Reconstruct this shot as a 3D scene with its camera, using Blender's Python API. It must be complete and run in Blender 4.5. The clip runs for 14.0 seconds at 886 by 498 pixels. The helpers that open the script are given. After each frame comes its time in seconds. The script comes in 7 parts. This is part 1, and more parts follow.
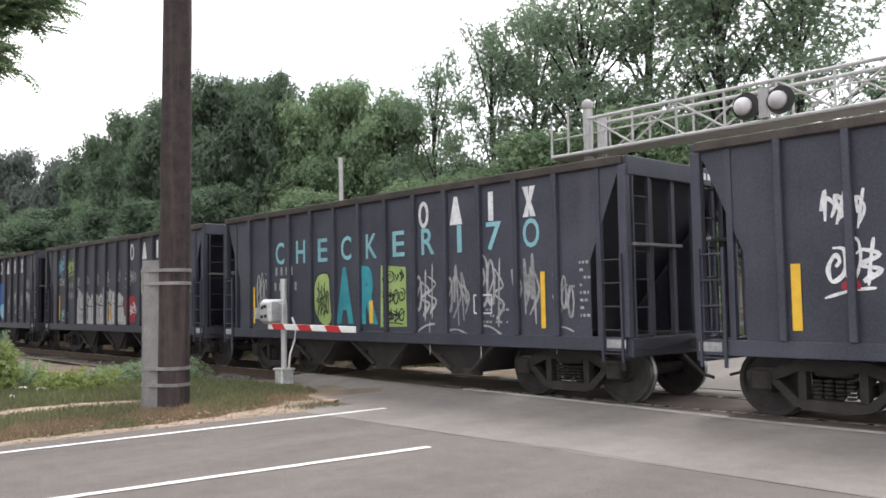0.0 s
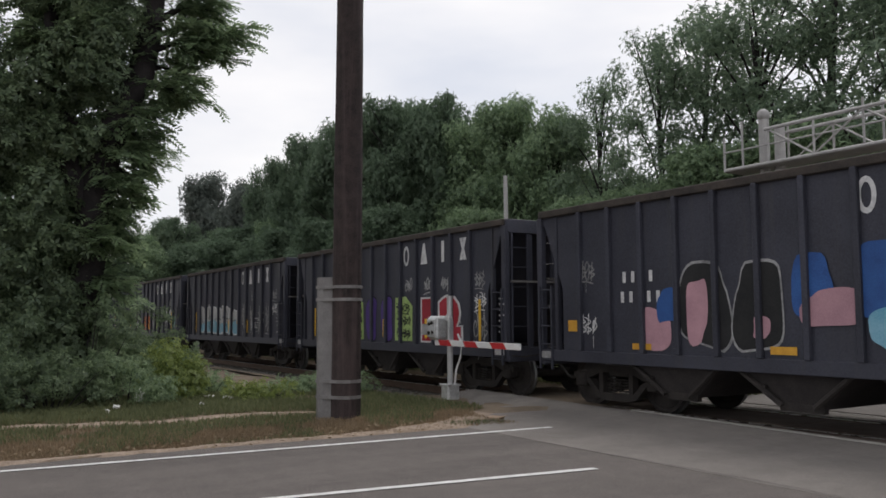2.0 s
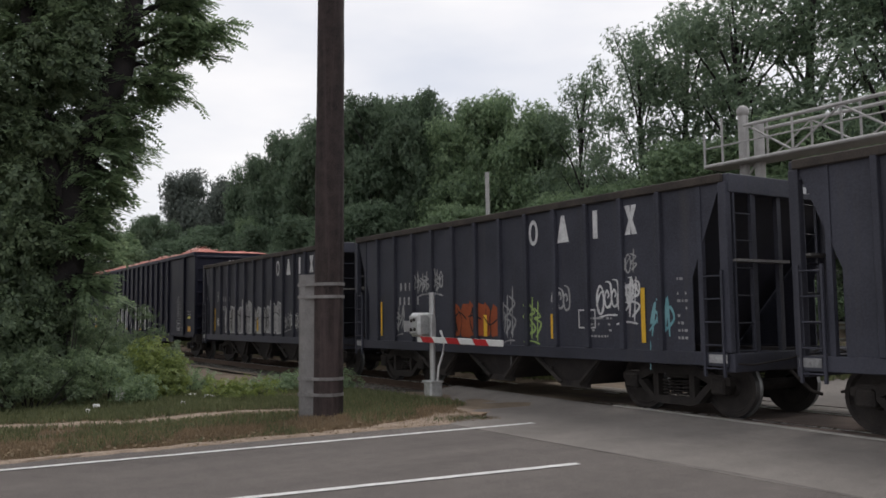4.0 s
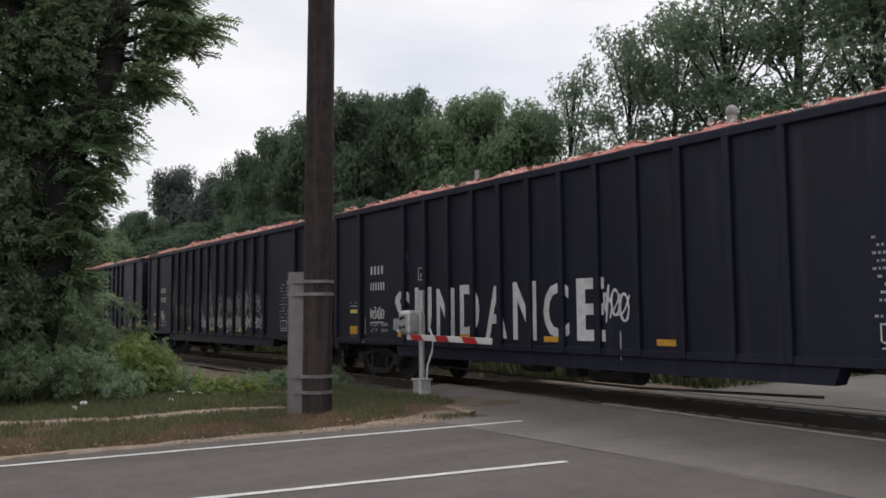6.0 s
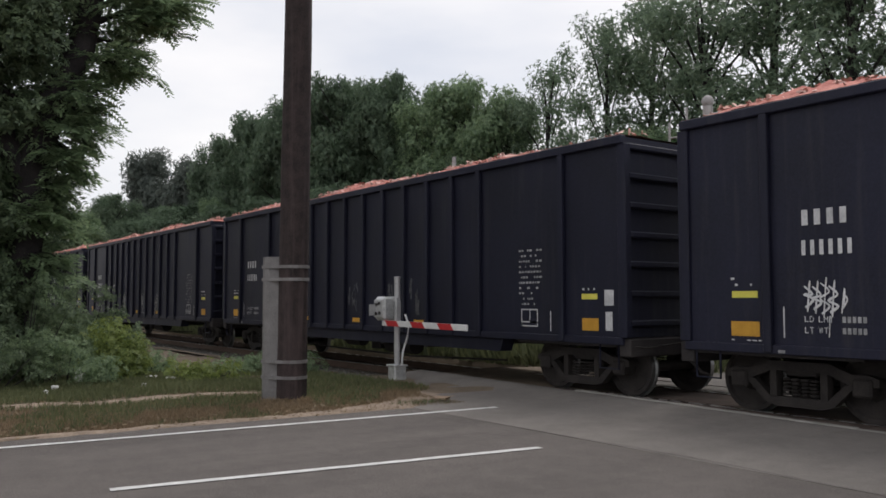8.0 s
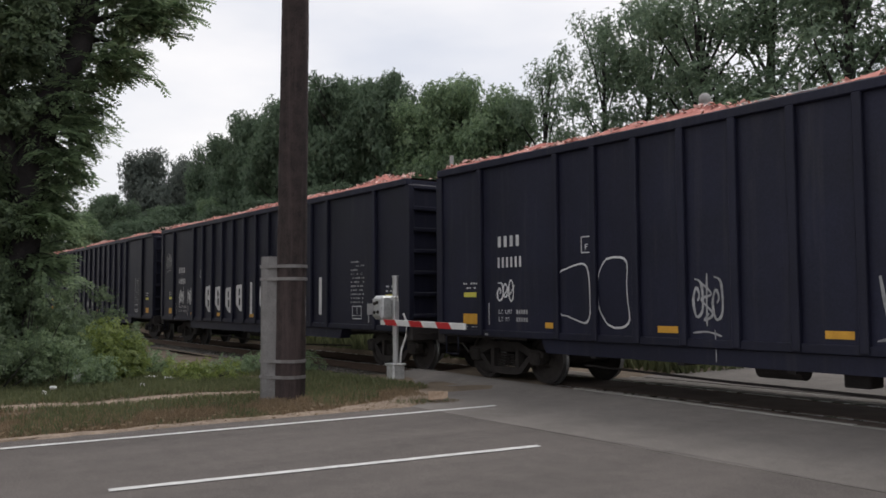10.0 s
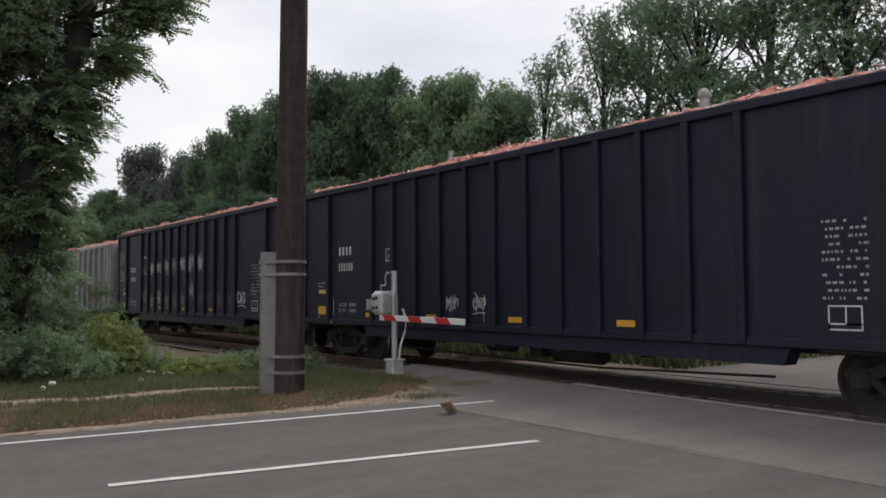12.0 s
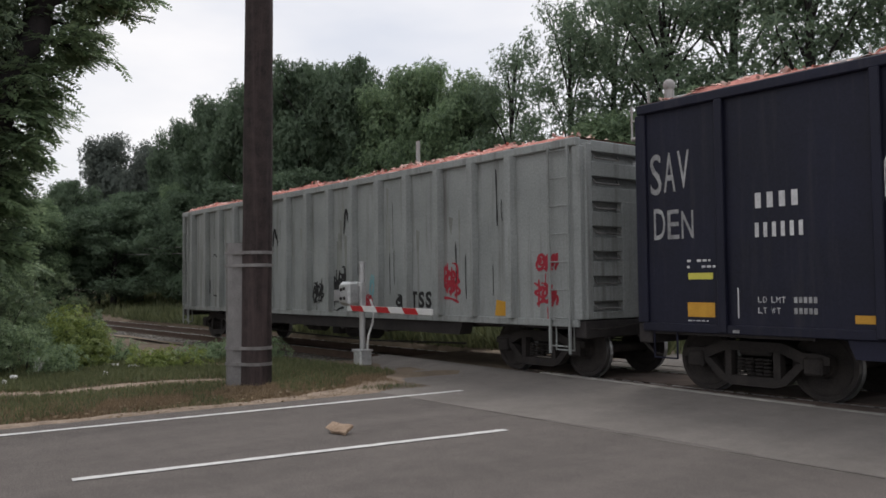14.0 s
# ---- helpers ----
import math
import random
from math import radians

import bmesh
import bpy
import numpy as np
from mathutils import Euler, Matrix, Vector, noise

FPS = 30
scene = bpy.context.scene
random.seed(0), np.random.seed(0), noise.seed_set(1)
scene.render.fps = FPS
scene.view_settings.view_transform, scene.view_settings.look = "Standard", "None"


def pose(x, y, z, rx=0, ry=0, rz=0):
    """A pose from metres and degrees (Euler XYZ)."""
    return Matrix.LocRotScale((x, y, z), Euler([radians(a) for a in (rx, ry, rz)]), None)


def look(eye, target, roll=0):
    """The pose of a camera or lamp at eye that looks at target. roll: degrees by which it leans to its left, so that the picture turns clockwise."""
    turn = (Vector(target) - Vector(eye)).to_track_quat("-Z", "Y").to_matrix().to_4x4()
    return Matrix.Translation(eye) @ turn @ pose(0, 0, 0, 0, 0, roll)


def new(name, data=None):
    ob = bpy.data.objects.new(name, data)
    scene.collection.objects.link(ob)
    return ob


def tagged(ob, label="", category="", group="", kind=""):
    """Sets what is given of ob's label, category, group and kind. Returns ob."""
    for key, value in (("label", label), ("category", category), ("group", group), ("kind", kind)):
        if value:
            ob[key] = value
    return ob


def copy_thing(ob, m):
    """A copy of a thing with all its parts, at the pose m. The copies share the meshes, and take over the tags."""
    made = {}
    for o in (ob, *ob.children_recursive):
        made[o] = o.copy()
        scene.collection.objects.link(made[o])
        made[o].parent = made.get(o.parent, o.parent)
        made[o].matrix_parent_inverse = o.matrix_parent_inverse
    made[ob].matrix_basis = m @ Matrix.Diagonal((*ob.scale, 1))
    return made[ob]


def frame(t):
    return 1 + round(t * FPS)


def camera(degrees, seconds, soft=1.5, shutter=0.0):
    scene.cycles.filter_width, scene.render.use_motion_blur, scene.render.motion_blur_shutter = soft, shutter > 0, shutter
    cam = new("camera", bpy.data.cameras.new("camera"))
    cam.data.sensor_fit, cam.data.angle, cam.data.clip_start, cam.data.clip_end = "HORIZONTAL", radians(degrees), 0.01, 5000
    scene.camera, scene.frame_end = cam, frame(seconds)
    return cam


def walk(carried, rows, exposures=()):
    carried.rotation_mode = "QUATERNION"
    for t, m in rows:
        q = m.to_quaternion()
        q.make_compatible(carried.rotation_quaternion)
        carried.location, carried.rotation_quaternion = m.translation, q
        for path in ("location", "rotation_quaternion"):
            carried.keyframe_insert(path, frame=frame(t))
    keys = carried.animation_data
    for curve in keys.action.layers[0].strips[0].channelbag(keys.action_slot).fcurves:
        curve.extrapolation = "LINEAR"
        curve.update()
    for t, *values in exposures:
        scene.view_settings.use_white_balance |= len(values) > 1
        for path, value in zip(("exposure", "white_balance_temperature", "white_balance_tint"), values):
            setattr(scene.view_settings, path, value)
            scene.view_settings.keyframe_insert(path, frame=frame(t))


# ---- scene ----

cam = camera(55.0, 14.0, soft=1.65)
EYE = (0.0, 0.0, 1.6)
TURNS = [(0.0, 93.385, 1.021, 47.088), (0.5, 93.709, 0.062, 55.344), (1.0, 94.282, 0.1, 58.114), (1.5, 94.549, 0.286, 58.316),
         (2.0, 94.692, 0.393, 58.132), (2.5, 94.68, 0.391, 57.795), (3.0, 94.646, 0.487, 57.744), (3.5, 94.532, 0.619, 57.515),
         (4.0, 94.461, 0.713, 56.949), (6.5, 94.152, 0.403, 55.778), (7.0, 93.838, 0.265, 55.06), (7.5, 93.496, 0.145, 54.608),
         (8.0, 93.393, 0.057, 54.602), (10.5, 93.267, 0.387, 54.434), (11.0, 93.169, 0.369, 54.336), (11.5, 93.098, 0.416, 54.334),
         (12.0, 93.002, 0.326, 54.415), (12.5, 92.831, 0.327, 54.356), (13.0, 92.651, 0.338, 54.175), (13.5, 92.474, 0.492, 53.979),
         (14.0, 92.328, 0.624, 52.248)]
walk(cam, [(t, pose(*EYE, rx, ry, rz)) for t, rx, ry, rz in TURNS],
     exposures=[(0.0, 1.38, 6500, 13), (0.3, 0.9, 6500, 13), (0.6, 0.4, 6500, 13), (1.0, 0.16, 6500, 13), (2.0, 0.1, 6500, 13), (14.0, 0.1, 6500, 13)])

SPEED = 15.02          # metres a second, along +x
TRACK_Y = 11.58        # the track's centre line
R = random.Random(7)
G = np.random.default_rng(11)

# ---- sky and sun: overcast ----
world = bpy.data.worlds.new("sky")
scene.world = world
world.use_nodes = True
nt = world.node_tree
nt.nodes.clear()


def node(tree, kind, **values):
    n = tree.nodes.new(kind)
    for key, value in values.items():
        n.inputs[key.replace("_", " ")].default_value = value
    return n


w_out = nt.nodes.new("ShaderNodeOutputWorld")
w_bg = node(nt, "ShaderNodeBackground", Strength=1.0)
w_sky = nt.nodes.new("ShaderNodeTexSky")
w_sky.sky_type, w_sky.sun_disc = "NISHITA", False
w_sky.sun_elevation, w_sky.sun_rotation = radians(48), radians(-35)
w_dim = nt.nodes.new("ShaderNodeMixRGB")
w_dim.blend_type = "MULTIPLY"
w_dim.inputs[0].default_value, w_dim.inputs[2].default_value = 1.0, (0.09, 0.09, 0.09, 1)
w_co = nt.nodes.new("ShaderNodeTexCoord")
w_map = nt.nodes.new("ShaderNodeMapping")
w_map.inputs["Scale"].default_value = (1.0, 1.0, 3.2)
w_noise = node(nt, "ShaderNodeTexNoise", Scale=2.3, Detail=5.0, Roughness=0.5)
w_ramp = nt.nodes.new("ShaderNodeValToRGB")
w_ramp.color_ramp.elements[0].position, w_ramp.color_ramp.elements[0].color = 0.32, (0.72, 0.755, 0.81, 1)
w_ramp.color_ramp.elements[1].position, w_ramp.color_ramp.elements[1].color = 0.68, (1.0, 0.99, 0.965, 1)
w_mix = nt.nodes.new("ShaderNodeMixRGB")
w_mix.inputs[0].default_value = 0.88
for a, b in ((w_co.outputs["Generated"], w_map.inputs[0]), (w_map.outputs[0], w_noise.inputs["Vector"]), (w_noise.outputs["Fac"], w_ramp.inputs[0]),
             (w_sky.outputs[0], w_dim.inputs[1]), (w_dim.outputs[0], w_mix.inputs[1]), (w_ramp.outputs[0], w_mix.inputs[2]),
             (w_mix.outputs[0], w_bg.inputs[0]), (w_bg.outputs[0], w_out.inputs[0])):
    nt.links.new(a, b)
sun_data = bpy.data.lights.new("sun", "SUN")
sun_data.energy, sun_data.angle, sun_data.color = 1.3, radians(25), (1.0, 0.96, 0.9)
new("sun", sun_data).matrix_world = look((-20, 35, 60), (0, 0, 0))


# ---- materials ----
def material(name, low, high, rough=0.8, metal=0.0, scale=4.0, fine=60.0, bump=0.15, spread=0.12, streak=0.0, island=False, streak_color=(0.2, 0.19, 0.18), dust=0.0):
    """Two colours mixed by noise at two sizes; spread: how far pieces differ; streak: vertical runs of another colour."""
    m = bpy.data.materials.new(name)
    m.use_nodes = True
    t = m.node_tree
    bsdf = t.nodes["Principled BSDF"]
    bsdf.inputs["Metallic"].default_value = metal
    bsdf.inputs["Specular IOR Level"].default_value = 0.3
    co = t.nodes.new("ShaderNodeTexCoord")
    big = node(t, "ShaderNodeTexNoise", Scale=scale, Detail=4.0, Roughness=0.6)
    small = node(t, "ShaderNodeTexNoise", Scale=fine, Detail=3.0, Roughness=0.6)
    t.links.new(co.outputs["Object"], big.inputs["Vector"])
    t.links.new(co.outputs["Object"], small.inputs["Vector"])
    both = t.nodes.new("ShaderNodeMath")
    both.operation = "MULTIPLY_ADD"
    both.inputs[1].default_value = 0.45
    t.links.new(small.outputs["Fac"], both.inputs[0])
    scaled = t.nodes.new("ShaderNodeMath")
    scaled.operation = "MULTIPLY"
    scaled.inputs[1].default_value = 0.55
    t.links.new(big.outputs["Fac"], scaled.inputs[0])
    t.links.new(scaled.outputs[0], both.inputs[2])
    ramp = t.nodes.new("ShaderNodeValToRGB")
    ramp.color_ramp.elements[0].position, ramp.color_ramp.elements[0].color = 0.34, (*low, 1)
    ramp.color_ramp.elements[1].position, ramp.color_ramp.elements[1].color = 0.66, (*high, 1)
    t.links.new(both.outputs[0], ramp.inputs[0])
    color = ramp.outputs[0]
    if streak:
        mp = t.nodes.new("ShaderNodeMapping")
        mp.inputs["Scale"].default_value = (2.6, 2.6, 0.16)
        t.links.new(co.outputs["Object"], mp.inputs[0])
        run = node(t, "ShaderNodeTexNoise", Scale=2.2, Detail=6.0, Roughness=0.65)
        t.links.new(mp.outputs[0], run.inputs["Vector"])
        cut = t.nodes.new("ShaderNodeMapRange")
        cut.inputs["From Min"].default_value, cut.inputs["From Max"].default_value = 0.52, 0.8
        cut.inputs["To Max"].default_value = streak
        t.links.new(run.outputs["Fac"], cut.inputs["Value"])
        mix = t.nodes.new("ShaderNodeMixRGB")
        mix.inputs[2].default_value = (*streak_color, 1)
        t.links.new(cut.outputs[0], mix.inputs[0])
        t.links.new(color, mix.inputs[1])
        color = mix.outputs[0]
    if spread:
        if island:
            src = t.nodes.new("ShaderNodeNewGeometry").outputs["Random Per Island"]
        else:
            src = t.nodes.new("ShaderNodeObjectInfo").outputs["Random"]
        vary = t.nodes.new("ShaderNodeMapRange")
        vary.inputs["To Min"].default_value, vary.inputs["To Max"].default_value = 1 - spread, 1 + spread
        t.links.new(src, vary.inputs["Value"])
        hsv = t.nodes.new("ShaderNodeHueSaturation")
        t.links.new(vary.outputs[0], hsv.inputs["Value"])
        t.links.new(color, hsv.inputs["Color"])
        color = hsv.outputs[0]
    t.links.new(color, bsdf.inputs["Base Color"])
    rr = t.nodes.new("ShaderNodeMapRange")
    rr.inputs["To Min"].default_value, rr.inputs["To Max"].default_value = max(0.05, rough - 0.12), min(1, rough + 0.12)
    t.links.new(big.outputs["Fac"], rr.inputs["Value"])
    t.links.new(rr.outputs[0], bsdf.inputs["Roughness"])
    if bump:
        bp = node(t, "ShaderNodeBump", Strength=bump, Distance=0.02)
        t.links.new(both.outputs[0], bp.inputs["Height"])
        t.links.new(bp.outputs[0], bsdf.inputs["Normal"])
    return m


def leaf_material(name, low, high, through_share=0.45):
    """Leaves: each leaf its own green, some light coming through."""
    m = bpy.data.materials.new(name)
    m.use_nodes = True
    t = m.node_tree
    t.nodes.clear()
    out = t.nodes.new("ShaderNodeOutputMaterial")
    geo = t.nodes.new("ShaderNodeNewGeometry")
    co = t.nodes.new("ShaderNodeTexCoord")
    big = node(t, "ShaderNodeTexNoise", Scale=0.7, Detail=2.0)
    t.links.new(co.outputs["Object"], big.inputs["Vector"])
    add = t.nodes.new("ShaderNodeMath")
    add.operation = "MULTIPLY_ADD"
    add.inputs[1].default_value = 0.55
    t.links.new(geo.outputs["Random Per Island"], add.inputs[0])
    half = t.nodes.new("ShaderNodeMath")
    half.operation = "MULTIPLY"
    half.inputs[1].default_value = 0.45
    t.links.new(big.outputs["Fac"], half.inputs[0])
    t.links.new(half.outputs[0], add.inputs[2])
    ramp = t.nodes.new("ShaderNodeValToRGB")
    ramp.color_ramp.elements[0].position, ramp.color_ramp.elements[0].color = 0.15, (*low, 1)
    ramp.color_ramp.elements[1].position, ramp.color_ramp.elements[1].color = 0.85, (*high, 1)
    t.links.new(add.outputs[0], ramp.inputs[0])
    diff = node(t, "ShaderNodeBsdfDiffuse")
    tran = node(t, "ShaderNodeBsdfTranslucent")
    gloss = node(t, "ShaderNodeBsdfGlossy", Roughness=0.45)
    gloss.inputs["Color"].default_value = (0.5, 0.55, 0.5, 1)
    mix, mix2 = t.nodes.new("ShaderNodeMixShader"), t.nodes.new("ShaderNodeMixShader")
    mix.inputs[0].default_value, mix2.inputs[0].default_value = through_share, 0.04
    t.links.new(ramp.outputs[0], diff.inputs["Color"])
    t.links.new(ramp.outputs[0], tran.inputs["Color"])
    t.links.new(diff.outputs[0], mix.inputs[1])
    t.links.new(tran.outputs[0], mix.inputs[2])
    t.links.new(mix.outputs[0], mix2.inputs[1])
    t.links.new(gloss.outputs[0], mix2.inputs[2])
    t.links.new(mix2.outputs[0], out.inputs[0])
    return m


def asphalt(name, low, high, speck=0.5):
    """Worn asphalt: pale and dark stones, blotches, long worn patches."""
    m = bpy.data.materials.new(name)
    m.use_nodes = True
    t = m.node_tree
    bsdf = t.nodes["Principled BSDF"]
    bsdf.inputs["Specular IOR Level"].default_value = 0.3
    bsdf.inputs["Roughness"].default_value = 0.88
    co = t.nodes.new("ShaderNodeTexCoord")
    wide = t.nodes.new("ShaderNodeMapping")
    wide.inputs["Scale"].default_value = (0.9, 0.22, 1.0)
    t.links.new(co.outputs["Object"], wide.inputs[0])
    worn = node(t, "ShaderNodeTexNoise", Scale=1.1, Detail=5.0, Roughness=0.6)
    t.links.new(wide.outputs[0], worn.inputs["Vector"])
    blot = node(t, "ShaderNodeTexNoise", Scale=3.5, Detail=6.0, Roughness=0.7)
    grit = node(t, "ShaderNodeTexNoise", Scale=70.0, Detail=3.0, Roughness=0.8)
    fine = node(t, "ShaderNodeTexVoronoi", Scale=130.0)
    for n in (blot, grit, fine):
        t.links.new(co.outputs["Object"], n.inputs["Vector"])
    base = t.nodes.new("ShaderNodeValToRGB")
    base.color_ramp.elements[0].position, base.color_ramp.elements[0].color = 0.3, (*low, 1)
    base.color_ramp.elements[1].position, base.color_ramp.elements[1].color = 0.7, (*high, 1)
    mean = t.nodes.new("ShaderNodeMath")
    mean.operation = "MULTIPLY_ADD"
    mean.inputs[1].default_value = 0.45
    part2 = t.nodes.new("ShaderNodeMath")
    part2.operation = "MULTIPLY"
    part2.inputs[1].default_value = 0.55
    t.links.new(worn.outputs["Fac"], part2.inputs[0])
    t.links.new(blot.outputs["Fac"], mean.inputs[0])
    t.links.new(part2.outputs[0], mean.inputs[2])
    t.links.new(mean.outputs[0], base.inputs[0])
    stones = t.nodes.new("ShaderNodeMapRange")
    stones.inputs["From Min"].default_value, stones.inputs["From Max"].default_value = 0.3, 0.7
    stones.inputs["To Min"].default_value, stones.inputs["To Max"].default_value = 1 - speck, 1 + speck
    t.links.new(grit.outputs["Fac"], stones.inputs["Value"])
    hsv = t.nodes.new("ShaderNodeHueSaturation")
    t.links.new(base.outputs[0], hsv.inputs["Color"])
    t.links.new(stones.outputs[0], hsv.inputs["Value"])
    t.links.new(hsv.outputs[0], bsdf.inputs["Base Color"])
    bp = node(t, "ShaderNodeBump", Strength=0.5, Distance=0.008)
    t.links.new(fine.outputs["Distance"], bp.inputs["Height"])
    t.links.new(bp.outputs[0], bsdf.inputs["Normal"])
    return m


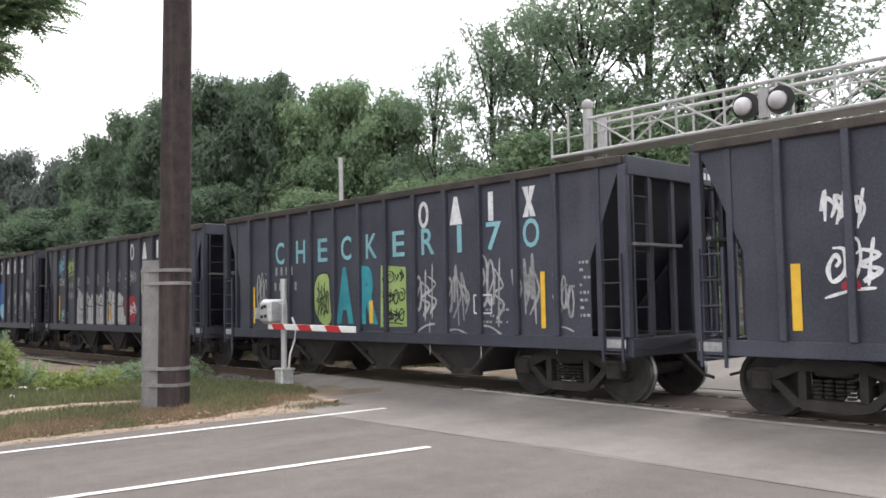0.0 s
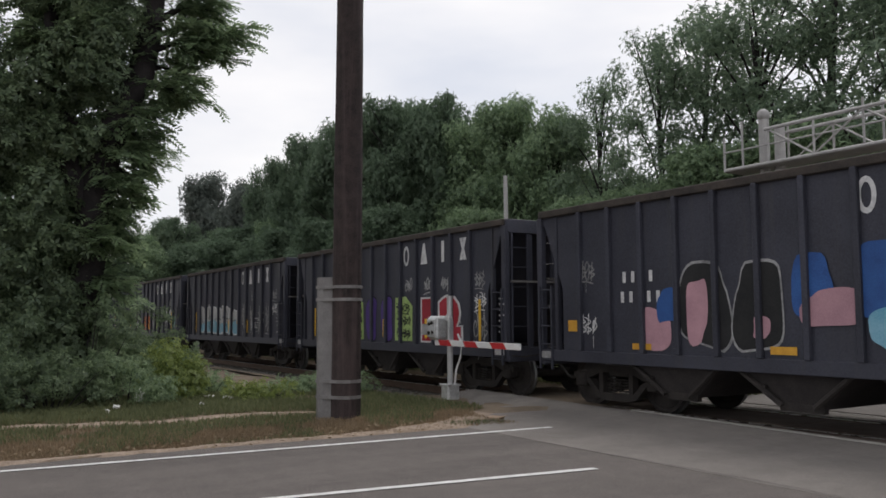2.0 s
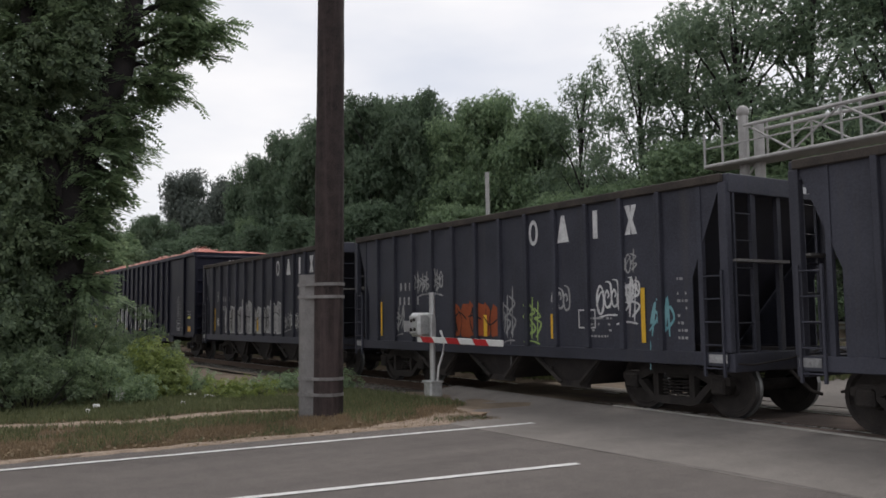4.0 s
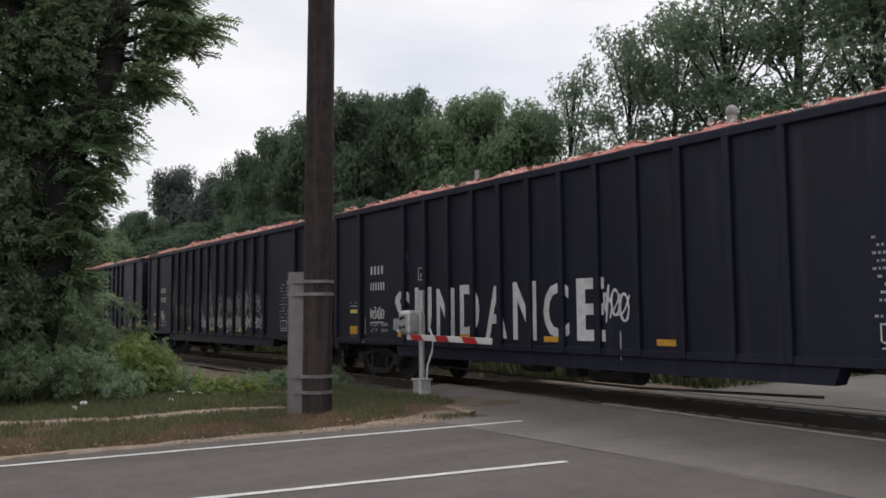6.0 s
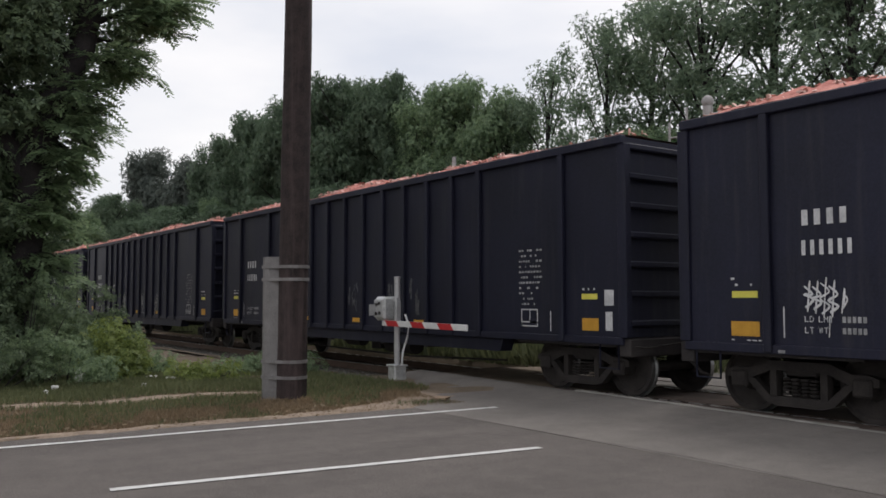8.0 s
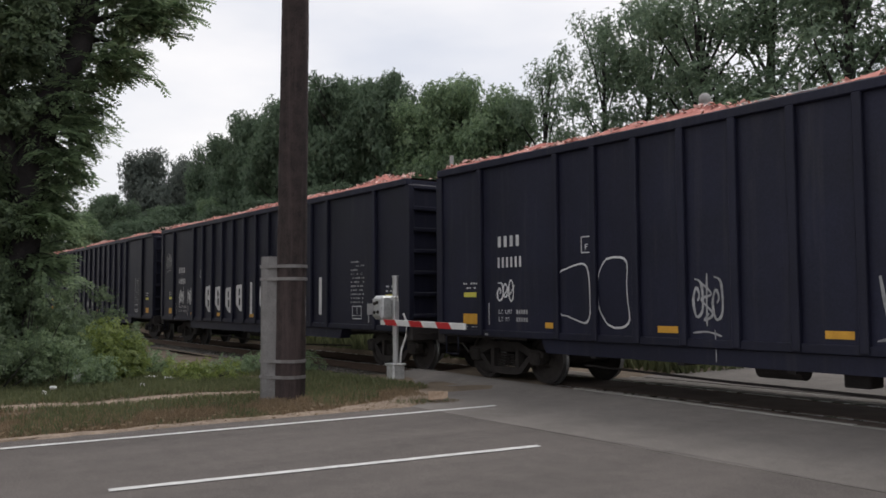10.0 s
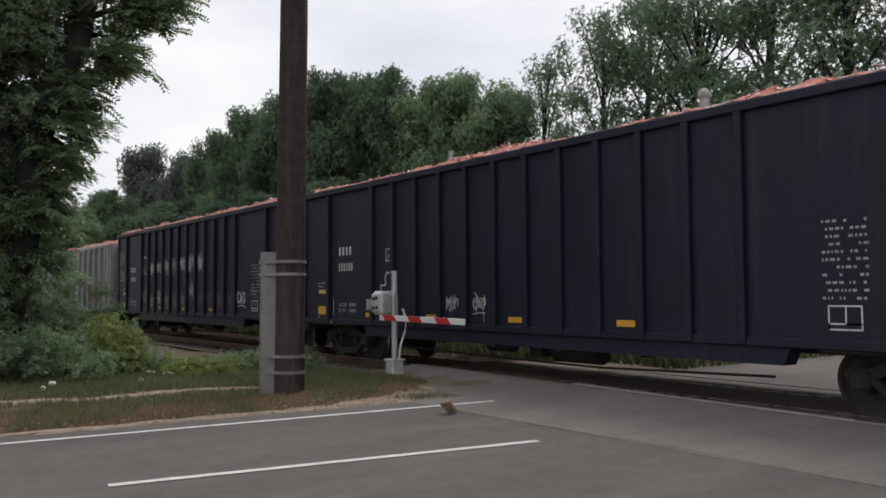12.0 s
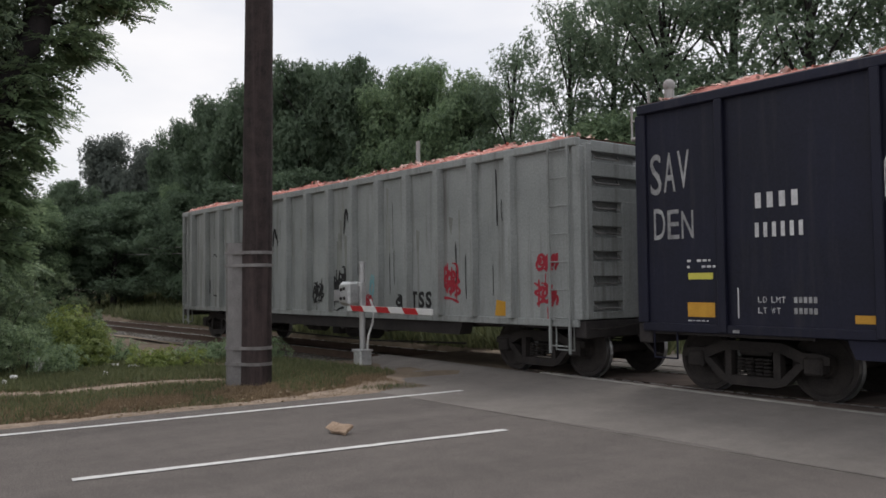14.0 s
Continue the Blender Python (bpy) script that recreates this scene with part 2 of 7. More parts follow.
M = {
    "asphalt": asphalt("asphalt", (0.078, 0.069, 0.064), (0.148, 0.13, 0.12), 0.65),
    "crossing_asphalt": asphalt("crossing_asphalt", (0.13, 0.118, 0.108), (0.225, 0.205, 0.187), 0.3),
    "paint_line": material("paint_line", (0.42, 0.42, 0.41), (0.75, 0.75, 0.73), 0.75, scale=6, fine=70, bump=0.1, spread=0),
    "concrete": material("concrete", (0.2, 0.19, 0.175), (0.34, 0.325, 0.3), 0.92, scale=3, fine=60, bump=0.3),
    "panel": material("panel", (0.075, 0.056, 0.048), (0.17, 0.132, 0.112), 0.95, scale=2, fine=40, bump=0.4),
    "soil": material("soil", (0.095, 0.072, 0.052), (0.23, 0.18, 0.13), 0.97, scale=1.6, fine=26, bump=0.6, spread=0),
    "dirt": material("dirt", (0.17, 0.125, 0.092), (0.36, 0.285, 0.22), 0.97, scale=3.5, fine=32, bump=0.5, spread=0),
    "ballast": material("ballast", (0.065, 0.063, 0.061), (0.18, 0.175, 0.168), 0.95, scale=14, fine=50, bump=0.8, spread=0),
    "stone": material("stone", (0.09, 0.085, 0.08), (0.24, 0.23, 0.21), 0.95, scale=6, fine=40, bump=0.3, spread=0.35, island=True),
    "rail": material("rail", (0.09, 0.06, 0.045), (0.16, 0.11, 0.085), 0.7, 0.5, scale=5, spread=0),
    "rail_top": material("rail_top", (0.42, 0.42, 0.43), (0.6, 0.6, 0.61), 0.28, 0.9, scale=5, bump=0.03, spread=0),
    "tie": material("tie", (0.05, 0.042, 0.035), (0.12, 0.1, 0.08), 0.95, scale=5, spread=0.25),
    "pole_wood": material("pole_wood", (0.015, 0.012, 0.012), (0.06, 0.044, 0.042), 0.92, scale=6, fine=60, bump=0.6, spread=0, streak=0.75, streak_color=(0.105, 0.076, 0.074)),
    "galvanised": material("galvanised", (0.15, 0.143, 0.14), (0.26, 0.25, 0.245), 0.6, 0.2, scale=5, fine=50, bump=0.08, streak=0.6, streak_color=(0.1, 0.085, 0.078)),
    "aluminium": material("aluminium", (0.4, 0.4, 0.405), (0.6, 0.6, 0.6), 0.42, 0.6, scale=5, bump=0.04),
    "truss_grey": material("truss_grey", (0.3, 0.295, 0.29), (0.44, 0.43, 0.42), 0.6, 0.15, scale=4, bump=0.05, streak=0.3, streak_color=(0.2, 0.16, 0.13)),
    "case_grey": material("case_grey", (0.4, 0.41, 0.41), (0.68, 0.69, 0.69), 0.4, 0.6, scale=9, fine=30, bump=0.5),
    "arm_white": material("arm_white", (0.66, 0.66, 0.65), (0.8, 0.8, 0.79), 0.5, scale=8, bump=0.03),
    "arm_red": material("arm_red", (0.42, 0.02, 0.025), (0.55, 0.035, 0.04), 0.5, scale=8, bump=0.03),
    "signal_black": material("signal_black", (0.012, 0.012, 0.013), (0.03, 0.03, 0.03), 0.6, scale=4),
    "lens_hood": material("lens_hood", (0.4, 0.38, 0.38), (0.55, 0.53, 0.53), 0.6, scale=4),
    "hopper_paint": material("hopper_paint", (0.026, 0.027, 0.038), (0.058, 0.060, 0.079), 0.58, scale=0.9, fine=35, bump=0.12, spread=0.15, streak=0.4, streak_color=(0.075, 0.068, 0.064)),
    "gondola_paint": material("gondola_paint", (0.0055, 0.006, 0.015), (0.0145, 0.0155, 0.034), 0.58, scale=0.8, fine=35, bump=0.12, spread=0.15, streak=0.35, streak_color=(0.06, 0.058, 0.06)),
    "grey_paint": material("grey_paint", (0.22, 0.235, 0.23), (0.35, 0.365, 0.355), 0.7, scale=0.9, fine=30, bump=0.12, spread=0.05, streak=0.9, streak_color=(0.1, 0.094, 0.085)),
    "underframe": material("underframe", (0.02, 0.018, 0.019), (0.055, 0.048, 0.046), 0.85, scale=3, bump=0.3),
    "truck_steel": material("truck_steel", (0.02, 0.018, 0.018), (0.06, 0.052, 0.048), 0.9, 0.0, scale=4, bump=0.3),
    "tread": material("tread", (0.14, 0.14, 0.14), (0.26, 0.26, 0.26), 0.4, 0.8, scale=6, bump=0.02),
    "rust_rim": material("rust_rim", (0.028, 0.025, 0.024), (0.085, 0.07, 0.06), 0.85, scale=3, bump=0.2),
    "load_net": material("load_net", (0.27, 0.07, 0.055), (0.66, 0.28, 0.23), 0.85, scale=3, fine=18, bump=0.6, spread=0.1),
    "load_scrap": material("load_scrap", (0.34, 0.13, 0.1), (0.8, 0.62, 0.56), 0.85, scale=3, fine=18, bump=0.4, spread=0.4, island=True),
    "white_paint": material("white_paint", (0.42, 0.42, 0.43), (0.72, 0.72, 0.72), 0.7, scale=5, fine=30, bump=0.02, spread=0.05),
    "faded_white": material("faded_white", (0.16, 0.16, 0.165), (0.42, 0.42, 0.42), 0.75, scale=3, fine=20, bump=0.02, spread=0.15),
    "smear": material("smear", (0.035, 0.035, 0.04), (0.16, 0.16, 0.165), 0.8, scale=2.2, fine=14, bump=0.02, spread=0.2),
    "yellow_paint": material("yellow_paint", (0.62, 0.36, 0.03), (0.8, 0.5, 0.05), 0.6, scale=6, bump=0.02),
    "label_orange": material("label_orange", (0.5, 0.25, 0.03), (0.66, 0.36, 0.05), 0.6, scale=6, bump=0.02),
    "label_yellow": material("label_yellow", (0.55, 0.5, 0.08), (0.7, 0.64, 0.12), 0.6, scale=6, bump=0.02),
    "teal": material("teal", (0.02, 0.17, 0.21), (0.05, 0.3, 0.34), 0.7, scale=3, bump=0.02),
    "pale_teal": material("pale_teal", (0.12, 0.32, 0.36), (0.26, 0.46, 0.5), 0.7, scale=3, bump=0.02),
    "lime": material("lime", (0.22, 0.34, 0.1), (0.36, 0.46, 0.18), 0.7, scale=3, bump=0.02),
    "pink": material("pink", (0.36, 0.2, 0.24), (0.52, 0.3, 0.34), 0.7, scale=3, bump=0.02),
    "blue": material("blue", (0.02, 0.06, 0.2), (0.04, 0.12, 0.34), 0.7, scale=3, bump=0.02),
    "sky_blue": material("sky_blue", (0.1, 0.3, 0.42), (0.28, 0.48, 0.58), 0.7, scale=2, bump=0.02),
    "silver": material("silver", (0.3, 0.3, 0.31), (0.5, 0.5, 0.5), 0.5, 0.2, scale=3, bump=0.02),
    "red": material("red", (0.26, 0.02, 0.03), (0.4, 0.04, 0.06), 0.7, scale=3, bump=0.02),
    "rust_red": material("rust_red", (0.22, 0.05, 0.02), (0.38, 0.1, 0.04), 0.7, scale=3, bump=0.02),
    "purple": material("purple", (0.06, 0.03, 0.16), (0.1, 0.06, 0.24), 0.7, scale=3, bump=0.02),
    "butter": material("butter", (0.5, 0.46, 0.2), (0.66, 0.6, 0.3), 0.7, scale=3, bump=0.02),
    "ink": material("ink", (0.01, 0.01, 0.012), (0.03, 0.03, 0.03), 0.7, scale=3, bump=0.02),
    "seam": material("seam", (0.05, 0.048, 0.046), (0.09, 0.086, 0.083), 0.9, scale=5, bump=0.1),
    "grey_stain": material("grey_stain", (0.17, 0.175, 0.16), (0.3, 0.31, 0.29), 0.8, scale=2, bump=0.05, spread=0.15),
    "cardboard": material("cardboard", (0.22, 0.15, 0.1), (0.4, 0.3, 0.22), 0.9, scale=6, bump=0.2),
    "litter_white": material("litter_white", (0.5, 0.5, 0.48), (0.7, 0.7, 0.68), 0.8, scale=6, bump=0.2),
    "house_wall": material("house_wall", (0.42, 0.36, 0.27), (0.52, 0.46, 0.36), 0.85, scale=1, spread=0.05),
    "house_trim": material("house_trim", (0.66, 0.66, 0.64), (0.76, 0.76, 0.74), 0.6, scale=2, bump=0.03),
    "roof_tile": material("roof_tile", (0.06, 0.058, 0.058), (0.13, 0.125, 0.125), 0.95, scale=3, fine=40, bump=0.4, spread=0.15),
    "bark": material("bark", (0.014, 0.0125, 0.014), (0.045, 0.039, 0.039), 0.95, scale=3, fine=25, bump=0.7, spread=0.1),
    "leaf_dark": leaf_material("leaf_dark", (0.057, 0.09, 0.06), (0.158, 0.222, 0.136)),
    "leaf_mid": leaf_material("leaf_mid", (0.1, 0.152, 0.094), (0.275, 0.375, 0.205)),
    "leaf_near": leaf_material("leaf_near", (0.11, 0.165, 0.1), (0.32, 0.42, 0.23), 0.55),
    "leaf_bush": leaf_material("leaf_bush", (0.1, 0.14, 0.04), (0.28, 0.34, 0.1)),
    # leaf_near darkened to hold the inner crown's shade; ivy and bushes use it too
    "leaf_ivy_shaded": leaf_material("leaf_ivy_shaded", (0.07, 0.102, 0.064), (0.2, 0.265, 0.145), 0.45),
    "leaf_airy": leaf_material("leaf_airy", (0.08, 0.122, 0.085), (0.225, 0.3, 0.19), 0.5),
    "leaf_purple": leaf_material("leaf_purple", (0.07, 0.085, 0.078), (0.15, 0.175, 0.15), 0.3),
    "grass": leaf_material("grass", (0.075, 0.09, 0.045), (0.2, 0.215, 0.105), 0.3),
    "dry_grass": leaf_material("dry_grass", (0.14, 0.1, 0.062), (0.36, 0.27, 0.175), 0.3),
}


# ---- building helpers ----
def mesh_of(name, verts, faces, mat):
    me = bpy.data.meshes.new(name)
    me.from_pydata([tuple(v) for v in verts], [], [tuple(f) for f in faces])
    mats = mat if isinstance(mat, (list, tuple)) else [mat]
    for m in mats:
        me.materials.append(m)
    return me


def part(name, bm, mat, parent=None, label="", at=None, smooth=False):
    """Links a bmesh as one mesh object, under a thing or part if given."""
    me = bpy.data.meshes.new(name)
    if smooth:
        for f in bm.faces:
            f.smooth = True
    bm.to_mesh(me)
    bm.free()
    for m in (mat if isinstance(mat, (list, tuple)) else [mat]):
        me.materials.append(m)
    return put(name, me, parent, label, at)


def put(name, me, parent=None, label="", at=None):
    ob = new(name, me)
    if parent is not None:
        ob.parent = parent
    if at is not None:
        ob.matrix_basis = at
    if label:
        ob["label"] = label
    return ob


def box(bm, x0, x1, y0, y1, z0, z1, mi=0, bevel=0.0):
    r = bmesh.ops.create_cube(bm, size=1, matrix=Matrix.Translation(((x0 + x1) / 2, (y0 + y1) / 2, (z0 + z1) / 2)) @ Matrix.Diagonal((x1 - x0, y1 - y0, z1 - z0, 1)))
    fs = {f for v in r["verts"] for f in v.link_faces}
    if bevel:
        es = list({e for v in r["verts"] for e in v.link_edges})
        out = bmesh.ops.bevel(bm, geom=es, offset=bevel, segments=1, affect="EDGES")
        fs = set(out["faces"]) | {f for f in fs if f.is_valid}
    for f in fs:
        f.material_index = mi
    return fs


def rod(bm, a, b, r, sides=8, r2=None, mi=0, caps=True):
    a, b = Vector(a), Vector(b)
    q = (b - a).to_track_quat("Z", "Y").to_matrix().to_4x4()
    out = bmesh.ops.create_cone(bm, cap_ends=caps, segments=sides, radius1=r, radius2=r if r2 is None else r2, depth=(b - a).length,
                                matrix=Matrix.Translation((a + b) / 2) @ q)
    for f in {f for v in out["verts"] for f in v.link_faces}:
        f.material_index = mi


def lathe(bm, profile, m=None, steps=24, mi=0, caps=True):
    """Turns (radius, height) pairs round z, then moves them by m."""
    m = m or Matrix.Identity(4)
    rings = []
    for r, z in profile:
        rings.append([bm.verts.new(m @ Vector((r * math.cos(a), r * math.sin(a), z))) for a in (2 * math.pi * k / steps for k in range(steps))])
    for lo, hi in zip(rings, rings[1:]):
        for k in range(steps):
            f = bm.faces.new((lo[k], lo[(k + 1) % steps], hi[(k + 1) % steps], hi[k]))
            f.material_index = mi
    for ring, flip in ((rings[0], True), (rings[-1], False)) if caps else ():
        f = bm.faces.new(ring[::-1] if flip else ring)
        f.material_index = mi


def prism(bm, points, y0, y1, mi=0):
    """A solid from an outline in x and z, between two y."""
    a = [bm.verts.new((x, y0, z)) for x, z in points]
    b = [bm.verts.new((x, y1, z)) for x, z in points]
    n = len(points)
    fs = [bm.faces.new(a), bm.faces.new(b[::-1])]
    fs += [bm.faces.new((a[k], b[k], b[(k + 1) % n], a[(k + 1) % n])) for k in range(n)]
    for f in fs:
        f.material_index = mi


def tube(bm, points, radii, sides=8, mi=0):
    """A bent, tapered tube through points."""
    rings, pts = [], [Vector(p) for p in points]
    for k, p in enumerate(pts):
        d = (pts[min(k + 1, len(pts) - 1)] - pts[max(k - 1, 0)]).normalized()
        q = d.to_track_quat("Z", "Y")
        rings.append([bm.verts.new(p + q @ Vector((radii[k] * math.cos(a), radii[k] * math.sin(a), 0))) for a in (2 * math.pi * i / sides for i in range(sides))])
    for lo, hi in zip(rings, rings[1:]):
        for i in range(sides):
            f = bm.faces.new((lo[i], lo[(i + 1) % sides], hi[(i + 1) % sides], hi[i]))
            f.smooth, f.material_index = True, mi
    bm.faces.new(rings[-1]).material_index = mi


def thing(name, at, label, category, group="", kind=""):
    ob = new(name)
    ob.matrix_basis = at
    return tagged(ob, label, category, group, kind)


def swarm(name, centers, outward, size, template, faces, mat, seed=0, lean=0.6, size_spread=0.35):
    """Many copies of a small leaf shape in one mesh: at centers, facing roughly outward."""
    g = np.random.default_rng(seed)
    n = len(centers)
    d = outward + g.normal(0, lean, (n, 3))
    d /= np.linalg.norm(d, axis=1)[:, None] + 1e-9
    up = g.normal(0, 1, (n, 3))
    a = np.cross(d, up)
    a /= np.linalg.norm(a, axis=1)[:, None] + 1e-9
    b = np.cross(d, a)
    s = size * (1 + g.uniform(-size_spread, size_spread, n))
    t = np.asarray(template)
    v = centers[:, None, :] + s[:, None, None] * (t[None, :, 0:1] * a[:, None, :] + t[None, :, 1:2] * b[:, None, :] + t[None, :, 2:3] * d[:, None, :])
    k = len(t)
    me = bpy.data.meshes.new(name)
    f = np.asarray(faces)
    allf = (np.arange(n) * k)[:, None, None] + f[None]
    corners = f.shape[1]
    me.vertices.add(n * k)
    me.vertices.foreach_set("co", v.reshape(-1).astype(np.float32))
    nf = n * len(f)
    me.loops.add(nf * corners)
    me.loops.foreach_set("vertex_index", allf.reshape(-1).astype(np.int32))
    me.polygons.add(nf)
    me.polygons.foreach_set("loop_start", np.arange(0, nf * corners, corners, dtype=np.int32))
    me.materials.append(mat)
    me.update(calc_edges=True)
    me.validate()
    return me


LEAF = [(-0.5, 0, 0), (0, -0.28, 0.06), (0.5, 0, 0), (0, 0.28, 0.06)]
LEAF_F = [(0, 1, 2, 3)]
SPRAY, SPRAY_F = [], []        # a twig of several leaves
for k in range(5):
    ang = k * 1.257
    c, s2 = math.cos(ang), math.sin(ang)
    for x, y, z in ((0.05, 0, 0), (0.4, -0.16, 0.05), (0.75, 0, -0.08), (0.4, 0.16, 0.05)):
        SPRAY.append((x * c - y * s2, x * s2 + y * c, z))
    SPRAY_F.append(tuple(range(4 * k, 4 * k + 4)))
TRIO, TRIO_F = [], []          # three pointed leaves
for k in range(3):
    ang = k * 2.094
    c, s2 = math.cos(ang), math.sin(ang)
    for x, y, z in ((0.0, -0.1, 0), (0.8, 0.05, -0.06), (0.05, 0.26, 0.05)):
        TRIO.append((x * c - y * s2, x * s2 + y * c, z))
    TRIO_F.append((3 * k, 3 * k + 1, 3 * k + 2))


# ---- ground, road, crossing ----
def build_ground():
    xs = np.unique(np.concatenate([np.linspace(-900, -60, 22), np.linspace(-60, -24, 25), np.linspace(-24, 4, 85), np.linspace(4, 60, 20), np.linspace(60, 900, 18)]))
    ys = np.unique(np.concatenate([np.linspace(-300, -4, 16), np.linspace(-4, 16, 101), np.linspace(16, 60, 30), np.linspace(60, 900, 20)]))
    X, Y = np.meshgrid(xs, ys, indexing="ij")

    def ease(v):
        v = np.clip(v, 0, 1)
        return v * v * (3 - 2 * v)
    off_road = np.maximum(ease((-11.3 - X) / 0.7), ease((X - 2.0) / 0.7))
    off_crossing = np.maximum(ease((-15.4 - X) / 1.2), ease((X - 4.0) / 1.2))
    cut = ease((Y - 8.9) / 0.7) * ease((14.6 - Y) / 0.8)
    wob = np.array([[noise.noise((x * 0.45, y * 0.45, 0.0)) * 0.06 + noise.noise((x * 1.7, y * 1.7, 3.0)) * 0.025 for y in ys] for x in xs])
    Z = -0.05 + off_road * (0.06 + wob) - 0.36 * cut * off_crossing
    # a low bank beyond the track, and the land falls no further out
    Z += off_road * 0.9 * ease((Y - 15.5) / 9.0) * ease((-17.5 - X) / 6.0)
    Z = np.where((Y < -60) | (Y > 200) | (np.abs(X) > 300), -0.3, Z)
    n, m = len(xs), len(ys)
    verts = np.stack([X, Y, Z], -1).reshape(-1, 3)
    faces = [(i * m + j, (i + 1) * m + j, (i + 1) * m + j + 1, i * m + j + 1) for i in range(n - 1) for j in range(m - 1)]
    me = mesh_of("ground", verts.tolist(), faces, M["soil"])
    for p in me.polygons:
        p.use_smooth = True
    ob = put("ground", me)
    tagged(ob, "bare brown soil verge with thin grass beside the road", "ground", kind="structure")


def sheet(name, x0, x1, y0, y1, z, mat, label, depth=0.2, kind="structure", cat="road", nx=1, ny=1):
    bm = bmesh.new()
    box(bm, x0, x1, y0, y1, z - depth, z)
    return tagged(part(name, bm, mat), label, cat, kind=kind)


build_ground()
road = tagged(new("road"), "two-lane grey asphalt road with worn white lines running to the railway crossing", "road", kind="structure")
ROAD_W, ROAD_E = -10.75, 1.6


def road_piece(name, y0, y1, z, mat, label, west=ROAD_W, east=ROAD_E):
    """A stretch of carriageway with an uneven west edge."""
    bm = bmesh.new()
    n = max(2, int((y1 - y0) / 0.5)) if y1 - y0 < 60 else 40
    rows = []
    for k in range(n + 1):
        y = y0 + (y1 - y0) * k / n
        w = west(y) if callable(west) else west + 0.055 * (y - 4) + 0.10 * noise.noise((0.0, y * 0.9, 5.0)) if -30 < y < 30 else west
        rows.append([bm.verts.new((w, y, z)), bm.verts.new((east, y, z)), bm.verts.new((east, y, z - 0.2)), bm.verts.new((w, y, z - 0.2))])
    for a, b in zip(rows, rows[1:]):
        for i in range(4):
            bm.faces.new((a[i], a[(i + 1) % 4], b[(i + 1) % 4], b[i]))
    bm.faces.new(rows[0][::-1])
    bm.faces.new(rows[-1])
    bmesh.ops.recalc_face_normals(bm, faces=bm.faces)
    return part(name, bm, mat, road, label)


road_piece("carriageway", -120, 6.996, 0.0, M["asphalt"], "grey worn asphalt")
road_piece("approach_patch", 7.0, 9.42, 0.003, M["crossing_asphalt"], "paler asphalt patch before the rails", west=lambda y: -10.6 - 3.7 * max(0.0, (y - 7.0) / 2.42) ** 1.25 + 0.12 * noise.noise((0.0, y * 2.5, 5.0)))


def strip_rise(x):
    """The paving climbs a little towards the rails on its west side."""
    return 0.055 * max(0.0, min(1.0, (-5.0 - x) / 5.0)) + 0.05 * max(0.0, min(1.0, (-10.5 - x) / 4.0))


def build_strip():
    bm = bmesh.new()
    rows = []
    for k in range(43):
        x = -15.2 + 16.8 * k / 42
        up = strip_rise(x)
        edge = 10.2 + 0.03 * noise.noise((x * 1.3, 2.0, 0.0))
        rows.append([bm.verts.new(p) for p in ((x, 9.435, 0.0), (x, 9.8, 0.7 * up), (x, edge, up), (x, edge, -0.2))])
    for a, b in zip(rows, rows[1:]):
        for i in range(3):
            bm.faces.new((a[i], b[i], b[i + 1], a[i + 1]))
    bmesh.ops.recalc_face_normals(bm, faces=bm.faces)
    part("approach_strip", bm, M["crossing_asphalt"], road, "paler asphalt strip")


build_strip()
road_piece("far_approach", 13.32, 150, 0.0, M["crossing_asphalt"], "pale asphalt beyond the rails", west=-14.6)


def line(name, a, b, width, label):
    """A painted line, slightly broken at its edges."""
    a, b = Vector((*a, 0)), Vector((*b, 0))
    d = (b - a).normalized()
    s = Vector((-d.y, d.x, 0)) * width / 2
    n = max(4, int((b - a).length / 0.12))
    bm = bmesh.new()
    rows = []
    for k in range(n + 1):
        p = a + (b - a) * k / n
        w1, w2 = 1 + R.uniform(-0.14, 0.1), 1 + R.uniform(-0.14, 0.1)
        rows.append((bm.verts.new((*(p + s * w1).xy, 0.008)), bm.verts.new((*(p - s * w2).xy, 0.008))))
    for p, q in zip(rows, rows[1:]):
        bm.faces.new((p[0], q[0], q[1], p[1]))
    bmesh.ops.recalc_face_normals(bm, faces=bm.faces)
    return part(name, bm, M["paint_line"], road, label)


line("edge_line", (-10.75, -5.0), (-10.31, 1.88), 0.11, "white painted edge line")
line("edge_line", (-10.31, 1.88), (-9.92, 8.02), 0.11, "white painted edge line")
line("lane_dash", (-7.54, 1.92), (-6.96, 6.23), 0.11, "white painted lane dash")
line("lane_dash", (-9.2, -10.4), (-8.6, -6.1), 0.11, "white painted lane dash")
# dark seams and cracks in the paving
for pts, w in (([(-8.9, 6.97), (-7.6, 6.99), (-6.5, 7.05), (-5.4, 7.08), (-3.5, 7.0), (1.4, 7.0)], 0.007),):
    bm = bmesh.new()
    for (xa, ya), (xb, yb) in zip(pts, pts[1:]):
        n = 8
        prev = None
        for k in range(n + 1):
            x, y = xa + (xb - xa) * k / n, ya + (yb - ya) * k / n + R.uniform(-0.015, 0.015)
            ww = w * R.uniform(0.5, 1.2)
            across = abs(xb - xa) > abs(yb - ya)
            cur = (bm.verts.new((x, y + ww, 0.009) if across else (x + ww, y, 0.009)), bm.verts.new((x, y - ww, 0.009) if across else (x - ww, y, 0.009)))
            if prev:
                bm.faces.new((prev[0], cur[0], cur[1], prev[1]))
            prev = cur
    bmesh.ops.recalc_face_normals(bm, faces=bm.faces)
    part("crack", bm, M["seam"], road, "dark tar-filled crack")

